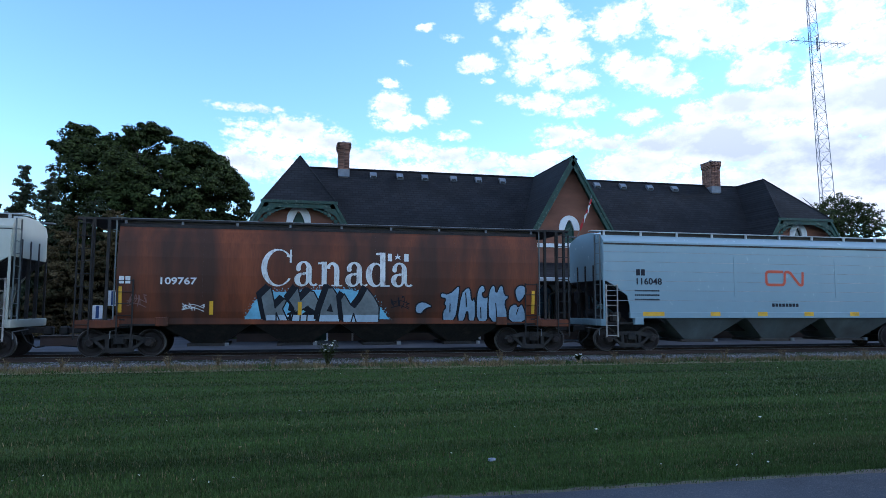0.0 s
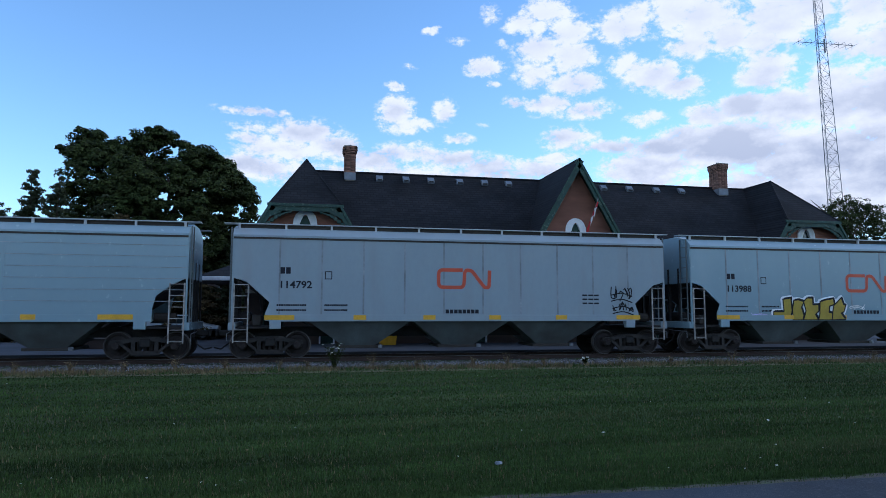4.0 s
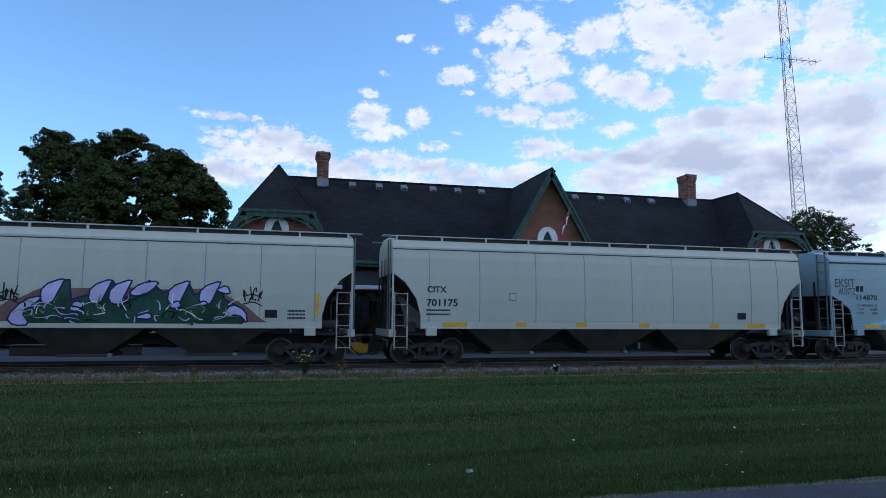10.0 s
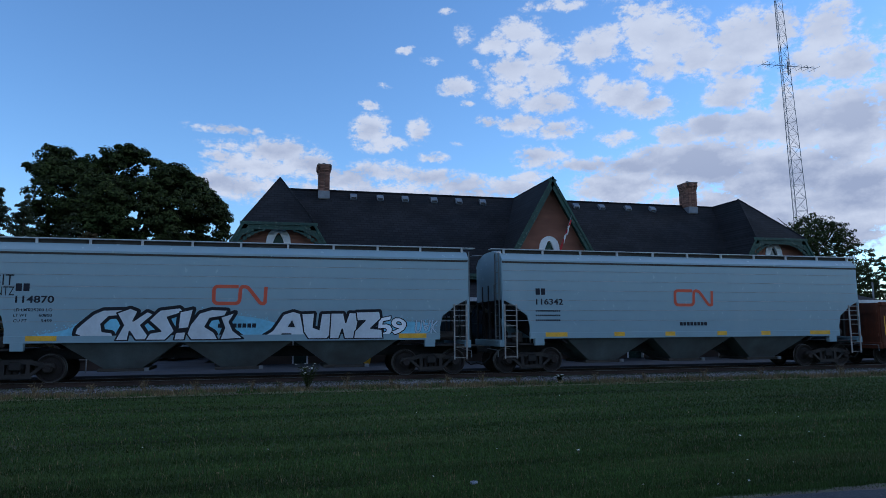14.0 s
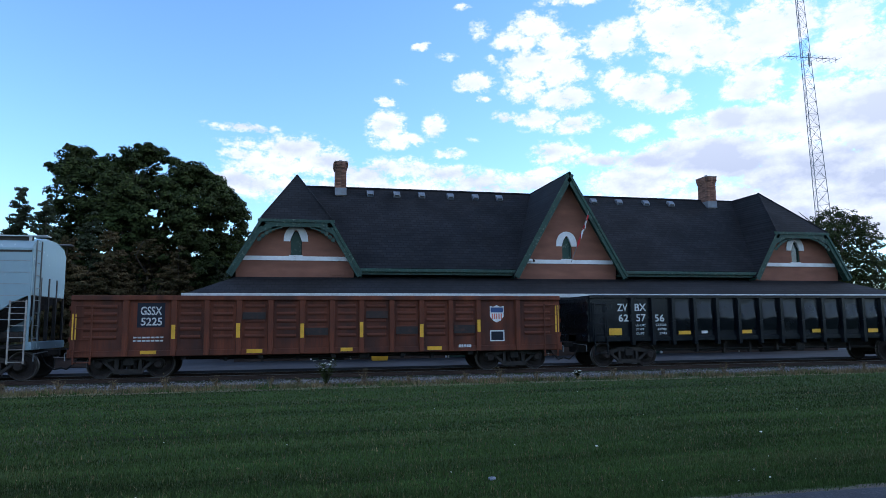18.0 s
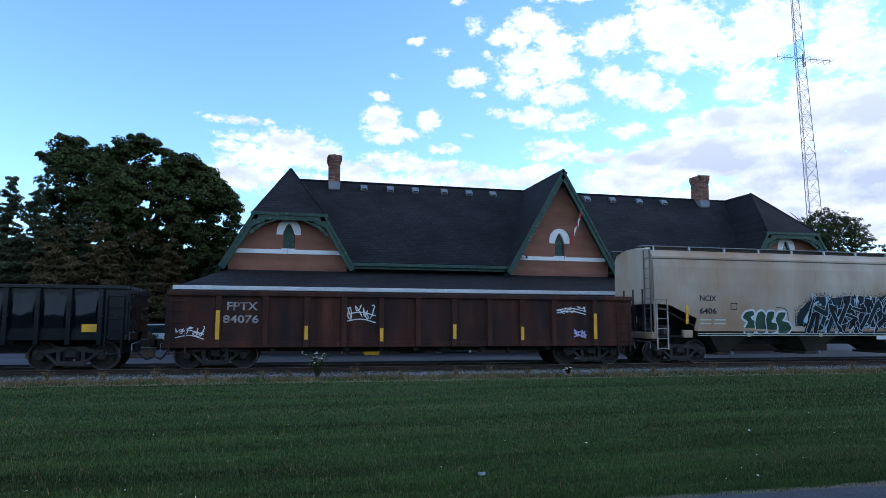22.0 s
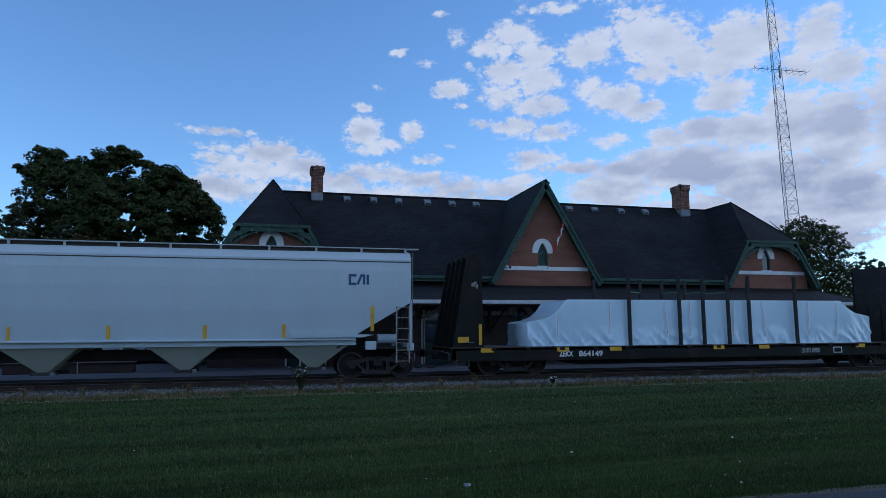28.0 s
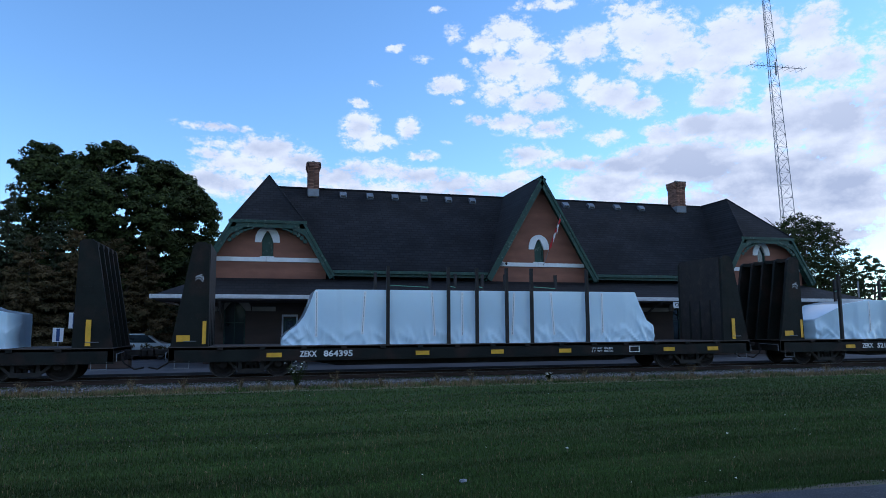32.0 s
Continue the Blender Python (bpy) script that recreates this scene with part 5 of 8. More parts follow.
def wheelset_mesh():
    bm = bmesh.new()
    lathe(bm, [(0.08, -0.99), (0.085, -0.85), (0.09, 0), (0.085, 0.85), (0.08, 0.99)], 12, "y")
    for s in (-1, 1):
        prof = [(0.10, 0.86), (0.16, 0.85), (0.20, 0.80), (0.33, 0.775), (0.375, 0.80), (0.39, 0.83), (0.436, 0.832), (0.452, 0.832), (0.457, 0.80), (0.460, 0.73), (0.485, 0.715), (0.485, 0.69), (0.42, 0.685), (0.36, 0.72), (0.18, 0.71), (0.1, 0.70)]
        lathe(bm, [(r, s * h) for r, h in prof], 32, "y")
        lathe(bm, [(0.135, s * 0.99), (0.135, s * 1.16), (0.10, s * 1.19)], 12, "y")
        for k in range(3):
            a = 2.094 * k
            rod(bm, (0.075 * math.cos(a), s * 1.185, 0.075 * math.sin(a)), (0.075 * math.cos(a), s * 1.215, 0.075 * math.sin(a)), 0.02, 6)
    bmesh.ops.recalc_face_normals(bm, faces=bm.faces)
    for f in bm.faces:
        c = f.calc_center_median()
        if math.hypot(c.x, c.z) > 0.438 and 0.72 < abs(c.y) < 0.84:
            f.material_index = 1
    me = finish("wheelset", bm, M["wheel"])
    me.materials.append(M["tread"])
    return me


def side_frame_mesh():
    bm = bmesh.new()
    a, b = 1.03, 1.15
    prism(bm, [(-1.12, 0.50), (-1.08, 0.62), (-0.72, 0.66), (-0.40, 0.76), (0.40, 0.76), (0.72, 0.66), (1.08, 0.62), (1.12, 0.50), (0.74, 0.52), (0.38, 0.61), (-0.38, 0.61), (-0.74, 0.52)], a, b)
    for s in (-1, 1):
        prism(bm, [(s * 0.70, 0.56), (s * 0.84, 0.56), (s * 0.44, 0.22), (s * 0.30, 0.22)], a, b)
        prism(bm, [(s * 0.30, 0.62), (s * 0.42, 0.62), (s * 0.42, 0.22), (s * 0.30, 0.22)], a + 0.01, b - 0.01)
        box(bm, s * 0.91 - 0.16, s * 0.91 + 0.16, a - 0.02, b + 0.0, 0.52, 0.64, bevel=0.02)
    prism(bm, [(-0.46, 0.16), (0.46, 0.16), (0.42, 0.30), (-0.42, 0.30)], a, b)
    return finish("side_frame", bm, M["truck"])


def spring_mesh():
    bm = bmesh.new()
    prof = []
    for k in range(9):
        prof += [(0.078, 0.30 + 0.034 * k), (0.055, 0.317 + 0.034 * k)]
    lathe(bm, prof, 10, "z", (0, 0, 0))
    return finish("spring", bm, M["truck"])


def bogie(car, x):
    bg = part("bogie", cached("bolster", lambda: finish("bogie", box(one_box(-0.17, 0.17, -1.2, 1.2, 0.42, 0.70, bevel=0.03), -0.3, 0.3, -0.3, 0.3, 0.6, 0.84), M["frame"])), None, car,
              "grimy black two-axle freight bogie", at=(x, 0, 0))
    for flip in (0, 180):
        part("side_frame", cached("side_frame", side_frame_mesh), None, bg, at=pose(0, 0, 0, 0, 0, flip))
        for x in (-0.19, 0.0, 0.19):
            part("spring", cached("spring", spring_mesh), None, bg, at=(x, 1.08 if flip == 0 else -1.08, 0))
    for s in (-0.91, 0.91):
        w = part("wheelset", cached("wheelset", wheelset_mesh), None, bg, "rusty steel wheels with polished treads", at=(s, 0, WHEEL_R))
        WHEELS.append((w, s))
        part("brake_beam", cached("brake_beam", lambda: finish("brake_beam", rod(box(one_box(-0.05, 0.05, -0.85, -0.70, 0.28, 0.62), -0.05, 0.05, 0.70, 0.85, 0.28, 0.62), (0, -0.8, 0.4), (0, 0.8, 0.4), 0.04, 6), M["frame"])),
             None, bg, at=(s * 0.42, 0, 0))


def coupler(car, s, end, reach):
    """Coupler, hose and cut lever at the end that lies s * end from the car's middle; reach: metres to the meeting face."""
    bm = one_box(s * end if s > 0 else -end - reach + 0.12, end + reach - 0.12 if s > 0 else -end, -0.09, 0.09, 0.76, 0.95, bevel=0.02)
    cp = part("coupler", bm, M["frame"], car, "rusty black knuckle coupler")
    part("knuckle", one_box(s * (end + reach) - 0.17, s * (end + reach) + 0.13, -0.17, 0.13, 0.70, 0.99, bevel=0.05), M["frame"], cp)
    bm = bmesh.new()
    pts = [Vector((s * (end - 0.1), -0.35, 0.82)), Vector((s * (end + 0.15 * reach), -0.38, 0.5)), Vector((s * (end + 0.6 * reach), -0.38, 0.30)), Vector((s * (end + reach), -0.36, 0.36))]
    for p, q in zip(pts, pts[1:]):
        rod(bm, p, q, 0.028, 6)
    part("brake_hose", bm, M["frame"], cp, "black rubber brake hose")
    part("cut_lever", rod(rod(bmesh.new(), (s * (end + 0.06), -1.45, 0.86), (s * (end + 0.06), -0.2, 0.9), 0.016, 5), (s * (end + 0.06), -1.45, 0.86), (s * (end + 0.06), -1.45, 0.62), 0.016, 5), M["galv"], cp)


# ---- flat lettering and painting that follows the side of a car ----
class Side:
    """The near side of a car: its distance from the middle at each height."""

    def __init__(self, heights, offsets):
        self.h, self.o = heights, offsets

    def y(self, z, lift=0.0):
        return -float(np.interp(z, self.h, self.o)) - lift


FLAT = Side([0.9, 4.18, 4.46], [1.6, 1.6, 1.36])
ROUND = Side([1.0, 1.5, 2.1, 2.7, 3.3, 3.8, 4.18, 4.34, 4.42], [1.44, 1.54, 1.60, 1.62, 1.60, 1.54, 1.42, 1.34, 1.28])
SOFT = Side([1.2, 1.6, 2.4, 3.2, 3.8, 4.18, 4.46], [1.53, 1.57, 1.61, 1.61, 1.58, 1.52, 1.36])
GON = Side([0.5, 3.0], [1.50, 1.50])
DECK = Side([0.5, 3.0], [1.52, 1.52])


def wrap(bm, side, lift):
    for z in side.h[1:-1]:
        bmesh.ops.bisect_plane(bm, geom=list(bm.verts) + list(bm.edges) + list(bm.faces), plane_co=(0, 0, z), plane_no=(0, 0, 1))
    for v in bm.verts:
        v.co.y += side.y(v.co.z, lift)
    return bm


def decal(car, name, bm, material, side, lift=0.008, label=""):
    if isinstance(bm, bpy.types.Mesh):
        me, bm = bm, bmesh.new()
        bm.from_mesh(me)
        bpy.data.meshes.remove(me)
    wrap(bm, side, lift)
    for f in bm.faces:
        f.normal_update()
        if f.normal.y > 0:
            f.normal_flip()
    me = bpy.data.meshes.new(name)
    bm.to_mesh(me)
    bm.free()
    me.materials.append(material)
    ob = part(name, me, None, car, label)
    if name.startswith("graffiti") or name in ("tag", "small_print", "lettering"):
        tagged(ob, kind="stuff")
    return ob


def rect(bm, x0, x1, z0, z1):
    bm.faces.new([bm.verts.new(p) for p in ((x0, 0, z0), (x1, 0, z0), (x1, 0, z1), (x0, 0, z1))])
    return bm


def write(car, side, text, x0, x1, z0, z1, material="letter_black", bold=0.022, label=""):
    return decal(car, "lettering", lettering(text, x0, x1, z0, z1, M[material], bold), M[material], side, 0.009, label or "painted reporting mark")


def bars(car, side, x0, x1, zs, h, material="letter_black", pieces=1):
    bm = bmesh.new()
    for z in zs:
        w = (x1 - x0) / pieces
        for k in range(pieces):
            rect(bm, x0 + k * w, x0 + (k + 0.8) * w, z, z + h)
    return decal(car, "small_print", bm, M[material], side, 0.008, "small stencilled data panel")


def marks(car, side, boxes, material="yellow"):
    for x0, x1, z0, z1 in boxes:
        decal(car, "reflector", rect(bmesh.new(), x0, x1, z0, z1), M[material], side, 0.022, "yellow reflective strip" if material == "yellow" else "")


def ribbon(bm, pts, width, dz=0.0, dx=0.0, out=0.0):
    pts = [Vector((p[0] + dx, p[1] + dz)) for p in pts]
    lo, hi = [], []
    for k, p in enumerate(pts):
        a = (p - pts[k - 1]).normalized() if k else (pts[1] - p).normalized()
        b = (pts[k + 1] - p).normalized() if k < len(pts) - 1 else a
        t = (a + b)
        t = t.normalized() if t.length > 1e-4 else a
        nrm = Vector((-t.y, t.x))
        m = width / 2 / max(0.45, abs(nrm.dot(Vector((-a.y, a.x)))))
        lo.append(p - nrm * m), hi.append(p + nrm * m)
    for k in range(len(pts) - 1):
        d = -out - 0.00006 * k
        bm.faces.new([bm.verts.new((p.x, d, p.y)) for p in (lo[k], lo[k + 1], hi[k + 1], hi[k])])
    return bm


def curve_pts(pts, steps=5):
    """Rounds the corners of an open line."""
    out = [Vector(pts[0])]
    for k in range(1, len(pts) - 1):
        a, b, c = Vector(pts[k - 1]), Vector(pts[k]), Vector(pts[k + 1])
        p, q = b + (a - b) * 0.42, b + (c - b) * 0.42
        for j in range(steps + 1):
            t = j / steps
            out.append(p * (1 - t) ** 2 + b * 2 * t * (1 - t) + q * t * t)
    out.append(Vector(pts[-1]))
    return [(p.x, p.y) for p in out]


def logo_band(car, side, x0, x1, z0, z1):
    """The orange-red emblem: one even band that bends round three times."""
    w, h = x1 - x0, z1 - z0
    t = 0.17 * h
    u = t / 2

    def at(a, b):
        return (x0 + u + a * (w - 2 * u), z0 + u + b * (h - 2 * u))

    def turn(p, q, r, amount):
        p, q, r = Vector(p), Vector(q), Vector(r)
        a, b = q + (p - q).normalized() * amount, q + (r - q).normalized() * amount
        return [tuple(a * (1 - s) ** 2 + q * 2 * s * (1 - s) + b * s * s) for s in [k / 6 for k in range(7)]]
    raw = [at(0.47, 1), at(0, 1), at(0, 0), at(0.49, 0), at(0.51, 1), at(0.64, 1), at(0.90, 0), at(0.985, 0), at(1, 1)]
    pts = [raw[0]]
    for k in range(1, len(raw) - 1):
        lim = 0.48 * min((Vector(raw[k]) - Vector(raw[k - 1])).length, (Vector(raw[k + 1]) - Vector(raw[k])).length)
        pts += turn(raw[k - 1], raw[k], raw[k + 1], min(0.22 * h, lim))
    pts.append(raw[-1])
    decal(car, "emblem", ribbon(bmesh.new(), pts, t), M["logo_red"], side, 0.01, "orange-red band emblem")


GLYPHS = [
    [[(0.85, 0.95), (0.1, 0.9), (0.0, 0.1), (0.85, 0.05)], [(0.35, 0.5), (0.8, 0.5)]],
    [[(0.1, 0.0), (0.2, 1.0), (0.75, 0.85), (0.6, 0.5), (0.2, 0.45)], [(0.45, 0.45), (0.9, 0.0)]],
    [[(0.85, 0.9), (0.15, 0.95), (0.15, 0.55), (0.8, 0.45), (0.8, 0.05), (0.05, 0.08)]],
    [[(0.1, 0.0), (0.15, 1.0)], [(0.8, 0.95), (0.2, 0.45), (0.85, 0.0)]],
    [[(0.05, 0.9), (0.9, 1.0)], [(0.5, 0.95), (0.45, 0.0)], [(0.2, 0.05), (0.75, 0.02)]],
    [[(0.05, 0.0), (0.4, 1.0), (0.55, 1.0), (0.9, 0.0)], [(0.25, 0.38), (0.7, 0.38)]],
    [[(0.1, 1.0), (0.12, 0.05), (0.8, 0.08), (0.85, 0.98)]],
    [[(0.05, 0.0), (0.12, 1.0), (0.75, 0.05), (0.88, 1.0)]],
    [[(0.1, 1.0), (0.5, 0.0), (0.9, 1.0)], [(0.3, 0.6), (0.7, 0.62)]],
]


def graffiti(car, side, x0, x1, z0, z1, glyphs, fill, line, accent=None, seed=1, back=None, thick=0.30, lift=0.010, slant=0.1, edge=0.06):
    """A spray-painted piece: fat bent strokes with an outline, and a cloud of colour behind."""
    r = random.Random(seed)
    if back:
        n, bm = 40, bmesh.new()
        cx, cz = (x0 + x1) / 2, (z0 + z1) / 2
        ring = []
        for k in range(n):
            a = 2 * math.pi * k / n
            c, s = math.cos(a), math.sin(a)
            q = 1.06 + r.uniform(-0.10, 0.10)
            ring.append(bm.verts.new((cx + math.copysign(abs(c) ** 0.45, c) * (x1 - x0) / 2 * q, 0, max(z0, cz + math.copysign(abs(s) ** 0.55, s) * (z1 - z0) / 2 * q))))
        mid = bm.verts.new((cx, 0, cz))
        for k in range(n):
            bm.faces.new((mid, ring[k], ring[(k + 1) % n]))
        decal(car, "graffiti_cloud", bm, M[back], side, lift - 0.003, "sprayed colour cloud")
    w = (x1 - x0) / len(glyphs)
    h = z1 - z0
    t = thick * min(w, h)
    outer, inner, shine = bmesh.new(), bmesh.new(), bmesh.new()
    level = 0
    for k, g in enumerate(glyphs):
        lift_up, tall = r.uniform(0, 0.08) * h, r.uniform(0.88, 1.05)
        for stroke in GLYPHS[g]:
            pts = []
            for a, b in stroke:
                a, b = a + r.uniform(-0.06, 0.06), min(1, max(0, b * tall + r.uniform(-0.05, 0.05)))
                pts.append((x0 + w * (k + 0.04 + 0.96 * a) + slant * h * (b - 0.5), z0 + t * 0.55 + lift_up * 0.4 + b * (h - 1.1 * t - lift_up * 0.4)))
            pts = curve_pts(pts, 3)
            # square, slightly overshooting ends
            for e in (0, -1):
                a, b = Vector(pts[e]), Vector(pts[1 if e == 0 else -2])
                d = (a - b).normalized() * t * 0.35
                pts[e] = (a.x + d.x, a.y + d.y)
            level += 1
            ribbon(outer, pts, t + 2 * edge * min(1, t * 2.6), out=0.0016 * level)
            ribbon(inner, pts, t, out=0.0016 * level - 0.0032)
            ribbon(shine, pts, t * 0.16, t * 0.2, -t * 0.12, out=0.0016 * level - 0.0064)
    decal(car, "graffiti_outline", outer, M[line], side, lift, "spray-painted outline")
    decal(car, "graffiti_fill", inner, M[fill], side, lift + 0.004, "spray-painted letters without meaning")
    if accent:
        decal(car, "graffiti_highlight", shine, M[accent], side, lift + 0.008)
    else:
        shine.free()


def shards(car, side, x0, x1, z0, z1, fills, line, seed, n, lift, edge=0.035):
    """Hooked, pointed strokes piled on one another, each with a thin outline."""
    r = random.Random(seed)
    sets = {m: bmesh.new() for m in fills}
    rim = bmesh.new()
    for k in range(n):
        u = (k * 0.618) % 1.0
        cx, cz = x0 + (x1 - x0) * (0.06 + 0.88 * u), z0 + (z1 - z0) * (0.25 + 0.45 * r.random())
        a = radians(r.choice((62, 68, 74, 112, 118, 15, -20, 35)) + r.uniform(-7, 7))
        long = (z1 - z0) * (0.34 if abs(math.cos(a)) < 0.5 else 0.22) * (0.8 + 0.5 * r.random())
        wide = 0.055 + 0.06 * r.random()
        hook = r.choice((-1, 1)) * (0.10 + 0.14 * r.random())
        t, s = Vector((math.cos(a), math.sin(a))), Vector((-math.sin(a), math.cos(a)))
        c = Vector((cx, cz))
        shape = [c - t * long - s * wide, c - t * long * 0.9 + s * wide, c + t * long * 0.55 + s * wide * 1.1, c + t * long * 0.75 + s * (wide + max(hook, 0)),
                 c + t * long * 1.1, c + t * long * 0.75 - s * (wide - min(hook, 0)), c + t * long * 0.55 - s * wide * 1.1]
        mid = sum(shape, Vector((0, 0))) / len(shape)
        for bm, grow, d in ((rim, edge, 0.0), (sets[fills[k % len(fills)]], 0.0, 0.0011)):
            pts = []
            for p in shape:
                q = p - mid
                along, across = q.dot(t), q.dot(s)
                p2 = p + t * math.copysign(grow * 1.3, along) + s * math.copysign(grow, across) if grow else p
                pts.append((p2.x, -0.0022 * k - d, min(z1, max(z0, p2.y))))
            hub = bm.verts.new((mid.x, pts[0][1], mid.y))
            vs = [bm.verts.new(p) for p in pts]
            for i in range(len(vs)):
                bm.faces.new((hub, vs[i], vs[(i + 1) % len(vs)]))
    decal(car, "graffiti_outline", rim, M[line], side, lift, "spray-painted outline")
    for m, bm in sets.items():
        decal(car, "graffiti_fill", bm, M[m], side, lift, "pointed spray-painted strokes")


def fat_letters(car, side, text, x0, x1, z0, z1, fill, line, bold, edge, slant, seed):
    """Swollen spray-painted letters that overlap, each with its own outline."""
    r = random.Random(seed)
    w = (x1 - x0) / (sum(0.55 if ch == "I" else 1.0 for ch in text))
    x = x0
    for k, ch in enumerate(text):
        wide = w * (0.55 if ch == "I" else 1.0)
        dz = r.uniform(0, 0.06)
        me = lettering(ch, x - 0.06 * wide, x + wide * 1.06, z0 + 0.5 * edge, z1 + dz, M[fill], bold)
        for v in me.vertices:
            v.co.x += slant * (v.co.z - z0) * (1 if k % 2 else 0.6) - slant * 0.3 + 0.05 * math.sin(v.co.z * 6 + k * 2)
            v.co.z = max(z0 + 0.4 * edge, v.co.z + 0.05 * math.sin(v.co.x * 5 + k))
        rim = bmesh.new()
        for j in range(10):
            n0 = len(rim.verts)
            rim.from_mesh(me)
            rim.verts.ensure_lookup_table()
            a = 2 * math.pi * j / 10
            for v in rim.verts[n0:]:
                v.co += Vector((edge * math.cos(a), -0.0001 * j, max(edge * math.sin(a), z0 - v.co.z)))
        decal(car, "graffiti_outline", rim, M[line], side, 0.012 + 0.004 * k)
        decal(car, "graffiti_fill", me, M[fill], side, 0.012 + 0.004 * k + 0.002, "spray-painted letter")
        x += wide


def loop_pts(pts, steps=0, bend=0.24):
    """A closed line; steps above 0 rounds its corners."""
    if not steps:
        return [Vector(p) for p in pts]
    out = []
    for k in range(len(pts)):
        a, b, c = Vector(pts[k - 1]), Vector(pts[k]), Vector(pts[(k + 1) % len(pts)])
        p, q = b + (a - b) * bend, b + (c - b) * bend
        out += [p * (1 - t) ** 2 + b * 2 * t * (1 - t) + q * t * t for t in [j / steps for j in range(steps + 1)]]
    return out


def stroke_round(bm, pts, width, closed, depth=0.0):
    """An even line with round joints."""
    m = len(pts)
    d = depth
    for k in range(m if closed else m - 1):
        a, b = pts[k], pts[(k + 1) % m]
        if (b - a).length < 1e-4:
            continue
        t = (b - a).normalized() * width / 2
        nrm = Vector((-t.y, t.x))
        d -= 0.00003
        bm.faces.new([bm.verts.new((p.x, d, p.y)) for p in (a - nrm, a - nrm * 0.5 - t * 0.85, a + nrm * 0.5 - t * 0.85, a + nrm, b + nrm, b + nrm * 0.5 + t * 0.85, b - nrm * 0.5 + t * 0.85, b - nrm)])
    return d


def spray_piece(car, side, x0, z0, sx, sz, shapes, fill, line, edge, steps=0, rim=None, rim_edge=0.0, shadow=None, lift=0.012, holes=(), low=None, foot=None):
    """Letters drawn as filled outlines in units of sx, sz from x0, z0; each is laid over the one before. rim: a second, wider outline; shadow: dx, dz of a dark drop."""
    floor_z = z0 if foot is None else foot

    def put(pts):
        return [(x0 + sx * a, max(floor_z, z0 + sz * b)) for a, b in pts]
    if rim:
        bm, d = bmesh.new(), 0.0
        for pts in shapes:
            d = stroke_round(bm, loop_pts(put(pts), steps), rim_edge * 2, True, d)
        for v in bm.verts:
            v.co.z = max(v.co.z, floor_z)
        decal(car, "graffiti_rim", bm, M[rim], side, lift - 0.003, "wide sprayed rim")
    for k, pts in enumerate(shapes):
        ring = loop_pts(put(pts), steps)
        at = lift + 0.004 * k
        if shadow:
            bm = bmesh.new()
            for j in (1.0, 0.6, 0.3):
                bm.faces.new([bm.verts.new((p.x + shadow[0] * j, -0.0001 * j, p.y + shadow[1] * j)) for p in ring])
            decal(car, "graffiti_shadow", bm, M[line], side, at, "dark sprayed drop shadow")
        bm = bmesh.new()
        bm.faces.new([bm.verts.new((p.x, 0, p.y)) for p in ring])
        decal(car, "graffiti_fill", bm, M[fill], side, at + 0.001, "spray-painted letter")
        # low: paler strip at the foot, brighter light on the sill painted in
        if low:
            bm = bmesh.new()
            xs = [p.x for p in ring if p.y < floor_z + 0.02]
            if xs:
                rect(bm, min(xs) + 0.01, max(xs) - 0.01, floor_z, floor_z + low[1])
                decal(car, "graffiti_fill", bm, M[low[0]], side, at + 0.0016)
        bm = bmesh.new()
        stroke_round(bm, ring, edge, True)
        for v in bm.verts:
            v.co.z = max(v.co.z, floor_z - 0.01)
        decal(car, "graffiti_outline", bm, M[line], side, at + 0.0022, "spray-painted outline")
    for pts in holes:
        bm = bmesh.new()
        bm.faces.new([bm.verts.new((p.x, 0, p.y)) for p in loop_pts(put(pts), steps)])
        decal(car, "graffiti_outline", bm, M[line], side, lift + 0.004 * len(shapes) + 0.004)


def spray_cloud(car, side, pts, material, seed, lift=0.006, fringe=500, reach=0.12):
    """A patch of sprayed colour whose edge breaks up into specks."""
    r = random.Random(seed)
    ring = loop_pts(pts, 4, 0.45)
    bm = bmesh.new()
    bm.faces.new([bm.verts.new((p.x, 0, p.y)) for p in ring])
    low = min(p.y for p in ring)
    for k in range(fringe):
        p = ring[r.randrange(len(ring))] + Vector((r.gauss(0, reach), r.gauss(0, reach)))
        q = r.uniform(0.006, 0.022)
        if p.y > low + q:
            bm.faces.new([bm.verts.new((p.x + q * math.cos(a), -0.0002 - 0.000004 * k, p.y + q * math.sin(a))) for a in (0, 1.05, 2.09, 3.14, 4.19, 5.24)])
    decal(car, "graffiti_cloud", bm, M[material], side, lift, "sprayed colour cloud")


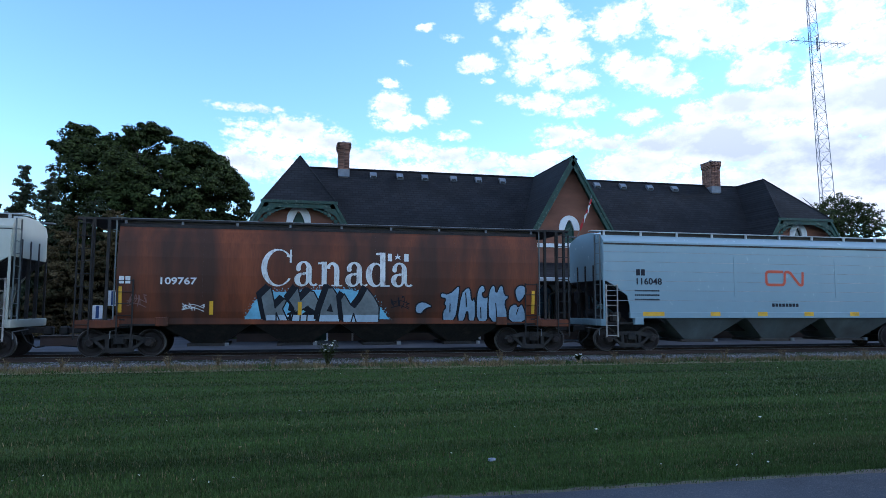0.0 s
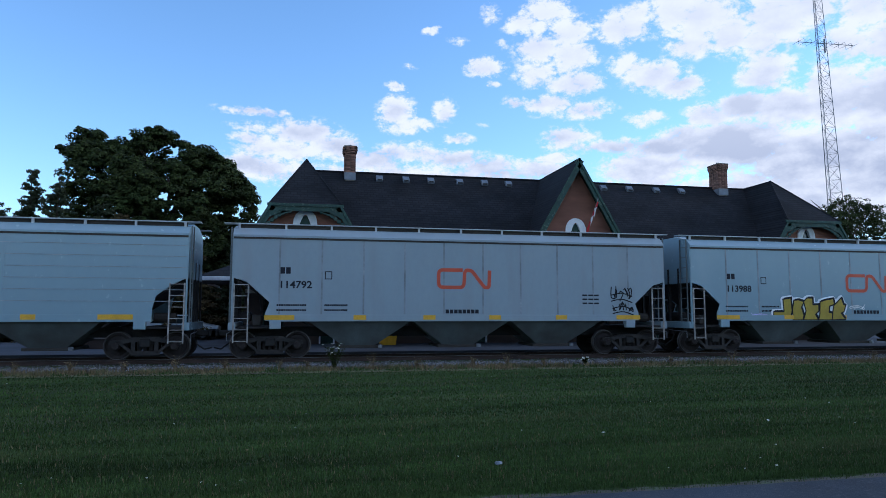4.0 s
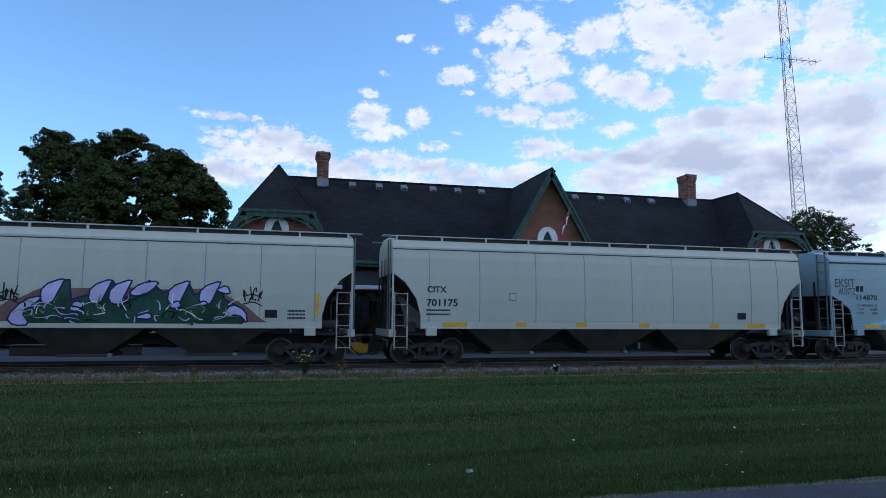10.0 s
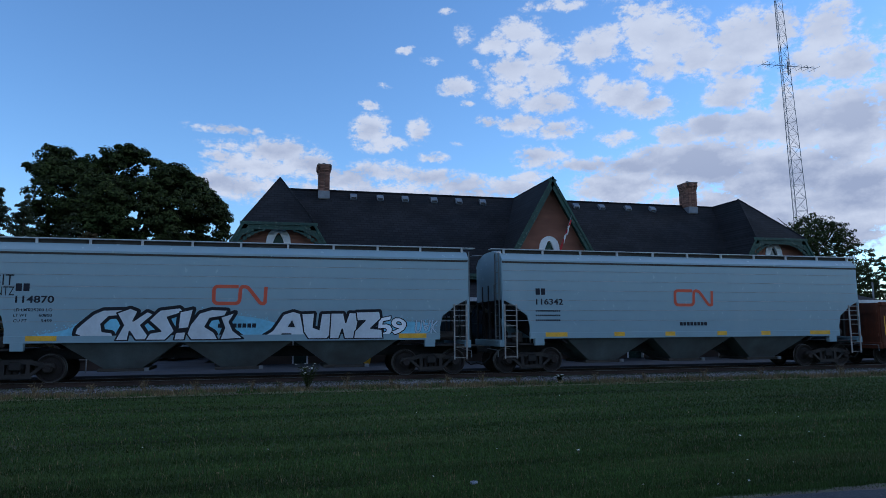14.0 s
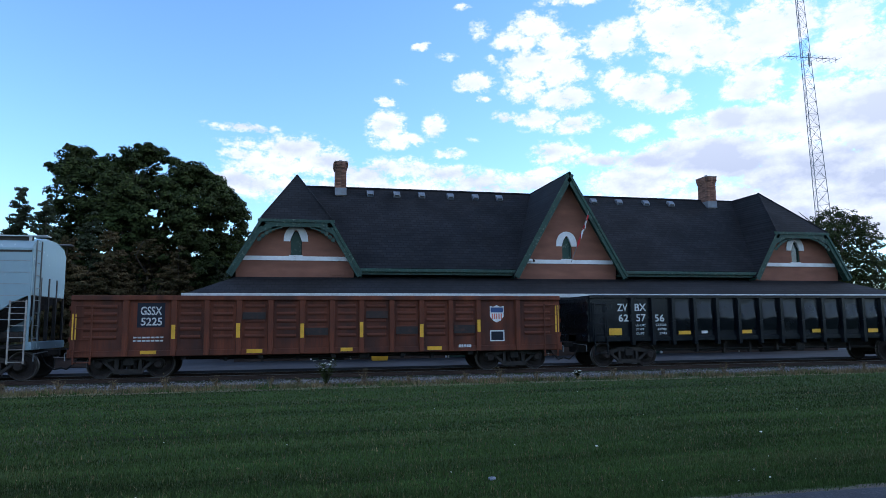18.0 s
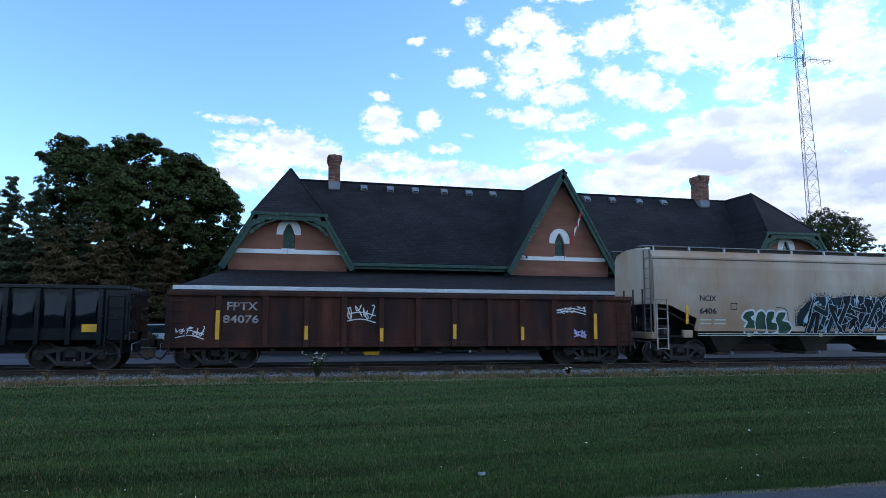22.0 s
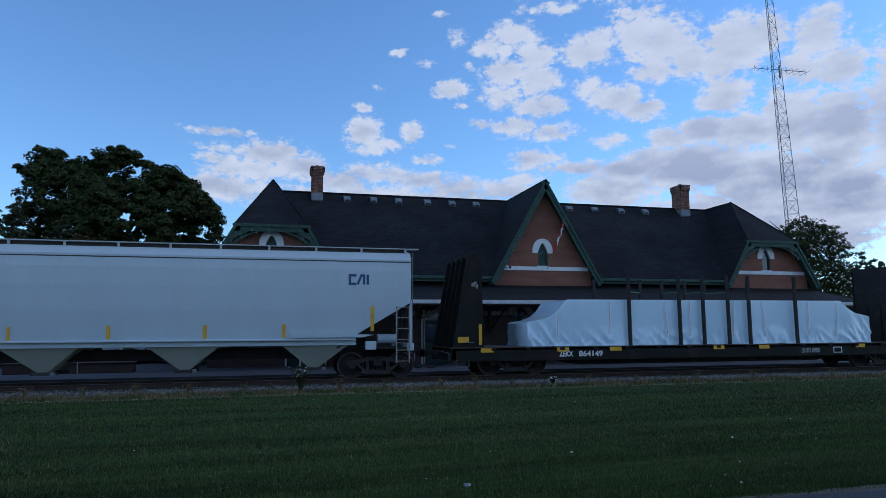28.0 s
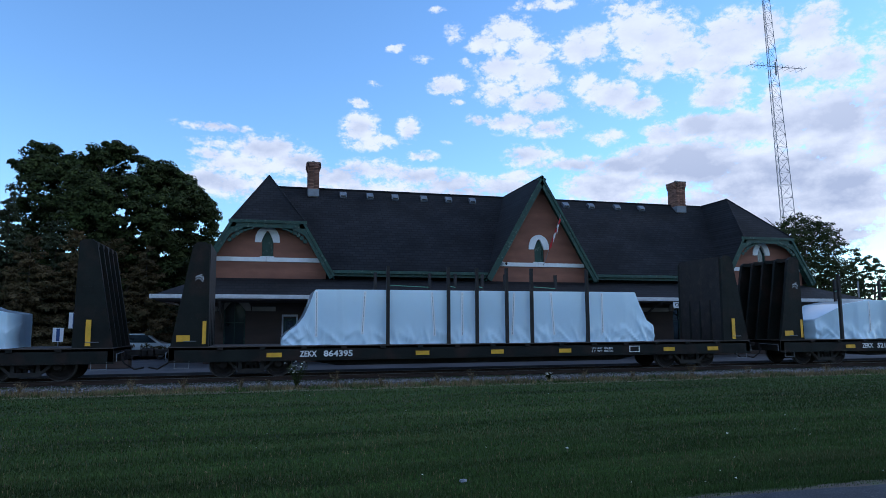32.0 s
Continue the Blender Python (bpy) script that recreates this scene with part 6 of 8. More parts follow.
def serif_word(car, side, z0, xh, cap, places, material):
    """The country name in a bookish serif: rings and stems of changing weight. places: letter, left edge, width."""
    bm = bmesh.new()
    depth = [0.0]

    def fan(outer, inner):
        for k in range(len(outer) - 1):
            depth[0] -= 0.00002
            bm.faces.new([bm.verts.new((p[0], depth[0], p[1])) for p in (outer[k], outer[k + 1], inner[k + 1], inner[k])])

    def ring(cx, cz, rx, rz, ix, iz, a0, a1, shift=0.0):
        ang = [radians(a0 + (a1 - a0) * k / 26) for k in range(27)]
        fan([(cx + rx * math.cos(a), cz + rz * math.sin(a)) for a in ang], [(cx + shift + ix * math.cos(a), cz + iz * math.sin(a)) for a in ang])

    def bar(x0, x1, za, zb, lean=0.0):
        depth[0] -= 0.00002
        bm.faces.new([bm.verts.new((p[0], depth[0], p[1])) for p in ((x0, za), (x1, za), (x1 + lean, zb), (x0 + lean, zb))])
    for ch, x, w in places:
        if ch == "C":
            ring(x + 0.52 * w, z0 + cap / 2, 0.52 * w, cap * 0.52, 0.385 * w, cap * 0.475, 36, 324, 0.045 * w)
            bar(x + 0.90 * w, x + 0.96 * w, z0 + 0.64 * cap, z0 + 1.0 * cap)
            bar(x + 0.80 * w, x + 0.96 * w, z0 + 0.80 * cap, z0 + 0.86 * cap, 0.02)
        elif ch == "a":
            bar(x + 0.50 * w, x + 0.74 * w, z0 + 0.14 * xh, z0 + 0.74 * xh)
            ring(x + 0.40 * w, z0 + 0.70 * xh, 0.34 * w, 0.32 * xh, 0.13 * w, 0.24 * xh, 0, 180, -0.01 * w)
            ring(x + 0.17 * w, z0 + 0.70 * xh, 0.11 * w, 0.10 * xh, 0.001, 0.001, 0, 360)
            ring(x + 0.32 * w, z0 + 0.26 * xh, 0.32 * w, 0.28 * xh, 0.13 * w, 0.20 * xh, 60, 360, 0.05 * w)
            bar(x + 0.34 * w, x + 0.52 * w, z0 + 0.48 * xh, z0 + 0.56 * xh, 0.04 * w)
            ring(x + 0.84 * w, z0 + 0.16 * xh, 0.20 * w, 0.17 * xh, 0.09 * w, 0.09 * xh, 180, 330)
        elif ch == "n":
            for a in (0.14, 0.64):
                bar(x + a * w, x + (a + 0.20) * w, z0 + 0.04 * xh, z0 + (0.92 if a < 0.5 else 0.66) * xh)
                bar(x + (a - 0.11) * w, x + (a + 0.32) * w, z0, z0 + 0.055 * xh)
            bar(x + 0.0 * w, x + 0.16 * w, z0 + 0.90 * xh, z0 + 0.97 * xh)
            bar(x + 0.12 * w, x + 0.34 * w, z0 + 0.90 * xh, z0 + 1.0 * xh)
            ring(x + 0.57 * w, z0 + 0.64 * xh, 0.27 * w, 0.35 * xh, 0.09 * w, 0.24 * xh, 0, 165, -0.02 * w)
        elif ch == "d":
            ring(x + 0.38 * w, z0 + 0.49 * xh, 0.38 * w, 0.51 * xh, 0.20 * w, 0.43 * xh, 20, 340, 0.07 * w)
            bar(x + 0.58 * w, x + 0.80 * w, z0 + 0.1 * xh, z0 + 0.94 * cap)
            bar(x + 0.42 * w, x + 0.60 * w, z0 + 0.90 * cap, z0 + 0.96 * cap)
            bar(x + 0.56 * w, x + 0.80 * w, z0 + 0.90 * cap, z0 + 0.97 * cap)
            bar(x + 0.60 * w, x + 0.98 * w, z0, z0 + 0.06 * xh)
            bar(x + 0.62 * w, x + 0.80 * w, z0 + 0.03 * xh, z0 + 0.12 * xh)
    return decal(car, "lettering", bm, M[material], side, 0.010, "large white country name")


def taper(bm, pts, w0, w1, grow=0.0):
    """A brush stroke that narrows from w0 to w1."""
    pts = [Vector(p) for p in pts]
    n = len(pts)
    lo, hi = [], []
    for k, p in enumerate(pts):
        t = (pts[min(k + 1, n - 1)] - pts[max(k - 1, 0)]).normalized()
        nrm = Vector((-t.y, t.x)) * ((w0 + (w1 - w0) * k / (n - 1)) / 2 + grow)
        lo.append(p - nrm), hi.append(p + nrm)
    if grow:
        t = (pts[-1] - pts[-2]).normalized() * grow * 1.6
        lo[-1] += t
        hi[-1] += t
    va, vb = [bm.verts.new((p.x, 0, p.y)) for p in lo], [bm.verts.new((p.x, 0, p.y)) for p in hi]
    for k in range(n - 1):
        bm.faces.new((va[k], va[k + 1], vb[k + 1], vb[k]))


def wild_piece(car, side, x0, x1, z0, z1, back, edge, colours, seed, letters=7, lift=0.010):
    """A dense wild-style piece: hooked, pointed strokes over a jagged dark shape."""
    r = random.Random(seed)
    h = z1 - z0
    w = (x1 - x0) / letters
    bm = bmesh.new()
    top = []
    for k in range(letters * 4 + 1):
        u = k / (letters * 4)
        peak = 0.95 if k % 4 == 1 else 0.66 + 0.12 * r.random()
        fade = min(1, 0.35 + 2.6 * min(u, 1 - u))
        top.append((x0 + (x1 - x0) * u, z0 + h * peak * fade))
    low = [(x, z0) for x, z in top]
    for (a, b), (c, d) in zip(zip(low, low[1:]), zip(top, top[1:])):
        bm.faces.new([bm.verts.new((p[0], 0, p[1])) for p in (a, b, d, c)])
    decal(car, "graffiti_ground", bm, M[back], side, lift, "dark sprayed ground of a piece")
    outer = bmesh.new()
    fills = [bmesh.new() for c in colours]
    for k in range(letters):
        bx = x0 + w * k
        for j in range(9):
            a = Vector((bx + w * r.uniform(0.0, 0.5), z0 + h * r.uniform(0.05, 0.35)))
            if j < 3:
                b = Vector((bx + w * r.uniform(0.3, 1.0), z0 + h * r.uniform(0.8, 1.0)))
            else:
                b = Vector((bx + w * r.uniform(0.3, 1.15), z0 + h * r.uniform(0.15, 0.75)))
            m = (a + b) / 2 + Vector((r.uniform(-0.4, 0.4) * w, r.uniform(-0.15, 0.3) * h))
            pts = [a * (1 - t) ** 2 + m * 2 * t * (1 - t) + b * t * t for t in [q / 6 for q in range(7)]]
            pts = [(p.x, min(z1, max(z0 + 0.03, p.y))) for p in pts]
            w0, w1 = (0.2, 0.03) if j < 3 else (0.12, 0.04)
            s = min(w, h) / 0.9
            taper(outer, pts, w0 * s, w1 * s, 0.03 * s)
            taper(fills[j % len(colours)], pts, w0 * s, w1 * s)
    decal(car, "graffiti_outline", outer, M[edge], side, lift + 0.004, "spray-painted outline")
    for j, (c, f) in enumerate(zip(colours, fills)):
        decal(car, "graffiti_fill", f, M[c], side, lift + 0.008 + 0.003 * j, "spray-painted strokes without meaning")


def scribble(car, side, x0, x1, z0, z1, material, seed, n=5, width=0.03):
    r = random.Random(seed)
    bm = bmesh.new()
    w = (x1 - x0) / n
    for k in range(n):
        pts = []
        for j in range(6):
            pts.append((x0 + w * (k - 0.15 + 1.3 * r.random()), z0 + (z1 - z0) * (0.1 + 0.8 * r.random())))
        ribbon(bm, curve_pts(pts, 3), width)
    for k in range(2):
        z = z0 + (z1 - z0) * (0.15 + 0.3 * k)
        ribbon(bm, curve_pts([(x0, z), ((x0 + x1) / 2, z + 0.1), (x1, z - 0.05)], 3), width)
    decal(car, "tag", bm, M[material], side, 0.012, "thin spray-painted scribble")


def panel_mesh(pts, side, thick=0.05, lift=0.0):
    bm = bmesh.new()
    bm.faces.new([bm.verts.new((x, 0, z)) for x, z in pts])
    wrap(bm, side, lift)
    bmesh.ops.recalc_face_normals(bm, faces=bm.faces)
    ext = bmesh.ops.extrude_face_region(bm, geom=list(bm.faces))
    for v in ext["geom"]:
        if isinstance(v, bmesh.types.BMVert):
            v.co.y += thick
    return bm


def mirror_y(bm):
    for v in bm.verts:
        v.co.y = -v.co.y
    return bm


def ladder(car, x0, x1, y, z0, z1, rungs, material, name="ladder"):
    bm = bmesh.new()
    for x in (x0, x1):
        box(bm, x - 0.022, x + 0.022, y - 0.02, y + 0.02, z0, z1)
    lad = part(name, bm, material, car)
    for k in range(rungs):
        z = z0 + 0.06 + (z1 - z0 - 0.1) * k / (rungs - 1)
        part("rung", rod(bmesh.new(), (x0, y - 0.01, z), (x1, y - 0.01, z), 0.014, 5), material, lad)


def new_car(name, label, category, centre, group="wagons of the freight train"):
    car = thing(name, label, category, group, at=(centre - 5.08, TRACK_Y, 0))
    CARS.append((car, centre))
    return car


def hopper(label, centre, length, tc, reach, paint, side=FLAT, seams=(), ribs=(), cut=((0, 2.72), (0.45, 2.50), (0.95, 2.12), (1.05, 1.7), (1.05, 1.3)), bays=3,
           bay_paint=None, rib_proud=0.03, rib_w=0.06, stanchion="white", sill_z=1.30, gate="under", rail_posts=11, end_dark="frame", tapered_bays=False, roof_paint=None, pitch=None, tank_paint="under"):
    car = new_car("covered_hopper", label, "hopper wagon", centre)
    P, E = M[paint], length / 2
    top = side.h[-2]
    # bay colour is the dirty paint darkened further for the underside's shade
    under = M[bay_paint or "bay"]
    left = [(-E + dx, z) for dx, z in cut]
    right = [(E - dx, z) for dx, z in cut]
    outline = [(-E, top)] + left + right[::-1] + [(E, top)]
    body = part("side_sheet", panel_mesh(outline, side), P, car)
    part("side_sheet", mirror_y(panel_mesh(outline, side)), P, car)
    # leaning top chord and roof
    yt, zt = -side.y(top), top
    ye, ze = side.o[-1], side.h[-1]
    roof = bmesh.new()
    prism(roof, [(-yt - 0.03, zt - 0.04), (-yt - 0.03, zt + 0.03), (-ye, ze), (-0.55, ze + 0.17), (0.55, ze + 0.17), (ye, ze), (yt + 0.03, zt + 0.03), (yt + 0.03, zt - 0.04)], -E - 0.02, E + 0.02, "x")
    rf = part("roof", roof, M[roof_paint or paint], car)
    for k in range(4):
        part("hatch", one_box(-E + 0.6 + k * (2 * E - 1.2) / 4 + 0.1, -E + 0.6 + (k + 1) * (2 * E - 1.2) / 4 - 0.1, -0.35, 0.35, ze + 0.17, ze + 0.29, bevel=0.03), P, rf)
    walk_ = part("running_board", one_box(-E - 0.35, E + 0.35, -ye - 0.02, -ye + 0.34, ze + 0.15, ze + 0.18), M["galv" if paint in ("rust_red", "tan") else "walkway"], rf, "grating roof walkway")
    # dark strip behind the brackets, stands for the shade below the walkway
    part("hatch_coaming", one_box(-E + 0.1, E - 0.1, -ye + 0.1, -ye + 0.16, ze - 0.02, ze + 0.15), M["under"], rf, "dark strip for the shaded hatch sides behind the walkway")
    part("running_board", one_box(-E - 0.35, E + 0.35, ye - 0.34, ye + 0.02, ze + 0.15, ze + 0.175), M["galv"], rf)
    post = prism(bmesh.new(), [(-0.035, ze - 0.03), (0.035, ze - 0.03), (0.035, ze + 0.15), (-0.035, ze + 0.15)], -ye - 0.015, -ye + 0.06)
    post = finish("walk_bracket", post, M["galv"] if paint == "rust_red" else M["walkway"])
    for k in range(rail_posts):
        x = -E + 0.15 + (2 * E - 0.3) * k / (rail_posts - 1)
        part("walk_bracket", post, None, walk_, at=(x, 0, 0))
    # the eave's shadow line, laid on as a dark strip
    part("eave_seam", one_box(-E, E, -yt - 0.012, -yt + 0.02, zt - 0.105, zt - 0.04), M["under"], body, "dark strip drawn as the shadow line under the eave")
    for z in seams:
        part("seam", one_box(-E + 0.02, E - 0.02, side.y(z) - 0.005, side.y(z) + 0.01, z - 0.011, z + 0.011), M["seam"], body)
    if ribs:
        for x in ribs:
            zlow = sill_z + 0.22
            pts = [(x - rib_w / 2, zlow), (x + rib_w / 2, zlow), (x + rib_w / 2, top - 0.04), (x - rib_w / 2, top - 0.04)]
            part("rib", panel_mesh(pts, side, 0.05, rib_proud), M["seam"] if paint != "rust_red" else P, body)
    sx = E - max(dx for dx, z in cut) + 0.0
    ys = side.y(sill_z + 0.1)
    part("side_sill", one_box(-sx, sx, ys - 0.015, ys + 0.12, sill_z - 0.03, sill_z + 0.20, bevel=0.01), P, car)
    part("side_sill", one_box(-sx, sx, -ys - 0.12, -ys + 0.015, sill_z - 0.03, sill_z + 0.20), P, car)
    part("centre_sill", one_box(-E - 0.1, E + 0.1, -0.33, 0.33, 0.72, 1.08), M["frame"], car)
    # discharge bays
    span = 2 * (tc - 1.25)
    bw = span / bays if not pitch else 2.3
    for k in range(bays):
        c = -span / 2 + bw * (k + 0.5) if not pitch else (k - (bays - 1) / 2) * pitch
        bm = bmesh.new()
        tops = [(c - bw * 0.5, -1.46, sill_z), (c + bw * 0.5, -1.46, sill_z), (c + bw * 0.5, 1.46, sill_z), (c - bw * 0.5, 1.46, sill_z)]
        b2 = 0.16 if not tapered_bays else 0.07
        bots = [(c - bw * b2, -0.85, 0.42), (c + bw * b2, -0.85, 0.42), (c + bw * b2, 0.85, 0.42), (c - bw * b2, 0.85, 0.42)]
        a, b = [bm.verts.new(p) for p in tops], [bm.verts.new(p) for p in bots]
        bm.faces.new(a), bm.faces.new(b[::-1])
        for i in range(4):
            bm.faces.new((a[i], b[i], b[(i + 1) % 4], a[(i + 1) % 4]))
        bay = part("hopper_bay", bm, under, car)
        part("gate", one_box(c - bw * b2 - 0.18, c + bw * b2 + 0.18, -0.92, 0.92, 0.32, 0.42, bevel=0.012), M[gate], bay, "sliding discharge gate")
        part("gate_crank", rod(box(bmesh.new(), c + bw * b2 + 0.1, c + bw * b2 + 0.24, -1.0, -0.9, 0.32, 0.44), (c + bw * b2 + 0.17, -1.02, 0.38), (c + bw * b2 + 0.17, -0.8, 0.38), 0.05, 8), M["galv"], bay)
    zc = cut[0][1]
    for s in (-1, 1):
        endw = part("end_wall", one_box(s * E - 0.03, s * E + 0.03, -yt + 0.02, yt - 0.02, zc, zt + 0.02), P, car)
        for yy in (-0.75, 0.0, 0.75):
            part("end_post", one_box(s * E - 0.05, s * E + 0.05, yy - 0.05, yy + 0.05, 1.0, zc + 0.6), M["frame"], endw)
        part("slope_sheet", slab(bmesh.new(), [(s * (E - 0.02), -1.5, zc + 0.02), (s * (E - 0.02), 1.5, zc + 0.02), (s * (E - 2.6), 1.45, 1.12), (s * (E - 2.6), -1.45, 1.12)], 0.05), M[end_dark], car)
        sill = part("end_sill", one_box(s * E - 0.12, s * E + 0.12, -1.58, 1.58, 0.98, 1.24, bevel=0.02), P, car)
        part("end_platform", one_box(min(s * E, s * (E - 1.5)), max(s * E, s * (E - 1.5)), -1.5, 1.5, 1.04, 1.10), M["frame"], sill)
        part("corner_post", one_box(s * E - 0.03, s * E + 0.03, -1.61, -1.54, 1.1, zc + 0.1), P, car)
        part("corner_post", one_box(s * E - 0.03, s * E + 0.03, 1.54, 1.61, 1.1, zc + 0.1), M["frame"], car)
        part("jacking_pad", one_box(s * (E - 1.42) - 0.19, s * (E - 1.42) + 0.19, -1.62, -1.42, 1.02, 1.32, bevel=0.02), P, car)
        xa, xb = sorted((s * (E - 0.06), s * (E - 0.52)))
        ladder(car, xa, xb, -1.63, 0.56, 2.55, 6, M["frame" if paint == "rust_red" else "worn"])
        ya = s * (E + 0.09)
        bm = bmesh.new()
        for yy in (-1.45, -1.0):
            box(bm, ya - 0.02, ya + 0.02, yy - 0.02, yy + 0.02, 1.2, zt + 0.3)
        el = part("end_ladder", bm, M["bay"], car)
        for k in range(8):
            part("rung", rod(bmesh.new(), (ya, -1.45, 1.35 + 0.4 * k), (ya, -1.0, 1.35 + 0.4 * k), 0.014, 5), M["bay"], el)
        if s < 0:
            bk = part("brake_wheel", lathe(bmesh.new(), [(0.24, -0.02), (0.27, 0.0), (0.24, 0.02), (0.21, 0.0)], 16, "x", (-E - 0.2, 0.5, 2.1)), M["frame"], car)
            part("air_reservoir", rod(bmesh.new(), (-E + 0.35, -0.6, 1.42), (-E + 0.35, 0.7, 1.42), 0.2, 12), M["frame"], car)
            part("brake_valve", one_box(-E + 0.62, -E + 0.95, -1.1, -0.7, 1.12, 1.5, bevel=0.04), M["under"], car)
        else:
            part("air_reservoir", rod(bmesh.new(), (E - 1.1, -0.9, 1.4), (E - 0.4, -0.9, 1.4), 0.17, 12), M[tank_paint], car)
        coupler(car, s, E + 0.1, max(0.35, reach - 0.1))
        bogie(car, s * tc)
    return car


def sill_marks(car, side, xs, z0, z1, wide=()):
    marks(car, side, [(x - 0.22, x + 0.22, z0, z1) for x in xs] + [(a, b, z0, z1) for a, b in wide])


def data_block(car, side, x0, zs, w=1.0):
    bars(car, side, x0, x0 + w, zs, 0.06, "letter_black", 13)


PANEL_SEAMS = (3.80, 3.43, 3.06, 2.69, 2.32, 1.94)
RIB_X = (-6.42, -5.0, -3.56, -2.11, -0.69, 0.76, 2.19, 3.62, 5.04, 6.46)


def train():
    # pale hopper that leaves the view first
    c = hopper("weathered pale grey covered hopper wagon", -11.9, 16.3, 6.8, 0.75, "pale", SOFT, ribs=(-6, -4, -2, 0, 2, 4, 6), rib_proud=0.012, rib_w=0.04, cut=((0, 3.25), (0.45, 2.95), (0.9, 2.3), (1.05, 1.4), (1.05, 1.3)))

    # 1: brown cylindrical hopper with the white country name
    c = hopper("rusty brown rounded grain hopper with large white lettering and graffiti", 6.63, 14.47, 7.18, 1.9, "rust_red", ROUND, ribs=(-4.6, -1.7, 1.2, 4.1), rib_proud=0.006, rib_w=0.05,
               cut=((0, 1.25), (0.0, 1.12)), bays=4, bay_paint="frame", sill_z=1.10, gate="frame", rail_posts=9, roof_paint="frame")
    part("walkway_rail", one_box(-8.2, 8.2, -1.32, -1.24, 4.52, 4.58), M["frame"], c, "dark roof walkway edge")
    for s in (-1, 1):
        fr = part("end_frame", one_box(s * 7.85 - 0.65, s * 7.85 + 0.65, -1.55, 1.55, 0.96, 1.22, bevel=0.02), M["rust_red"], c, "open end platform")
        for x in (s * 7.55, s * 8.0, s * 8.3):
            part("stanchion", one_box(x - 0.045, x + 0.045, -1.5, -1.42, 1.2, 4.5), M["frame"], fr)
        part("walkway_end", one_box(min(s * 7.2, s * 8.5), max(s * 7.2, s * 8.5), -1.5, 1.5, 4.50, 4.57), M["frame"], fr)
        part("head", lathe(bmesh.new(), [(1.25, s * 7.2), (1.1, s * 7.34), (0.5, s * 7.42)], 20, "x", (0, 0, 2.75)), M["rust_red"], c, "rounded tank end")
        ladder(c, s * 8.02, s * 8.45, -1.56, 0.6, 4.4, 10, M["frame"])
    bars(c, ROUND, -7.15, -6.77, (2.41,), 0.24, "letter_white", 2)
    write(c, ROUND, "109767", -5.89, -4.76, 2.39, 2.63, "letter_white")
    serif_word(c, ROUND, 2.38, 0.84, 1.24, (("C", -2.70, 1.04), ("a", -1.60, 0.78), ("n", -0.80, 0.86), ("a", 0.13, 0.78), ("d", 0.84, 0.86), ("a", 1.73, 0.76)), "letter_peeling")
    decal(c, "flag_bar", rect(bmesh.new(), 1.62, 1.76, 3.28, 3.55), M["letter_white"], ROUND, 0.01)
    decal(c, "flag_bar", rect(bmesh.new(), 2.2, 2.36, 3.28, 3.55), M["letter_white"], ROUND, 0.01)
    bm = bmesh.new()
    for a in (90, 30, 150, -30, 210):
        q = radians(a)
        rr = 0.16 if a == 90 else 0.13
        bm.faces.new([bm.verts.new((1.97 + math.cos(q + d) * e, 0, 3.41 + math.sin(q + d) * e)) for d, e in ((0.5, 0.05), (0.0, rr), (-0.5, 0.05), (3.14, 0.02))])
    decal(c, "leaf_mark", bm, M["letter_white"], ROUND, 0.01, "small white leaf")
    marks(c, ROUND, [(-7.17, -7.05, 1.47, 2.31), (-4.34, -4.22, 1.4, 1.85), (-1.46, -1.33, 1.38, 1.83), (1.01, 1.11, 1.39, 1.84), (6.96, 7.08, 1.43, 2.28)])
    ux, uz = 0.2075, 0.1245
    spray_cloud(c, ROUND, [(-2.82 + ux * a, 1.12 + uz * b) for a, b in ((-2.5, 0), (-1.2, 3), (-0.2, 6.2), (1.2, 8.7), (4.1, 8.3), (8, 9), (11, 9.2), (15, 9.4), (17.4, 8), (18.8, 7.4), (20, 4.8), (21.2, 2.2), (22.2, 0))], "sp_sky", 3, reach=0.06)
    # the pale foot of these letters imitates light caught by the upturned sill
    spray_piece(c, ROUND, -2.82, 1.12, ux, uz, [
        [(0.6, 7.1), (2.2, 9.8), (2.7, 6.2), (2.9, 4.1), (4.3, 6.6), (4.8, 6.2), (4.1, 3.8), (5.2, 0), (3.8, 0), (3.1, 2.8), (3.1, 0), (1.5, 0), (1.0, 3.8)],
        [(5.0, 6.2), (6.5, 9.8), (7.0, 6.2), (8.4, 8.8), (9.1, 8.6), (10.0, 5.8), (9.5, 0), (8.0, 0), (8.2, 4.6), (7.0, 3.2), (6.9, 0), (5.5, 0), (5.9, 4.0)],
        [(10.2, 3.5), (11.4, 9.6), (12.2, 9.7), (13.6, 6.0), (13.4, 0), (9.9, 0)],
        [(13.5, 6.4), (14.1, 8.0), (15.2, 5.0), (15.9, 4.2), (16.9, 6.5), (17.9, 9.7), (19.2, 7.0), (20, 4.5), (20, 0), (16.2, 0), (15.7, 2.6), (15.3, 0), (14.0, 0)]],
        "sp_grey", "sp_black", 0.045, shadow=(-0.16, 0.13), holes=[[(11.2, 3.2), (11.9, 5.4), (12.3, 3.0)]], low=("sp_ice", 0.27))
    ux = 0.167
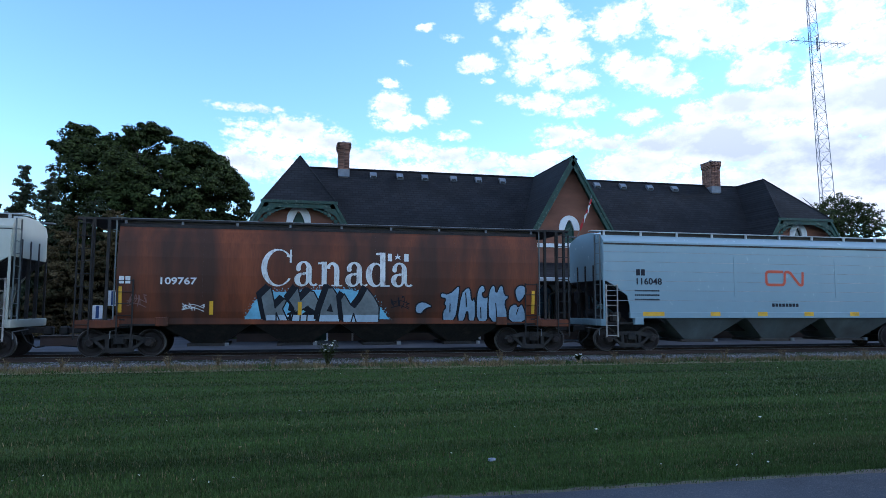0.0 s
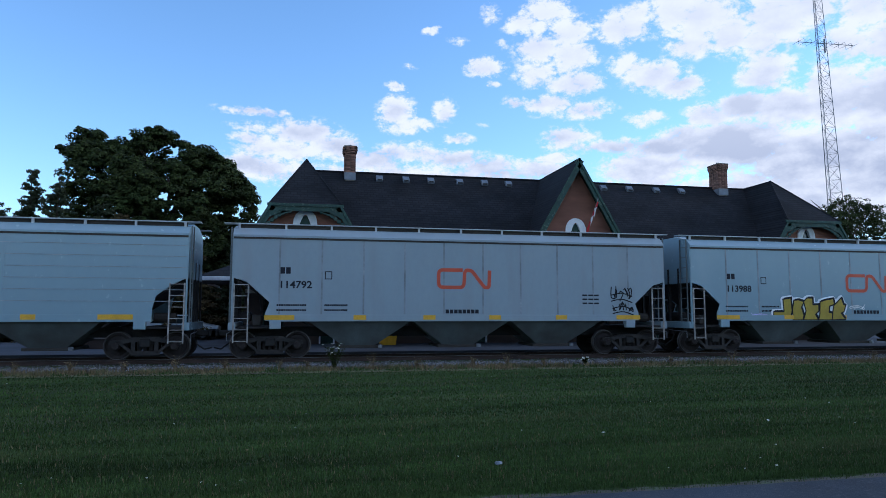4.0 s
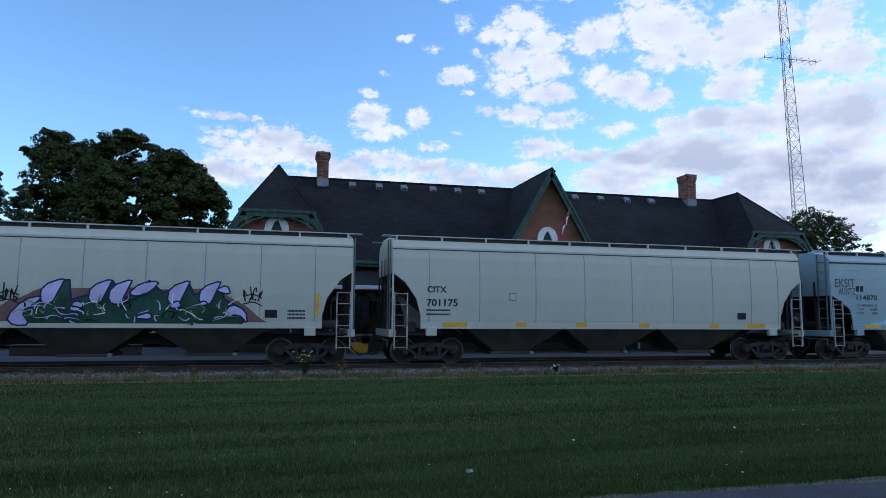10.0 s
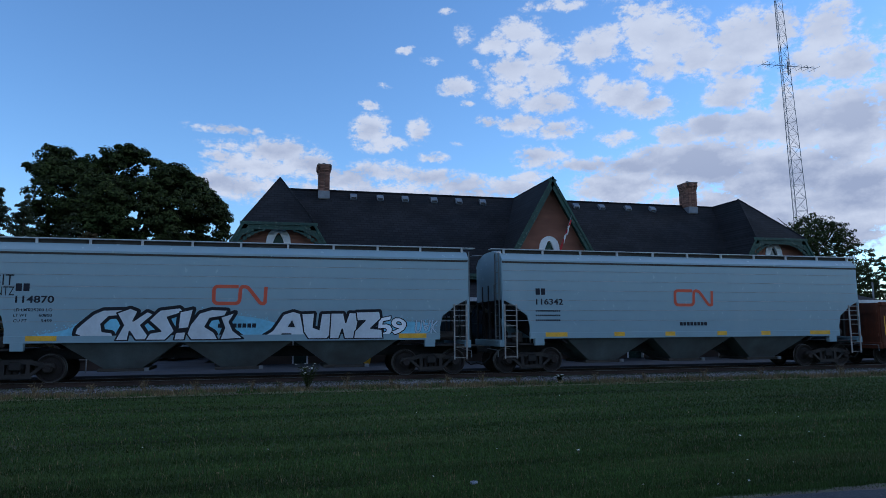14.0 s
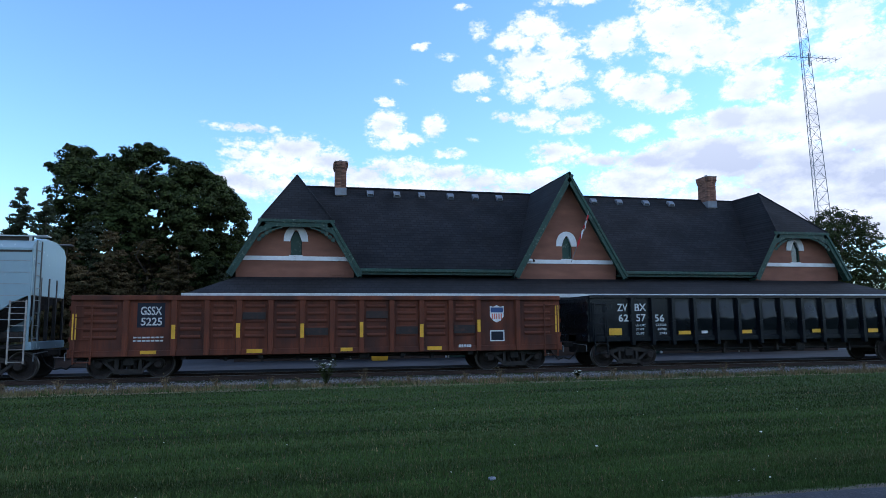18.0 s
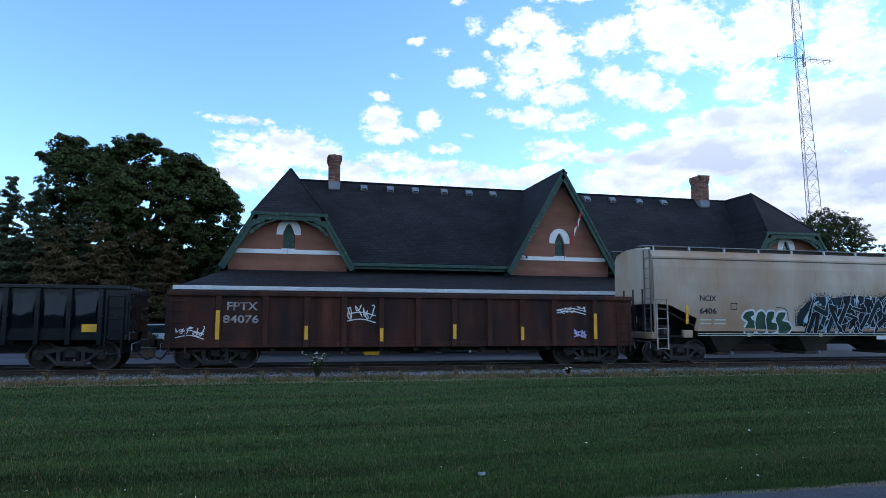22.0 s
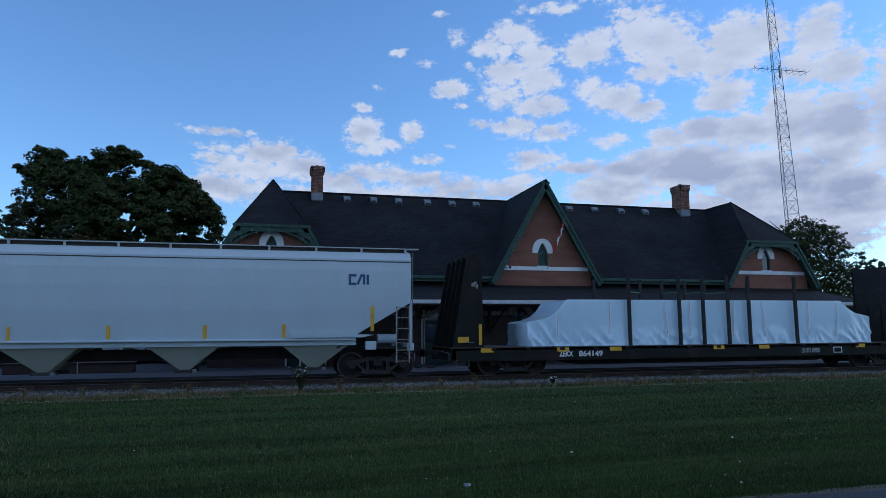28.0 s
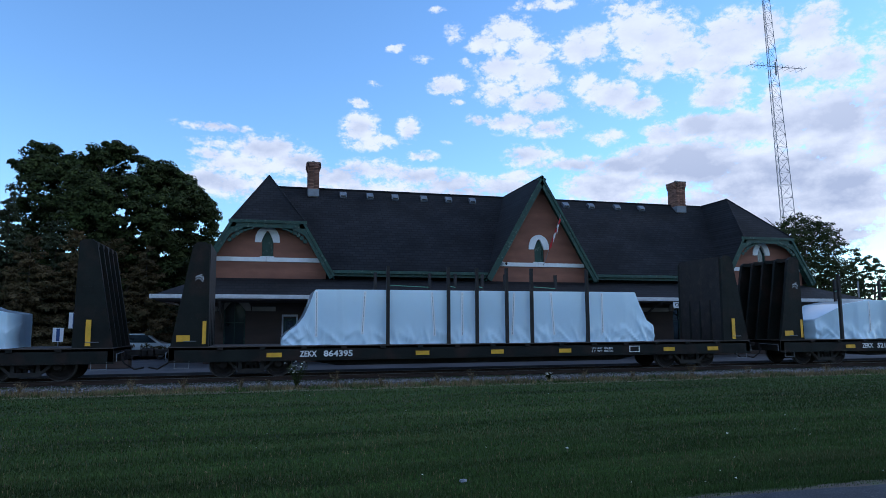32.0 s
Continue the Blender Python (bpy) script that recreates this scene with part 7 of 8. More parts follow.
    spray_piece(c, ROUND, 3.44, 1.12, ux, uz, [
        [(0.4, 7.2), (0.6, 8.7), (2.3, 8.0), (4.7, 11), (4.7, 8.7), (3.9, 0), (1.2, 0), (1.0, 3), (1.8, 4.6), (1.2, 5.4), (1.8, 6.8)],
        [(5.0, 8.4), (6.2, 10), (7.1, 10), (7.4, 6.0), (8.2, 7.5), (8.4, 0), (6.9, 0), (6.5, 4), (5.8, 0), (4.2, 0)],
        [(8.4, 8), (9.2, 10.6), (10.2, 10.8), (10.5, 9), (9.6, 8.4), (10.2, 7), (11.3, 7.6), (11.0, 4.5), (11.2, 0), (8.6, 0)],
        [(11, 7), (11.6, 10.4), (12.6, 11), (12.9, 8.3), (13.6, 10.6), (14.4, 11), (14.8, 8), (16.0, 7.6), (14.8, 6), (15.6, 2.5), (15.4, 0), (11.4, 0)],
        [(15.8, 0), (15.8, 4.5), (17.4, 5.6), (18, 4.4), (18.8, 5.6), (19.6, 3.5), (20, 0)],
        [(18.0, 5.4), (17.0, 9), (17.8, 10.8), (19.2, 11), (19.9, 9.6), (19.4, 7.6)],
        [(-5, 3.8), (-4.7, 5.4), (-3.2, 6.1), (-1, 4.6), (-2.9, 3.9), (-3.5, 2.5), (-4.7, 2.6)]], "sp_haze", "sp_black", 0.05, 1)
    ink = bmesh.new()
    for a, b, q, w in ((2.6, 3.0, 2.6, 5.4), (6.3, 4.5, 6.0, 8.6), (9.6, 1.2, 9.4, 4.4), (13.2, 1.0, 12.8, 5.6), (17.6, 2.4, 18.0, 4.2)):
        stroke_round(ink, [Vector((3.44 + ux * a, 1.12 + uz * b)), Vector((3.44 + ux * q, 1.12 + uz * w))], 0.035, False)
    decal(c, "graffiti_line", ink, M["sp_black"], ROUND, 0.045)
    scribble(c, ROUND, 2.66, 3.02, 1.5, 1.72, "sp_black", 66, 3, 0.02)
    scribble(c, ROUND, -5.2, -4.5, 1.5, 1.85, "letter_white", 1, 4, 0.02)
    scribble(c, ROUND, -6.9, -6.3, 1.6, 2.15, "sp_brown", 2, 4, 0.025)
    scribble(c, ROUND, 1.75, 2.4, 1.55, 2.15, "sp_black", 3, 4, 0.03)

    # 2: silver horizontal-panel hopper
    c = hopper("light silver-grey covered hopper with horizontal panel seams", 24.43, 15.86, 6.61, 0.7, "silver", FLAT, PANEL_SEAMS, gate="under")
    bars(c, FLAT, -6.6, -6.19, (2.90,), 0.24, "letter_black", 2)
    write(c, FLAT, "116048", -6.59, -5.52, 2.55, 2.81)
    data_block(c, FLAT, -6.67, (2.29, 2.12, 1.95), 1.05)
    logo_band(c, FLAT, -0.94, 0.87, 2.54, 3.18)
    bars(c, FLAT, -0.67, 0.59, (1.72,), 0.13, "letter_black", 8)
    sill_marks(c, FLAT, (-3.24, -1.12, 1.03, 3.22), 1.345, 1.51, ((-6.35, -5.45), (5.25, 6.31)))
    for x in (-2.3, 2.4):
        part("dent_plate", panel_mesh([(x - 0.05, 2.1), (x + 0.05, 2.1), (x + 0.05, 3.7), (x - 0.05, 3.7)], FLAT, 0.05, 0.012), M["silver"], c)

    # 3 and 4: ribbed grey hoppers
    for k, (centre, num) in enumerate(((41.77, "114792"), (58.86, "113988"))):
        c = hopper("grey covered hopper with vertical ribs" + ("" if k == 0 else " and yellow graffiti"), centre, 15.91, 6.71, 0.68, "grey" if k == 0 else "silver", FLAT, (), RIB_X,
                   rib_proud=0.006, cut=((0, 2.75), (0.45, 2.62), (1.22, 1.92), (1.08, 1.55), (1.08, 1.3)), gate="under")
        bars(c, FLAT, -6.40, -6.02, (2.90,), 0.22, "letter_black", 2)
        write(c, FLAT, num, -6.38, -5.33, 2.40, 2.66)
        data_block(c, FLAT, -6.5, (1.80, 1.63), 1.0)
        data_block(c, FLAT, -4.9, (1.80, 1.63), 0.8)
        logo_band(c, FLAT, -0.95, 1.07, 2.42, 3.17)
        bars(c, FLAT, -0.63, 0.62, (1.55,), 0.14, "letter_black", 8)
        bars(c, FLAT, 4.6, 5.3, (1.9, 2.05, 2.2), 0.06, "letter_black", 3)
        sill_marks(c, FLAT, (-3.68, -1.22, 1.2, 3.75), 1.33, 1.49, ((-6.9, -5.9), (5.95, 6.92)))
        if k == 0:
            scribble(c, FLAT, 5.75, 6.62, 1.9, 2.66, "sp_black", 8, 5, 0.04)
            scribble(c, FLAT, 5.8, 6.66, 1.45, 2.1, "sp_black", 18, 4, 0.04)
        else:
            spray_piece(c, FLAT, -4.4, 1.30, 0.1675, 0.092, [
                [(0, 0), (0.2, 3.6), (3, 3.6), (2.8, 9), (5, 9.6), (5.2, 4), (4.6, 0)],
                [(5.3, 4.6), (5.8, 8.6), (7.0, 8.8), (8.6, 8), (7.8, 5.4), (8.4, 2), (8.0, 0), (5.4, 0)],
                [(8.4, 8), (9.4, 9.6), (11, 9.6), (11, 6.6), (12.6, 6.8), (12.6, 4), (11.6, 2.4), (12.4, 0), (8.2, 0), (9.0, 4)],
                [(12.8, 3), (13, 8), (14.6, 8.8), (16.8, 9.4), (17, 6.8), (15.6, 6), (15.4, 3.4), (17.2, 2.8), (17, 0), (12.4, 0)],
                [(16.8, 6.4), (18, 8.2), (19, 9.8), (19.6, 6.8), (20.2, 6.4), (19.6, 3.6), (18.8, 3), (20, 0.2), (16.2, 0), (16.4, 3.4)]],
                "sp_yellow", "sp_black", 0.05, rim="sp_white", rim_edge=0.11, shadow=(0.05, 0.06))
            scribble(c, FLAT, -5.4, -4.45, 1.34, 1.62, "sp_lilac", 10, 6, 0.03)
            scribble(c, FLAT, -0.83, -0.1, 1.71, 1.95, "letter_white", 11, 4, 0.025)
        decal(c, "placard", rect(bmesh.new(), -4.95 + 0.05, -4.65, 2.72, 3.0), M["letter_black"], FLAT, 0.01)
        decal(c, "placard_inner", rect(bmesh.new(), -4.87, -4.68, 2.75, 2.97), M["grey" if k == 0 else "silver"], FLAT, 0.014)

    # 5: pale hopper with the large lilac and brown piece
    SC = ((0, 3.25), (0.42, 2.95), (0.85, 2.35), (1.02, 1.75), (1.02, 1.3))
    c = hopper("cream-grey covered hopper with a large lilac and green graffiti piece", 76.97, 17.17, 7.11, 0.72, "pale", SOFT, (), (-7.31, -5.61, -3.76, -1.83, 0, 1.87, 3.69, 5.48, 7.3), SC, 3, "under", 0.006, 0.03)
    write(c, SOFT, "FURX", -6.91, -5.92, 2.63, 2.90, "letter_black", 0.02)
    write(c, SOFT, "845409", -6.92, -5.44, 2.19, 2.46, "letter_black", 0.02)
    data_block(c, SOFT, -7.0, (1.81, 1.65), 0.8)
    marks(c, SOFT, [(-7.48, -7.39, 1.69, 2.48), (-3.99, -3.91, 1.61, 2.06), (7.33, 7.44, 1.68, 2.48)])
    scribble(c, SOFT, -5.5, -4.5, 1.7, 2.15, "sp_black", 12, 5, 0.06)
    px, ux, uz = -1.95, 0.346, 0.148
    spray_cloud(c, SOFT, [(px + ux * a, 1.335 + uz * b) for a, b in ((-3.4, 0), (-2.0, 0.6), (-1.6, 2.6), (-0.2, 5.6), (0.8, 6.0), (2.4, 8.4), (5, 8.0), (8, 8.4), (11, 8.4), (13, 8.0), (15, 8.4), (17.4, 8.2), (18.6, 6.6), (20.4, 4.4), (21.4, 2), (23, 0))], "sp_brown", 6, 0.0075, 200, 0.05)
    spray_piece(c, SOFT, px, 1.335, ux, uz, [
        [(0, 1.6), (1.2, 5), (2.4, 6.4), (3.6, 9.6), (4.6, 9.8), (4.8, 5.6), (6.6, 7), (8.2, 9.8), (9.4, 6), (11.4, 10), (12.6, 7.4), (13.8, 8.4), (14.8, 10), (15.4, 7), (17.6, 9), (18.2, 6), (19.4, 4.6), (20, 1), (19.4, 0), (0.6, 0)]], "sp_green", "sp_navy", 0.06)
    spray_piece(c, SOFT, px, 1.335, ux, uz, [[(g, 5.2), (g + 0.2, 8.6), (g + 2.1, 10.4), (g + 1.7, 8.2), (g + 1.0, 4.4)] for g in (2.2, 6.2, 7.9, 13.0, 15.8)] + [
        [(-0.4, 1.8), (1.0, 5.6), (2.4, 6.4), (2.2, 5.2), (0.8, 3.0), (1.6, 0.2), (0.2, 0)], [(9.6, 7), (10.6, 9.4), (12.4, 10), (11.6, 7.6), (10.4, 6.4)], [(17.2, 8), (18.4, 9.4), (18.8, 7)],
        [(18.0, 2), (18.8, 5.2), (20.2, 3.6), (20.4, 0.4), (19.6, 2.8)], [(4.6, 3.4), (5.2, 5.6), (6.0, 4.6), (5.4, 3.0)], [(13.2, 4.6), (14.0, 5.8), (14.4, 4.4), (13.6, 3.8)], [(10.0, 1.8), (11.6, 3.2), (11.8, 1.4)], [(15.8, 5), (16.4, 5.8), (16.8, 4.6)]],
        "sp_lilac", "sp_navy", 0.05, 1, lift=0.03)
    rr = random.Random(14)
    for name_, number, w in (("sp_lilac", 30, 0.05), ("sp_white", 14, 0.035), ("sp_moss", 16, 0.045), ("sp_ink", 14, 0.06)):
        bm = bmesh.new()
        for k in range(number):
            a = Vector((px + ux * rr.uniform(0.8, 18.8), 1.36 + uz * rr.uniform(0.2, 5.0)))
            b = a + Vector((ux * rr.uniform(-1.4, 1.6), uz * rr.uniform(-1.0, 2.4)))
            m = (a + b) / 2 + Vector((rr.uniform(-0.3, 0.3), rr.uniform(-0.2, 0.3)))
            pts = [a * (1 - t) ** 2 + m * 2 * t * (1 - t) + b * t * t for t in [q / 8 for q in range(9)]]
            taper(bm, [(p.x, min(2.6, max(1.35, p.y))) for p in pts], w, 0.012)
        decal(c, "graffiti_line", bm, M[name_], SOFT, 0.085 + 0.0006 * number, "thin sprayed accents")
    for x in (-2.35, 4.95):
        scribble(c, SOFT, x, x + 0.6, 1.95, 2.8, "sp_black", int(x * 10), 4, 0.04)
    decal(c, "placard", rect(bmesh.new(), 5.65, 6.06, 1.63, 1.9), M["letter_black"], SOFT, 0.01)
    data_block(c, SOFT, 6.4, (1.6, 1.72, 1.84), 0.6)

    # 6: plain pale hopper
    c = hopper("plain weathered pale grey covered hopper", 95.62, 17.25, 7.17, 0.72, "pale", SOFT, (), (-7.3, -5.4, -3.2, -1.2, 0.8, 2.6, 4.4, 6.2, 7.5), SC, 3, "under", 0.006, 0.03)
    write(c, SOFT, "CITX", -7.38, -6.66, 2.57, 2.80)
    write(c, SOFT, "701175", -7.40, -6.24, 2.08, 2.34)
    data_block(c, SOFT, -7.4, (1.91, 1.76), 0.9)
    decal(c, "placard", rect(bmesh.new(), -4.28, -3.99, 2.32, 2.6), M["letter_black"], SOFT, 0.01)
    decal(c, "placard_inner", rect(bmesh.new(), -4.26, -4.01, 2.34, 2.58), M["pale"], SOFT, 0.014)
    decal(c, "placard", rect(bmesh.new(), 5.53, 5.93, 1.68, 1.94), M["letter_black"], SOFT, 0.01)
    sill_marks(c, SOFT, (-3.78, -1.34, 1.32, 4.45), 1.34, 1.50, ((-6.8, -5.89), (5.97, 6.85)))

    # 7 and 8: silver horizontal-panel hoppers
    for k, (centre, num) in enumerate(((113.77, "114870"), (131.08, "116342"))):
        c = hopper("light silver-grey covered hopper with panel seams" + (" and white graffiti" if k == 0 else ""), centre, 15.97, 6.71, 0.68, "silver", FLAT, PANEL_SEAMS, gate="under")
        bars(c, FLAT, -6.69, -6.26, (2.90,), 0.24, "letter_black", 2)
        write(c, FLAT, num, -6.68, -5.59, 2.53, 2.76)
        if k == 0:
            for j, (a, b) in enumerate((("CU FT", "5459"), ("LT WT", "60800"), ("LD LMT", "225200 LO"))):
                write(c, FLAT, a, -6.7, -6.7 + 0.075 * len(a), 1.93 + 0.17 * j, 2.02 + 0.17 * j, "letter_black", 0.01, "stencilled load data")
                write(c, FLAT, b, -5.62 - 0.075 * len(b), -5.62, 1.93 + 0.17 * j, 2.02 + 0.17 * j, "letter_black", 0.01, "stencilled load data")
        else:
            data_block(c, FLAT, -6.7, (2.27, 2.10, 1.92), 1.0)
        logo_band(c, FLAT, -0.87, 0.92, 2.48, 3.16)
        bars(c, FLAT, -0.65, 0.6, (1.73,), 0.14, "letter_black", 8)
        sill_marks(c, FLAT, () if k == 0 else (-3.29, -1.1, 1.23, 3.28), 1.34, 1.50, ((-6.33, -5.45), (5.43, 6.43)))
        if k == 0:
            spray_cloud(c, FLAT, [(-6.3, 1.48), (-5.2, 1.66), (-4.4, 2.05), (-2.2, 2.25), (0.2, 2.15), (1.6, 1.8), (1.2, 1.34), (-5.0, 1.34)], "sp_sky", 19, reach=0.08)
            spray_cloud(c, FLAT, [(4.4, 1.36), (5.0, 2.0), (5.9, 1.9), (6.9, 1.86), (6.3, 1.36)], "sp_sky", 18, 0.0085, 120, 0.07)
            spray_piece(c, FLAT, -4.9, 1.335, 0.235, 0.098, [
                [(-0.2, 2.2), (0, 4), (0.6, 5.5), (2.0, 8.6), (3.2, 10), (6.4, 10.2), (6.0, 8.2), (3.9, 7.8), (3.0, 5.4), (3.2, 3), (4.4, 2.6), (4.8, 0), (0.6, 0), (0.4, 1.6)],
                [(4.9, 9), (6.6, 10.6), (7.6, 9.6), (7.0, 6.4), (8.8, 9.5), (9.6, 8.6), (8.0, 5), (9.4, 0.2), (7.4, 0.1), (6.6, 3), (6.4, 0), (4.8, 0), (5.8, 5)],
                [(9.0, 6.6), (10.4, 10), (13, 10.8), (13.6, 9.4), (11.4, 7.6), (11.8, 5.6), (12.4, 3), (11.2, 0), (8.6, 0), (9.2, 2.4), (10.6, 3), (9.8, 4.8)],
                [(13.0, 9.4), (14.8, 10.4), (14.2, 4), (12.8, 3.6)], [(12.5, 2.6), (13.9, 2.8), (13.7, 0), (12.3, 0)],
                [(14.4, 5), (15.6, 9), (17.2, 10.2), (19.4, 10), (19, 8), (17, 7.2), (16.4, 4.4), (17.6, 2.6), (18.2, 0), (14.6, 0), (14.0, 2)],
                [(18.4, 7.6), (20.4, 9.2), (19.6, 6), (20.2, 3), (21.6, 0.4), (18.4, 0), (19.0, 4)]], "sp_pearl", "sp_black", 0.05, 0, "sp_black", 0.085)
            spray_piece(c, FLAT, 0.8, 1.335, 0.1975, 0.098, [
                [(0, 1), (1.6, 3), (3.4, 8.6), (5.0, 9.6), (6.2, 8.8), (6.8, 3), (7.4, 0), (4.8, 0), (4.6, 1.8), (3.2, 1.8), (2.8, 0), (0.4, 0)],
                [(6.4, 8.8), (8.6, 9), (8.4, 4), (9.4, 3.2), (9.8, 8.8), (12, 9), (11.8, 3), (10.8, 0), (7.6, 0), (6.8, 2.4)],
                [(11.4, 9), (13.6, 9), (14, 5.6), (14.6, 9.2), (16.4, 9), (15.6, 0), (13.8, 0), (13.4, 3.4), (12.8, 0), (11.2, 0)],
                [(15.8, 9.4), (20, 9.6), (20.2, 7), (18.4, 3.6), (20.4, 3.2), (20.6, 0), (15.4, 0), (15.6, 2.6), (17.4, 6.4), (16, 6.2)]], "sp_pearl", "sp_black", 0.045, 0, "sp_black", 0.08, holes=[[(4.1, 4.2), (4.8, 6.6), (5.3, 4.2)]])
            fat_letters(c, FLAT, "59", 4.7, 5.65, 1.42, 2.02, "sp_white", "sp_black", 0.02, 0.035, 0.0, 22)
            graffiti(c, FLAT, 6.0, 6.85, 1.48, 1.98, (6, 8, 3), "sp_ice", "sp_black", None, 23, None, 0.2)
            for tx, xa, xb, za, zb in (("EKSIT", -7.75, -6.75, 3.08, 3.42), ("AUNTZ", -7.6, -6.72, 2.76, 3.04)):
                decal(c, "tag", lettering(tx, xa, xb, za, zb, M["sp_black"], -0.004), M["sp_black"], FLAT, 0.012, "thin spray-painted tag")

    gondolas()

    # 12: long rust-washed hopper
    LC = ((0, 2.34), (0.62, 2.30), (1.85, 1.78), (1.75, 1.45), (1.75, 1.30))
    c = hopper("long rust-washed grey covered hopper with dark and teal graffiti", 203.45, 19.5, 8.44, 0.72, "tan", SOFT, (), (), LC, 4, "under", rail_posts=13, tapered_bays=True, pitch=4.2)
    write(c, SOFT, "NCIX", -7.77, -7.04, 2.46, 2.69)
    write(c, SOFT, "6406", -7.79, -7.04, 1.96, 2.19)
    bars(c, SOFT, -7.8, -6.5, (1.55, 1.7), 0.06, "pale", 2)
    decal(c, "placard", rect(bmesh.new(), -6.4, -6.1, 2.12, 2.4), M["letter_black"], SOFT, 0.008)
    decal(c, "placard_inner", rect(bmesh.new(), -6.37, -6.13, 2.15, 2.37), M["tan"], SOFT, 0.012)
    spray_piece(c, SOFT, -5.9, 1.16, 0.1175, 0.098, [
        [(0, 6.6), (1.4, 9.2), (4.6, 9.8), (5.2, 7.8), (3.4, 6.8), (5.8, 5), (5.8, 1.6), (4.4, 0), (1.4, 0), (1, 2.6), (2.4, 5)],
        [(5, 5), (6.2, 9), (8, 9.8), (9.6, 8), (10.2, 3), (9.4, 0.4), (6.6, 0), (5.4, 2)],
        [(9.2, 6), (10.2, 9.4), (13, 9.6), (12.8, 6.8), (11.6, 5), (14.2, 4.6), (14, 0.8), (10.2, 0)],
        [(13, 6), (14.4, 9.2), (17.8, 9.2), (17, 6.8), (16, 5.6), (18.6, 5), (20.2, 2.4), (18, 0), (14.2, 0.2), (14.4, 3)]], "sp_green", "sp_pearl", 0.04, 2, "sp_pearl", 0.06)
    spray_cloud(c, SOFT, [(-3.2, 1.14), (-3.35, 1.8), (-3.1, 2.2), (-2.4, 2.75), (-1.6, 2.62), (-0.4, 2.78), (0.8, 2.66), (1.5, 2.95), (2.1, 2.7), (2.8, 2.75), (3.1, 2.2), (2.9, 1.14)], "sp_night", 35, reach=0.10, fringe=1500)
    wild_piece(c, SOFT, -3.0, 2.9, 1.14, 2.8, "sp_night", "sp_ice", ("sp_ink", "sp_ice", "sp_ink", "sp_ink", "sp_haze"), 31, 8, 0.010)
    shards(c, SOFT, -2.9, 2.75, 1.16, 2.75, ("sp_ink", "sp_ink", "sp_night", "sp_ink"), "sp_ice", 36, 30, 0.034, 0.022)
    shapes = [[(g, 3.2), (g + 1.2, 4.8), (g + 1.0, 9.2), (g + 3.2, 9.6), (g + 3.0, 5), (g + 4.4, 3), (g + 4.0, 0), (g + 0.4, 0)] for g in (0.2, 4.0, 7.8, 11.6)]
    spray_piece(c, SOFT, 3.25, 1.36, 0.1225, 0.1, shapes + [[(15.4, 0), (15, 4), (16.6, 9), (18, 9.4), (18.6, 4.6), (20, 3), (19.4, 0)]], "sp_teal", "sp_pearl", 0.035, 2, "sp_pearl", 0.05)
    line = bmesh.new()
    for g in (0.2, 4.0, 7.8, 11.6):
        for pts in ([(g + 0.9, 4.6), (g + 2.2, 4.9), (g + 3.2, 4.6)], [(g + 0.8, 2.6), (g + 2.0, 3.1), (g + 3.6, 2.4)], [(g + 1.9, 8.6), (g + 2.0, 5.4)]):
            stroke_round(line, [Vector((3.25 + 0.1225 * a, 1.36 + 0.1 * b)) for a, b in pts], 0.03, False)
    decal(c, "graffiti_line", line, M["sp_pearl"], SOFT, 0.042)
    spray_piece(c, SOFT, 7.0, 1.2, 0.0625, 0.11, [
        [(0, 7.6), (3, 10), (5.6, 9), (5.2, 6.4), (7.6, 9.8), (12.6, 9.4), (8.6, 5.6), (13, 2.2), (9, 0.6), (6.4, 2.8), (5, 0.8), (2.6, 2.4), (3.6, 6)],
        [(12.8, 8), (14.4, 6.6), (13, 3.4), (15.4, 3.6), (17, 9.2), (21, 9), (19.4, 4), (17.4, 0), (13, 0.6), (11.6, 2.4), (12, 5)]], "sp_pearl", "sp_black", 0.04, shadow=(0.03, 0.06))
    line = bmesh.new()
    for pts in ([(-4.2, 1.2), (-3.7, 1.4), (-3.75, 2.2), (-4.3, 2.25)], [(-3.4, 2.2), (-3.35, 1.3)], [(2.95, 2.2), (3.2, 2.2), (3.18, 1.4), (2.9, 2.0)], [(3.2, 2.32), (5.2, 2.3)]):
        ribbon(line, curve_pts(pts, 4), 0.03)
    decal(c, "tag", line, M["sp_black"], SOFT, 0.009, "thin black sprayed line")
    scribble(c, SOFT, 5.9, 6.9, 1.5, 2.0, "sp_white", 34, 4, 0.02)
    for x in (-6.9, -4.6, -2.3, 0.0, 2.3, 4.6, 6.9):
        part("weld_joint", panel_mesh([(x - 0.012, 1.42), (x + 0.012, 1.42), (x + 0.012, 4.1), (x - 0.012, 4.1)], SOFT, 0.03, 0.004), M["tan"], c)
    marks(c, SOFT, [(-8.42, -8.30, 1.55, 2.3), (5.28, 5.38, 1.45, 1.85)])
    for z in (1.10, 1.17):
        part("bottom_rail", one_box(-7.9, 7.9, -1.60, -1.56, z, z + 0.025), M["pale"], c, "thin pale rail along the lower edge")
    for x in (-5.6, -2.2, 1.3, 4.4, 6.6):
        part("rail_clamp", one_box(x - 0.06, x + 0.06, -1.62, -1.55, 1.06, 1.22, bevel=0.01), M["pale"], c)
    part("sign_plate", one_box(0.55, 1.55, -1.63, -1.61, 0.94, 1.08), M["white"], c, "small white plate under the sill")

    # 13: long white hopper
    WC = ((0, 2.66), (0.1, 2.62), (1.95, 1.55), (1.95, 1.42), (1.95, 1.22))
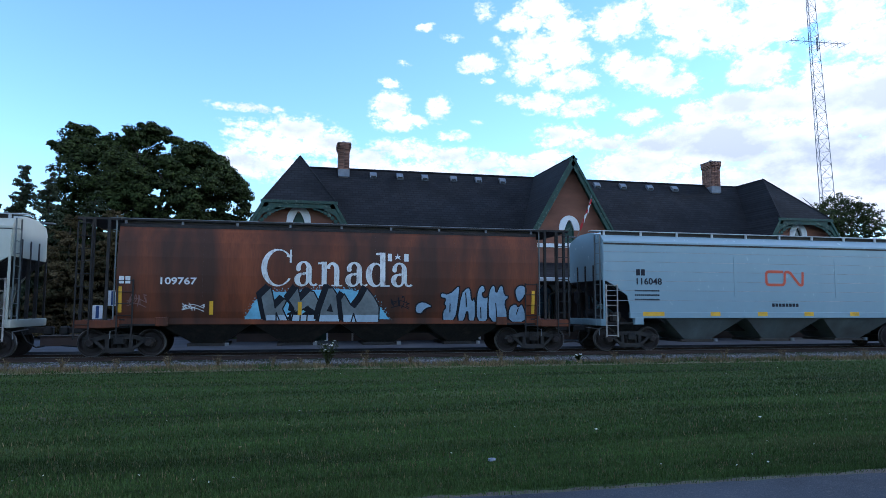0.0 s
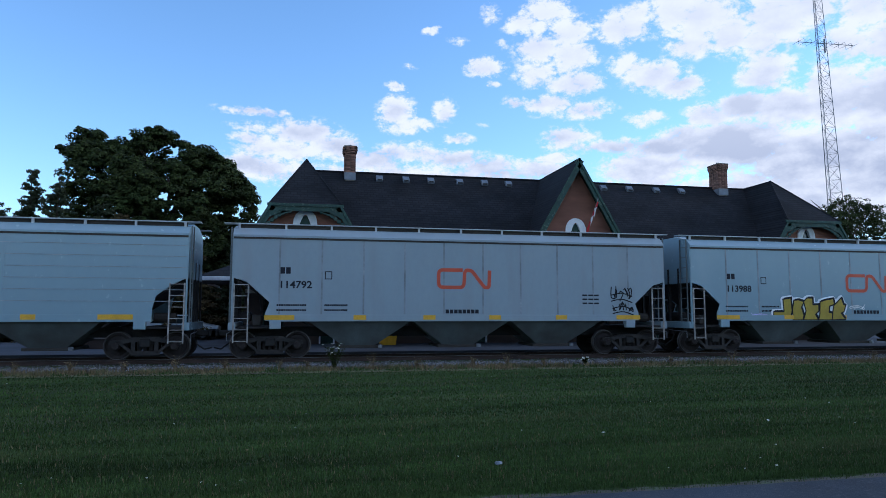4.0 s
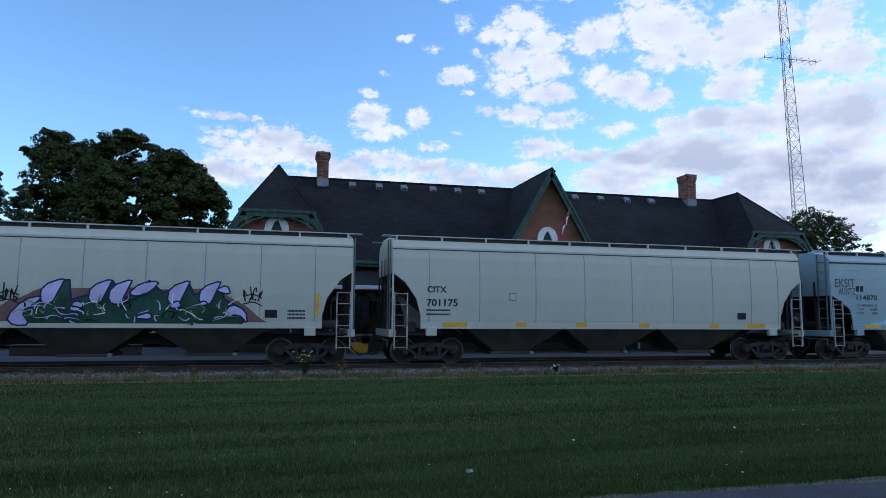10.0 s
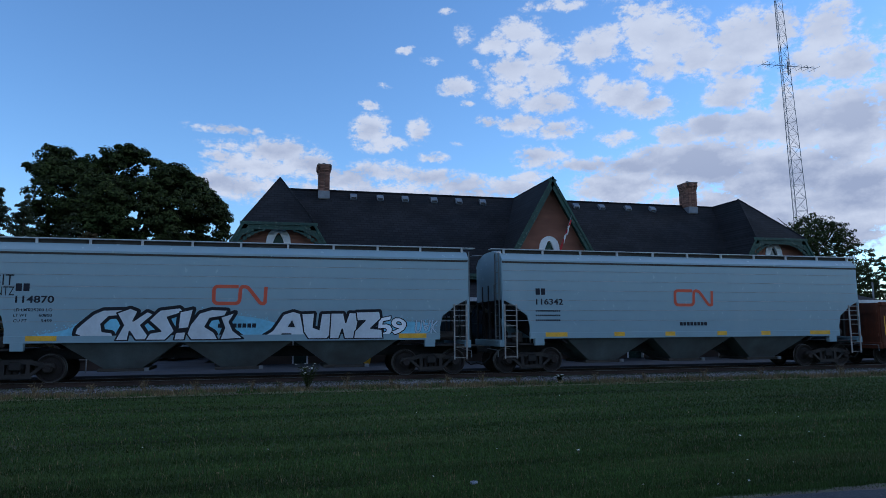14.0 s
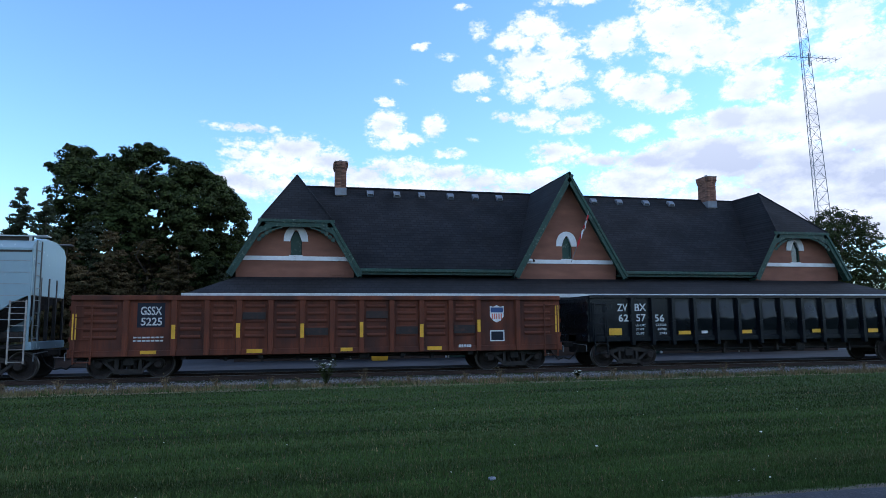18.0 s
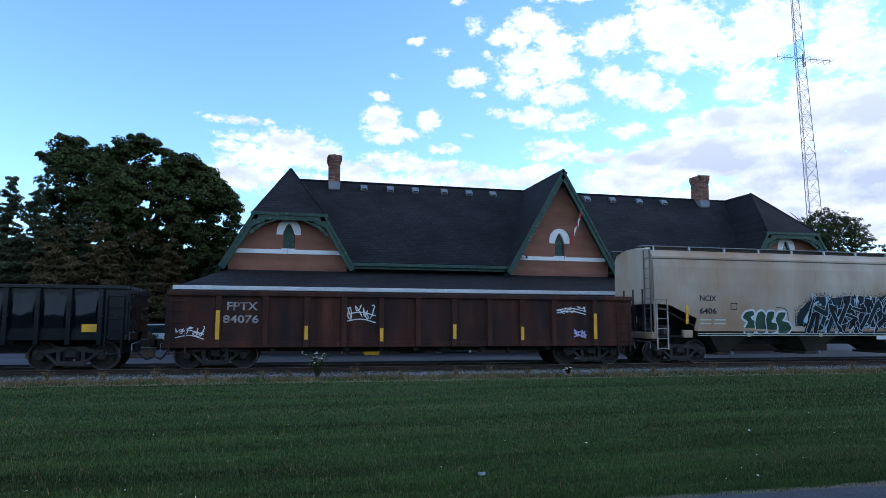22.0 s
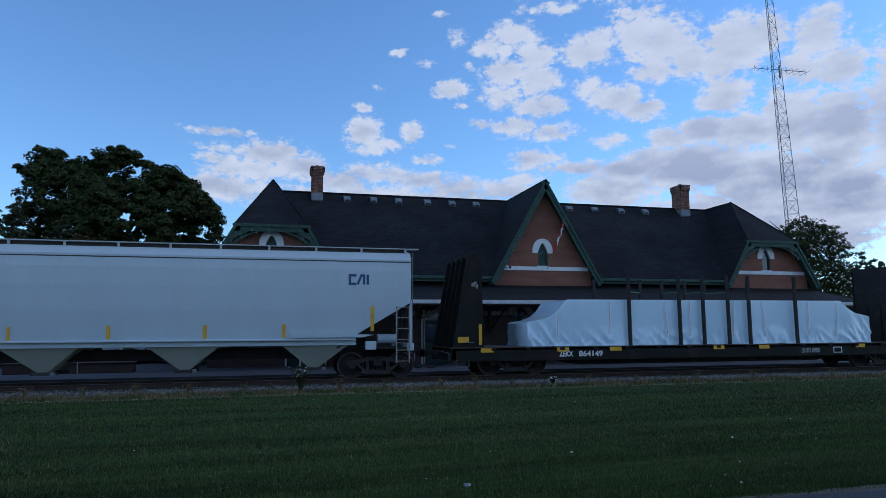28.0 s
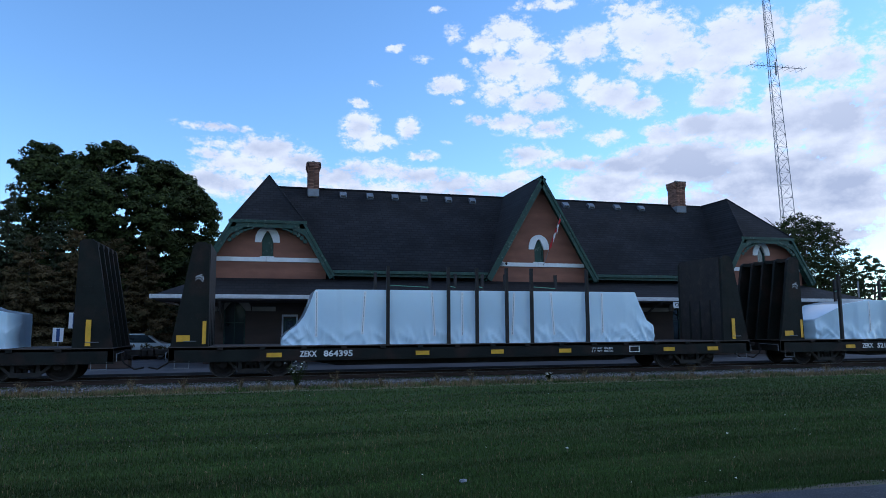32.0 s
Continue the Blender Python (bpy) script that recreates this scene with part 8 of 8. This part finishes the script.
    c = hopper("long clean white covered hopper with an open end frame", 224.28, 19.46, 8.62, 0.72, "white", SOFT, (), (), WC, 4, "pale", rail_posts=13, tapered_bays=True, pitch=4.27, sill_z=1.22, tank_paint="white")
    write(c, SOFT, "CAIX", -8.16, -7.44, 2.35, 2.58)
    write(c, SOFT, "10481", -8.26, -7.42, 1.91, 2.18)
    data_block(c, SOFT, -8.2, (1.72, 1.58), 0.9)
    bm = bmesh.new()
    ribbon(bm, [(7.78, 3.62), (7.55, 3.62), (7.55, 3.32), (7.78, 3.32)], 0.09)
    ribbon(bm, [(7.82, 3.30), (7.95, 3.62), (8.05, 3.62), (8.05, 3.30)], 0.08)
    ribbon(bm, [(8.18, 3.30), (8.18, 3.65)], 0.09)
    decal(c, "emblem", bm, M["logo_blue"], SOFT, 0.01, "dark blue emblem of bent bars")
    marks(c, SOFT, [(-8.37, -8.26, 1.38, 2.35), (-5.67, -5.56, 1.45, 1.87), (-2.99, -2.9, 1.43, 1.86), (-0.17, -0.06, 1.46, 1.9), (2.74, 2.86, 1.44, 1.9), (5.28, 5.39, 1.47, 1.92), (8.29, 8.41, 1.67, 2.54)])
    scribble(c, SOFT, -9.6, -8.5, 2.6, 3.3, "sp_black", 40, 5, 0.03)
    part("bottom_rail", one_box(-7.7, 7.7, -1.70, -1.52, 1.36, 1.42, bevel=0.01), M["white"], c, "narrow ledge along the lower side")
    part("sill_shelf", prism(bmesh.new(), [(4.0 + 1.6, 1.46), (8.0, 1.46), (8.4, 1.55), (5.6, 1.62)], -1.72, -1.6), M["white"], c)

    flats()


def gondola(label, centre, length, tc, reach, paint, top, bottom, ribs, rib_w=0.16, stamped=False, rib_proud=0.12, chord=0.16, drop=0.0):
    car = new_car("gondola_wagon", label, "gondola wagon", centre)
    P, E, y = M[paint], length / 2, 1.50
    for s in (-1, 1):
        sd = part("side_sheet", one_box(-E, E, min(s * y, s * (y - 0.06)), max(s * y, s * (y - 0.06)), bottom + 0.1, top - 0.05), P, car)
        part("top_chord", one_box(-E - 0.02, E + 0.02, min(s * (y + 0.11), s * (y - 0.06)), max(s * (y + 0.11), s * (y - 0.06)), top - chord, top, bevel=0.02), P, sd)
        part("side_sill", one_box(-E, E, min(s * (y + 0.06), s * (y - 0.06)), max(s * (y + 0.06), s * (y - 0.06)), bottom, bottom + 0.2, bevel=0.015), P, sd)
        rib = finish("rib", prism(bmesh.new(), [(-rib_w / 2 - 0.03, 0), (-rib_w / 2, -rib_proud), (rib_w / 2, -rib_proud), (rib_w / 2 + 0.03, 0)], bottom + 0.02 - drop, top - chord, "z"), P)
        for x in ribs:
            part("rib", rib, None, sd, at=pose(x if s < 0 else -x, s * y, 0, 0, 0, 0 if s < 0 else 180))
        if stamped and s < 0:
            stamp = finish("stamped_ridge", prism(bmesh.new(), [(-0.03, -0.05), (-0.05, 0.0), (-0.03, 0.05), (0, 0.06), (0, -0.06)], -0.36, 0.36, "x"), P)
            xs = [-E + 0.1] + list(ribs) + [E - 0.1]
            for a, b in zip(xs, xs[1:]):
                for k in range(5):
                    if (a + b) / 2 < -5.3 and (a + b) / 2 > -6.6 or 5.2 < (a + b) / 2 < 6.7:
                        continue
                    part("stamped_ridge", stamp, None, sd, at=Matrix.Translation(((a + b) / 2, -y, bottom + 0.62 + k * 0.25)) @ Matrix.Diagonal(((b - a - rib_w) / 1.0, 1, 1, 1)))
    part("floor", one_box(-E, E, -1.44, 1.44, bottom + 0.3, bottom + 0.42), M["frame"], car)
    part("centre_sill", one_box(-E - 0.1, E + 0.1, -0.33, 0.33, 0.55, bottom + 0.3), M["frame"], car)
    for k in range(5):
        x = -E + 3.4 + k * (2 * E - 6.8) / 4
        part("crossbearer", one_box(x - 0.08, x + 0.08, -1.4, 1.4, bottom - 0.12, bottom + 0.3), M["frame"], car)
    for k, (a, b, z) in enumerate(((-5.0, 4.6, 0.66), (-3.8, 1.2, 0.58), (0.8, 5.2, 0.60))):
        part("brake_pipe", rod(bmesh.new(), (a, -1.1 + 0.12 * k, z), (b, -1.1 + 0.12 * k, z - 0.03), 0.025, 5), M["frame"], car, "brake pipe under the floor")
    for k in range(7):
        x = -3.6 + 1.2 * k + 0.25 * math.sin(k * 3.1)
        part("hanger", one_box(x - 0.05, x + 0.05, -1.15, -1.0, 0.52 + 0.05 * math.sin(k * 5), bottom + 0.1), M["frame"], car)
    part("brake_valve", one_box(0.9, 1.3, -1.2, -0.85, 0.5, 0.85, bevel=0.04), M["frame"], car)
    part("brake_cylinder", rod(bmesh.new(), (-0.5, -0.8, 0.62), (0.4, -0.8, 0.62), 0.16, 10), M["frame"], car)
    for s in (-1, 1):
        ew = part("end_wall", one_box(s * E - 0.05, s * E + 0.05, -1.44, 1.44, bottom + 0.1, top - 0.02), P, car)
        for k in range(3):
            z = bottom + 0.5 + k * 0.5
            part("end_rib", one_box(s * (E + 0.05) - 0.05, s * (E + 0.05) + 0.05, -1.42, 1.42, z, z + 0.14), P, ew)
        part("end_sill", one_box(s * E - 0.1, s * E + 0.1, -1.5, 1.5, bottom - 0.02, bottom + 0.26, bevel=0.02), P, car)
        xa, xb = sorted((s * (E - 0.12), s * (E - 0.62)))
        ladder(car, xa, xb, -y - 0.12, 0.5, top - 0.3, 6, P)
        coupler(car, s, E + 0.1, max(0.35, reach - 0.1))
        bogie(car, s * tc)
    return car


def gondolas():
    ribs = (-6.69, -5.21, -4.18, -3.16, -2.13, -1.08, -0.07, 0.94, 2.01, 3.07, 4.14, 5.17, 6.67)
    c = gondola("oxide-red steel gondola with stamped side panels", 148.59, 16.6, 6.63, 0.6, "gon_red", 2.70, 0.72, ribs, 0.15, True)
    G, S = GON, Side([0.5, 3.0], [1.57, 1.57])
    decal(c, "name_panel", rect(bmesh.new(), -6.35, -5.5, 1.66, 2.46), M["letter_black"], G, 0.006, "black painted panel")
    write(c, G, "GSSX", -6.25, -5.59, 2.06, 2.34, "letter_scuffed", 0.02)
    write(c, G, "5225", -6.23, -5.58, 1.72, 1.98, "letter_scuffed", 0.02)
    bars(c, G, -6.45, -5.5, (1.2, 1.31), 0.05, "letter_scuffed", 7)
    for x0, x1, z0, z1 in ((1.10, 1.86, 1.92, 2.16), (2.16, 2.94, 1.36, 1.62), (4.26, 5.05, 1.36, 1.66), (-1.0, -0.2, 1.36, 1.6), (-3.05, -2.3, 1.9, 2.14)):
        decal(c, "painted_patch", rect(bmesh.new(), x0, x1, z0, z1), M["patch"], G, 0.062, "dark painted-over patch")
    bars(c, S, 4.42, 4.9, (0.86,), 0.10, "letter_scuffed", 5)
    bm = bmesh.new()
    bm.faces.new([bm.verts.new((x, 0, z)) for x, z in ((5.62, 2.34), (5.75, 2.30), (5.88, 2.37), (6.02, 2.30), (6.15, 2.34), (6.14, 1.95), (6.02, 1.80), (5.88, 1.74), (5.75, 1.80), (5.62, 1.95))])
    decal(c, "shield", bm, M["letter_white"], G, 0.008, "blue and white shield emblem")
    decal(c, "shield_top", rect(bmesh.new(), 5.65, 6.12, 2.1, 2.28), M["logo_blue"], G, 0.012)
    bm = bmesh.new()
    for k in range(5):
        rect(bm, 5.69 + k * 0.085, 5.73 + k * 0.085, 1.86, 2.06)
    decal(c, "shield_stripe", bm, M["logo_red"], G, 0.012)
    decal(c, "stencil_box", rect(bmesh.new(), 5.62, 6.16, 1.06, 1.45), M["letter_white"], G, 0.006)
    decal(c, "stencil_box_inner", rect(bmesh.new(), 5.66, 6.12, 1.10, 1.41), M["letter_black"], G, 0.010)
    bars(c, G, 5.72, 6.06, (1.16, 1.28), 0.07, "letter_white", 2)
    P = Side([0.5, 3.0], [1.605, 1.605])
    marks(c, P, [(-8.25, -8.12, 1.28, 2.11), (-5.27, -5.15, 1.28, 1.74), (-3.24, -3.11, 1.3, 1.78), (-1.14, -1.02, 1.27, 1.75), (0.88, 1.0, 1.26, 1.79), (3.0, 3.13, 1.24, 1.7), (5.11, 5.23, 1.4, 1.84), (8.1, 8.24, 1.37, 2.35)])
    S = Side([0.5, 3.0], [1.545, 1.545])
    marks(c, S, [(-6.21, -5.72, 0.80, 0.91), (-2.89, -2.38, 0.78, 0.91), (0.23, 0.64, 0.79, 0.91), (3.28, 3.8, 0.78, 0.91)])

    ribs = (-6.62, -5.76, -4.9, -3.96, -2.97, -2.0, -1.03, -0.06, 0.92, 1.9, 2.88, 3.87, 4.80, 5.70, 6.60, 7.52)
    c = gondola("glossy black dented steel gondola with tall ribs", 166.46, 16.62, 6.6, 0.62, "black", 2.74, 0.98, ribs, 0.13, False, 0.16, 0.12, 0.16)
    for a, b, z0, z1, tx in ((-7.19, -6.76, 2.13, 2.41, "ZV"), (-6.46, -5.98, 2.13, 2.41, "BX"), (-7.15, -6.74, 1.73, 2.01, "62"), (-6.42, -6.01, 1.73, 2.01, "57"), (-5.64, -5.22, 1.72, 2.0, "56")):
        write(c, G, tx, a, b, z0, z1, "letter_white", 0.015)
    for k, (a, b) in enumerate((("CU FT", "2743"), ("LT WT", "62700"), ("LD LMT", "223300"))):
        write(c, G, a, -6.44, -6.44 + 0.07 * len(a), 1.23 + 0.16 * k, 1.32 + 0.16 * k, "letter_white", 0.01, "stencilled load data")
        write(c, G, b, -5.15 - 0.075 * len(b), -5.15, 1.23 + 0.16 * k, 1.32 + 0.16 * k, "letter_white", 0.01, "stencilled load data")
    marks(c, Side([0.5, 3.0], [1.535, 1.535]), [(-7.58, -7.05, 1.22, 1.48), (-4.66, -4.13, 1.22, 1.36), (-1.89, -1.41, 1.23, 1.37), (1.38, 1.78, 1.23, 1.38), (4.1, 4.59, 1.21, 1.37), (6.98, 7.42, 1.24, 1.49)])
    decal(c, "plaque", rect(bmesh.new(), -3.64, -3.36, 1.25, 1.44), M["letter_white"], G, 0.01, "small white plaque")
    # bulged panels between the ribs
    r = random.Random(4)
    for a, b in zip(ribs[2:], ribs[3:]):
        bm = bmesh.new()
        bmesh.ops.create_grid(bm, x_segments=10, y_segments=14, size=0.5)
        ph = r.random() * 9
        for v in bm.verts:
            u, w = v.co.x, v.co.y
            fade = (1 - (2 * u) ** 4) * (1 - (2 * w) ** 4)
            bulge = max(0.0, 1 - abs((w + 0.12 + 0.10 * noise.noise(Vector((u * 2.5 + ph, 0, ph)))) / 0.5)) ** 0.9
            d = 0.085 * (1 - abs(2 * u) ** 10) * bulge + 0.012 * fade * noise.noise(Vector((u * 5 + ph, w * 6, ph)))
            v.co = Vector(((a + b) / 2 + u * (b - a - 0.2), -1.503 - max(0, d), 1.95 + w * 1.18))
        part("dented_panel", bm, M["black"], c, smooth=True)

    ribs = (-6.77, -5.25, -3.88, -2.61, -1.3, 0.02, 1.35, 2.68, 3.92, 5.18, 6.83)
    c = gondola("dark rusted brown gondola with faded lettering", 184.34, 16.76, 6.85, 0.45, "gon_brown", 2.60, 0.72, ribs, 0.17)
    write(c, G, "FPTX", -6.5, -5.5, 1.97, 2.25, "letter_worn")
    write(c, G, "84076", -6.62, -5.46, 1.54, 1.81, "letter_worn")
    marks(c, P, [(-6.84, -6.71, 1.0, 1.96), (-3.94, -3.83, 0.99, 1.46), (-1.35, -1.23, 0.92, 1.38), (1.29, 1.41, 1.0, 1.52), (3.87, 3.98, 0.95, 1.44), (6.77, 6.90, 0.99, 1.94)])
    scribble(c, G, -2.5, -1.5, 1.5, 2.3, "letter_white", 50, 4, 0.035)
    scribble(c, G, -8.1, -7.2, 0.98, 1.5, "letter_white", 51, 5, 0.03)
    scribble(c, G, -0.2 + 5.5, 6.5, 1.9, 2.25, "letter_white", 52, 6, 0.03)
    scribble(c, G, 6.0, 6.5, 1.0, 1.4, "sp_lilac", 53, 4, 0.04)


def film_load(car, prof, half, seed, strips):
    """Machinery shrink-wrapped in white film: prof gives heights along the deck; taut above, wrinkled at the hem."""
    xs = [p[0] for p in prof]
    n = 300
    up = [0.0, 0.03, 0.06, 0.1, 0.14, 0.18, 0.23, 0.28, 0.34, 0.4, 0.47, 0.55, 0.64, 0.75, 0.86, 0.96, 0.99, 1.0]
    ring_of = [(-1, u) for u in up] + [(-0.97, 1.0), (-0.5, 1.0), (0.5, 1.0), (0.97, 1.0)] + [(1, u) for u in up[::-1]]
    bm = bmesh.new()
    rows = []
    x0, x1 = xs[0], xs[-1]
    for i in range(n + 1):
        x = x0 + (x1 - x0) * i / n
        h = float(np.interp(x, xs, [p[1] for p in prof]))
        w = half * float(np.interp(x, [x0, x0 + 1.9, x0 + 2.1, x1 - 1.3, x1], [0.80, 0.95, 1, 1, 0.92]))
        ring = []
        for s, u in ring_of:
            z = 1.06 + (h - 1.06) * u
            low = max(0.0, 1 - (z - 1.06) / 0.85) ** 1.3
            end = max(0.0, 1 - min(x - x0, x1 - x) / 1.6)
            ridge = 1 - abs(noise.noise(Vector((x * 1.7 + z * 1.1 + seed, z * 0.7, s)))) * 5
            ridge2 = 1 - abs(noise.noise(Vector((x * 4.1 - z * 2.3 + seed, z * 1.9, s + 4)))) * 5
            k = noise.noise(Vector((x * 0.5 + seed, s, z * 0.6))) * 0.012
            k += 0.05 * (low + 0.8 * end * min(1, 4 * (1 - u))) * max(0, ridge) + 0.03 * (low + 0.5 * end) * max(0, ridge2)
            ring.append(bm.verts.new((x, s * (w + (k if abs(s) == 1 else 0)), z - (0.03 * noise.noise(Vector((x * 2.2, seed, 0))) if u == 0 else 0))))
        rows.append(ring)
    m = len(ring_of) - 1
    for a, b in zip(rows, rows[1:]):
        for j in range(m):
            bm.faces.new((a[j], a[j + 1], b[j + 1], b[j]))
    bm.faces.new(rows[0]), bm.faces.new(rows[-1][::-1])
    load = part("wrapped_load", bm, M["film"], car, "machinery shrink-wrapped in wrinkled white film", smooth=True)
    for k, x in enumerate(strips):
        h = float(np.interp(x, xs, [p[1] for p in prof]))
        lean = 0.06 * math.sin(k * 2.1)
        bm, dash = bmesh.new(), bmesh.new()
        y = -half - 0.026
        prism(bm, [(x - lean - 0.05, 1.34), (x - lean + 0.05, 1.34), (x + lean + 0.05, h - 0.06), (x + lean - 0.05, h - 0.06)], y, y + 0.006)
        strip = part("film_tape", bm, M["film_tape"], load, "white tape seam with printed dashes")
        z = 1.38
        while z < h - 0.16:
            q = x - lean + 2 * lean * (z - 1.34) / (h - 1.4)
            box(dash, q - 0.009, q + 0.009, y - 0.004, y - 0.001, z, z + 0.09)
            z += 0.13
        tagged(part("printed_dash", dash, M["sp_grey"], strip), kind="stuff")


def bulkhead_flat(label, centre, prof, number, stakes, yellow, half=1.28, mark_z=0.68, strips=()):
    car = new_car("bulkhead_flatcar", label, "flat wagon", centre)
    E, P = 11.15, M["olive"]
    deck = part("deck", one_box(-E, E, -1.5, 1.5, 0.95, 1.06), M["dark_wood"], car, "worn timber deck")
    for s in (-1, 1):
        ss = part("side_sill", one_box(-E, E, min(s * 1.5, s * 1.40), max(s * 1.5, s * 1.40), 0.58, 1.04, bevel=0.012), P, car)
        part("flange", one_box(-E, E, min(s * 1.52, s * 1.40), max(s * 1.52, s * 1.40), 0.55, 0.585), P, ss)
        for k in range(15):
            x = -E + 1.6 + k * (2 * E - 3.2) / 14
            part("stake_pocket", one_box(x - 0.09, x + 0.09, min(s * 1.5, s * 1.57), max(s * 1.5, s * 1.57), 0.93, 1.035, bevel=0.01), P, ss)
        for x in stakes:
            part("stake", one_box(x - 0.055, x + 0.055, min(s * 1.50, s * 1.39), max(s * 1.50, s * 1.39), 1.06, 3.85), M["frame"], car, "dark upright steel stake")
    part("fishbelly_sill", prism(bmesh.new(), [(-7.0, 0.6), (-5.6, 0.32), (5.6, 0.32), (7.0, 0.6)], -0.55, 0.55), M["frame"], car)
    part("centre_sill", one_box(-E - 0.1, E + 0.1, -0.33, 0.33, 0.6, 0.95), M["frame"], car)
    for s in (-1, 1):
        pts = [(s * 9.92, 1.06), (s * 11.1, 1.06), (s * 10.50, 4.42), (s * 10.36, 4.54), (s * 10.08, 4.54), (s * 9.98, 4.4)]
        b = part("bulkhead", one_box(min(s * 9.95, s * 10.08), max(s * 9.95, s * 10.08), -1.36, 1.36, 1.06, 4.5), M["frame"], car, "tall dark steel bulkhead")
        for y in (-1.5, 1.36):
            part("side_frame", prism(bmesh.new(), pts, y, y + 0.14), P, b)
        for y in (-0.7, 0.0, 0.7):
            part("stiffener", prism(bmesh.new(), pts, y - 0.05, y + 0.05), P, b)
        part("top_beam", one_box(min(s * 10.06, s * 10.42), max(s * 10.06, s * 10.42), -1.36, 1.36, 4.36, 4.5), P, b)
        for z in (2.0, 3.0):
            part("weld_seam", one_box(min(s * 10.0, s * (10.9 - (z - 1.3) * 0.17)), max(s * 10.0, s * (10.9 - (z - 1.3) * 0.17)), -1.512, -1.5, z, z + 0.02), P, b)
        part("grab_iron", rod(bmesh.new(), (s * 10.3, -1.54, 1.24), (s * 10.7, -1.54, 1.24), 0.014, 5), M["galv"], b)
        part("end_sill", one_box(min(s * E, s * (E - 0.2)), max(s * E, s * (E - 0.2)), -1.5, 1.5, 0.6, 1.05, bevel=0.02), P, car)
        part("step", rod(rod(rod(bmesh.new(), (s * 10.5, -1.5, 0.6), (s * 10.5, -1.5, 0.36), 0.015, 5), (s * 10.95, -1.5, 0.6), (s * 10.95, -1.5, 0.36), 0.015, 5), (s * 10.5, -1.5, 0.36), (s * 10.95, -1.5, 0.36), 0.015, 5), M["galv"], car)
        coupler(car, s, E + 0.02, 0.72)
        bogie(car, s * 8.55)
    film_load(car, prof, half, centre, strips)
    for a, b in zip(stakes, stakes[1:]):
        part("strap", rod(bmesh.new(), (a, -1.45, 3.16), (b, 1.45, 3.28), 0.02, 4), M["strap"], car, "green tie strap")
    write(car, DECK, "ZEKX", -6.96, -6.38, 0.68, 0.88, "letter_white", 0.03)
    write(car, DECK, number, -6.15, -5.15, 0.67, 0.89, "letter_white", 0.03)
    marks(car, DECK, [(x - 0.25, x + 0.25, mark_z, mark_z + 0.15) for x in yellow])
    marks(car, DECK, [(-10.92, -10.5, 1.23, 1.44)])
    marks(car, DECK, [(10.3, 10.46, 1.12, 1.95), (-10.12, -10.0, 1.15, 1.9)])
    decal(car, "stencil_box", rect(bmesh.new(), 5.6, 6.05, 0.66, 0.9), M["letter_white"], DECK, 0.006)
    decal(car, "stencil_box_inner", rect(bmesh.new(), 5.64, 6.01, 0.69, 0.87), M["olive"], DECK, 0.01)
    write(car, DECK, "LT WT 80700", 4.0, 4.9, 0.68, 0.76, "letter_white", 0.01, "stencilled load data")
    write(car, DECK, "LD LMT 182300", 4.0, 4.9, 0.79, 0.87, "letter_white", 0.01, "stencilled load data")
    scribble(car, Side([0.5, 5], [1.52, 1.52]), -10.4, -10.15, 3.2, 3.5, "letter_white", 5, 1, 0.015)
    return car


def flats():
    st = (-3.9, -1.66, -0.57, 0.6, 1.6, 3.9)
    bulkhead_flat("dark green bulkhead flatcar carrying a white shrink-wrapped load", 246.68,
                  [(-8.05, 1.95), (-7.98, 2.0), (-7.5, 2.06), (-7.05, 2.22), (-6.75, 2.46), (-6.5, 2.78), (-6.42, 2.84), (6.4, 2.86), (6.5, 2.74), (6.75, 2.54), (7.15, 2.34), (7.85, 2.22), (7.98, 2.18)], "864149", st, (-9.8, -6.8, -4.6, 0.0, 2.15, 7.0), mark_z=0.87, strips=(-6.9, -4.7, -2.2, -1.1, 0.95, 2.4, 4.65, 6.1))
    bulkhead_flat("dark green bulkhead flatcar carrying a white shrink-wrapped load", 270.6,
                  [(-7.55, 1.3), (-7.4, 1.5), (-7.05, 1.75), (-6.82, 2.05), (-6.62, 2.5), (-6.47, 2.95), (-6.42, 3.0), (6.1, 3.0), (6.3, 2.5), (6.6, 1.9), (6.9, 1.7)], "864395", st, (-7.8, -2.66, 0.17, 2.88, 7.35, 9.35), strips=(-6.4, -4.75, -2.2, -1.1, 0.9, 2.5, 4.6))
    bulkhead_flat("brown-stained bulkhead flatcar with a low wrapped load", 294.4,
                  [(-8.9, 1.9), (-8.0, 2.3), (-7.3, 2.6), (-6.3, 2.75), (6.1, 2.8), (6.6, 1.9)], "521260", (-7.9, -5.2, -2.5, 0.2, 2.9), (-7.6, -4.0, 0.0, 4.0), strips=(-6.2, -3.8, -1.1, 1.5))


train()


def motions():
    ts, ss = [t for t, s in TRAVEL], [s for t, s in TRAVEL]
    for car, centre in CARS:
        walk(car, [(t, pose(centre - s, TRACK_Y, 0)) for t, s in TRAVEL])
    steps = [k * 2 / FPS for k in range(16 * 30 + 1)]
    turns = [-math.degrees(float(np.interp(t, ts, ss)) / WHEEL_R) for t in steps]
    for wheel, x in WHEELS:
        walk(wheel, [(t, Matrix.LocRotScale((x, 0, WHEEL_R), Euler((0, radians(a), 0)), None)) for t, a in zip(steps, turns)])


motions()
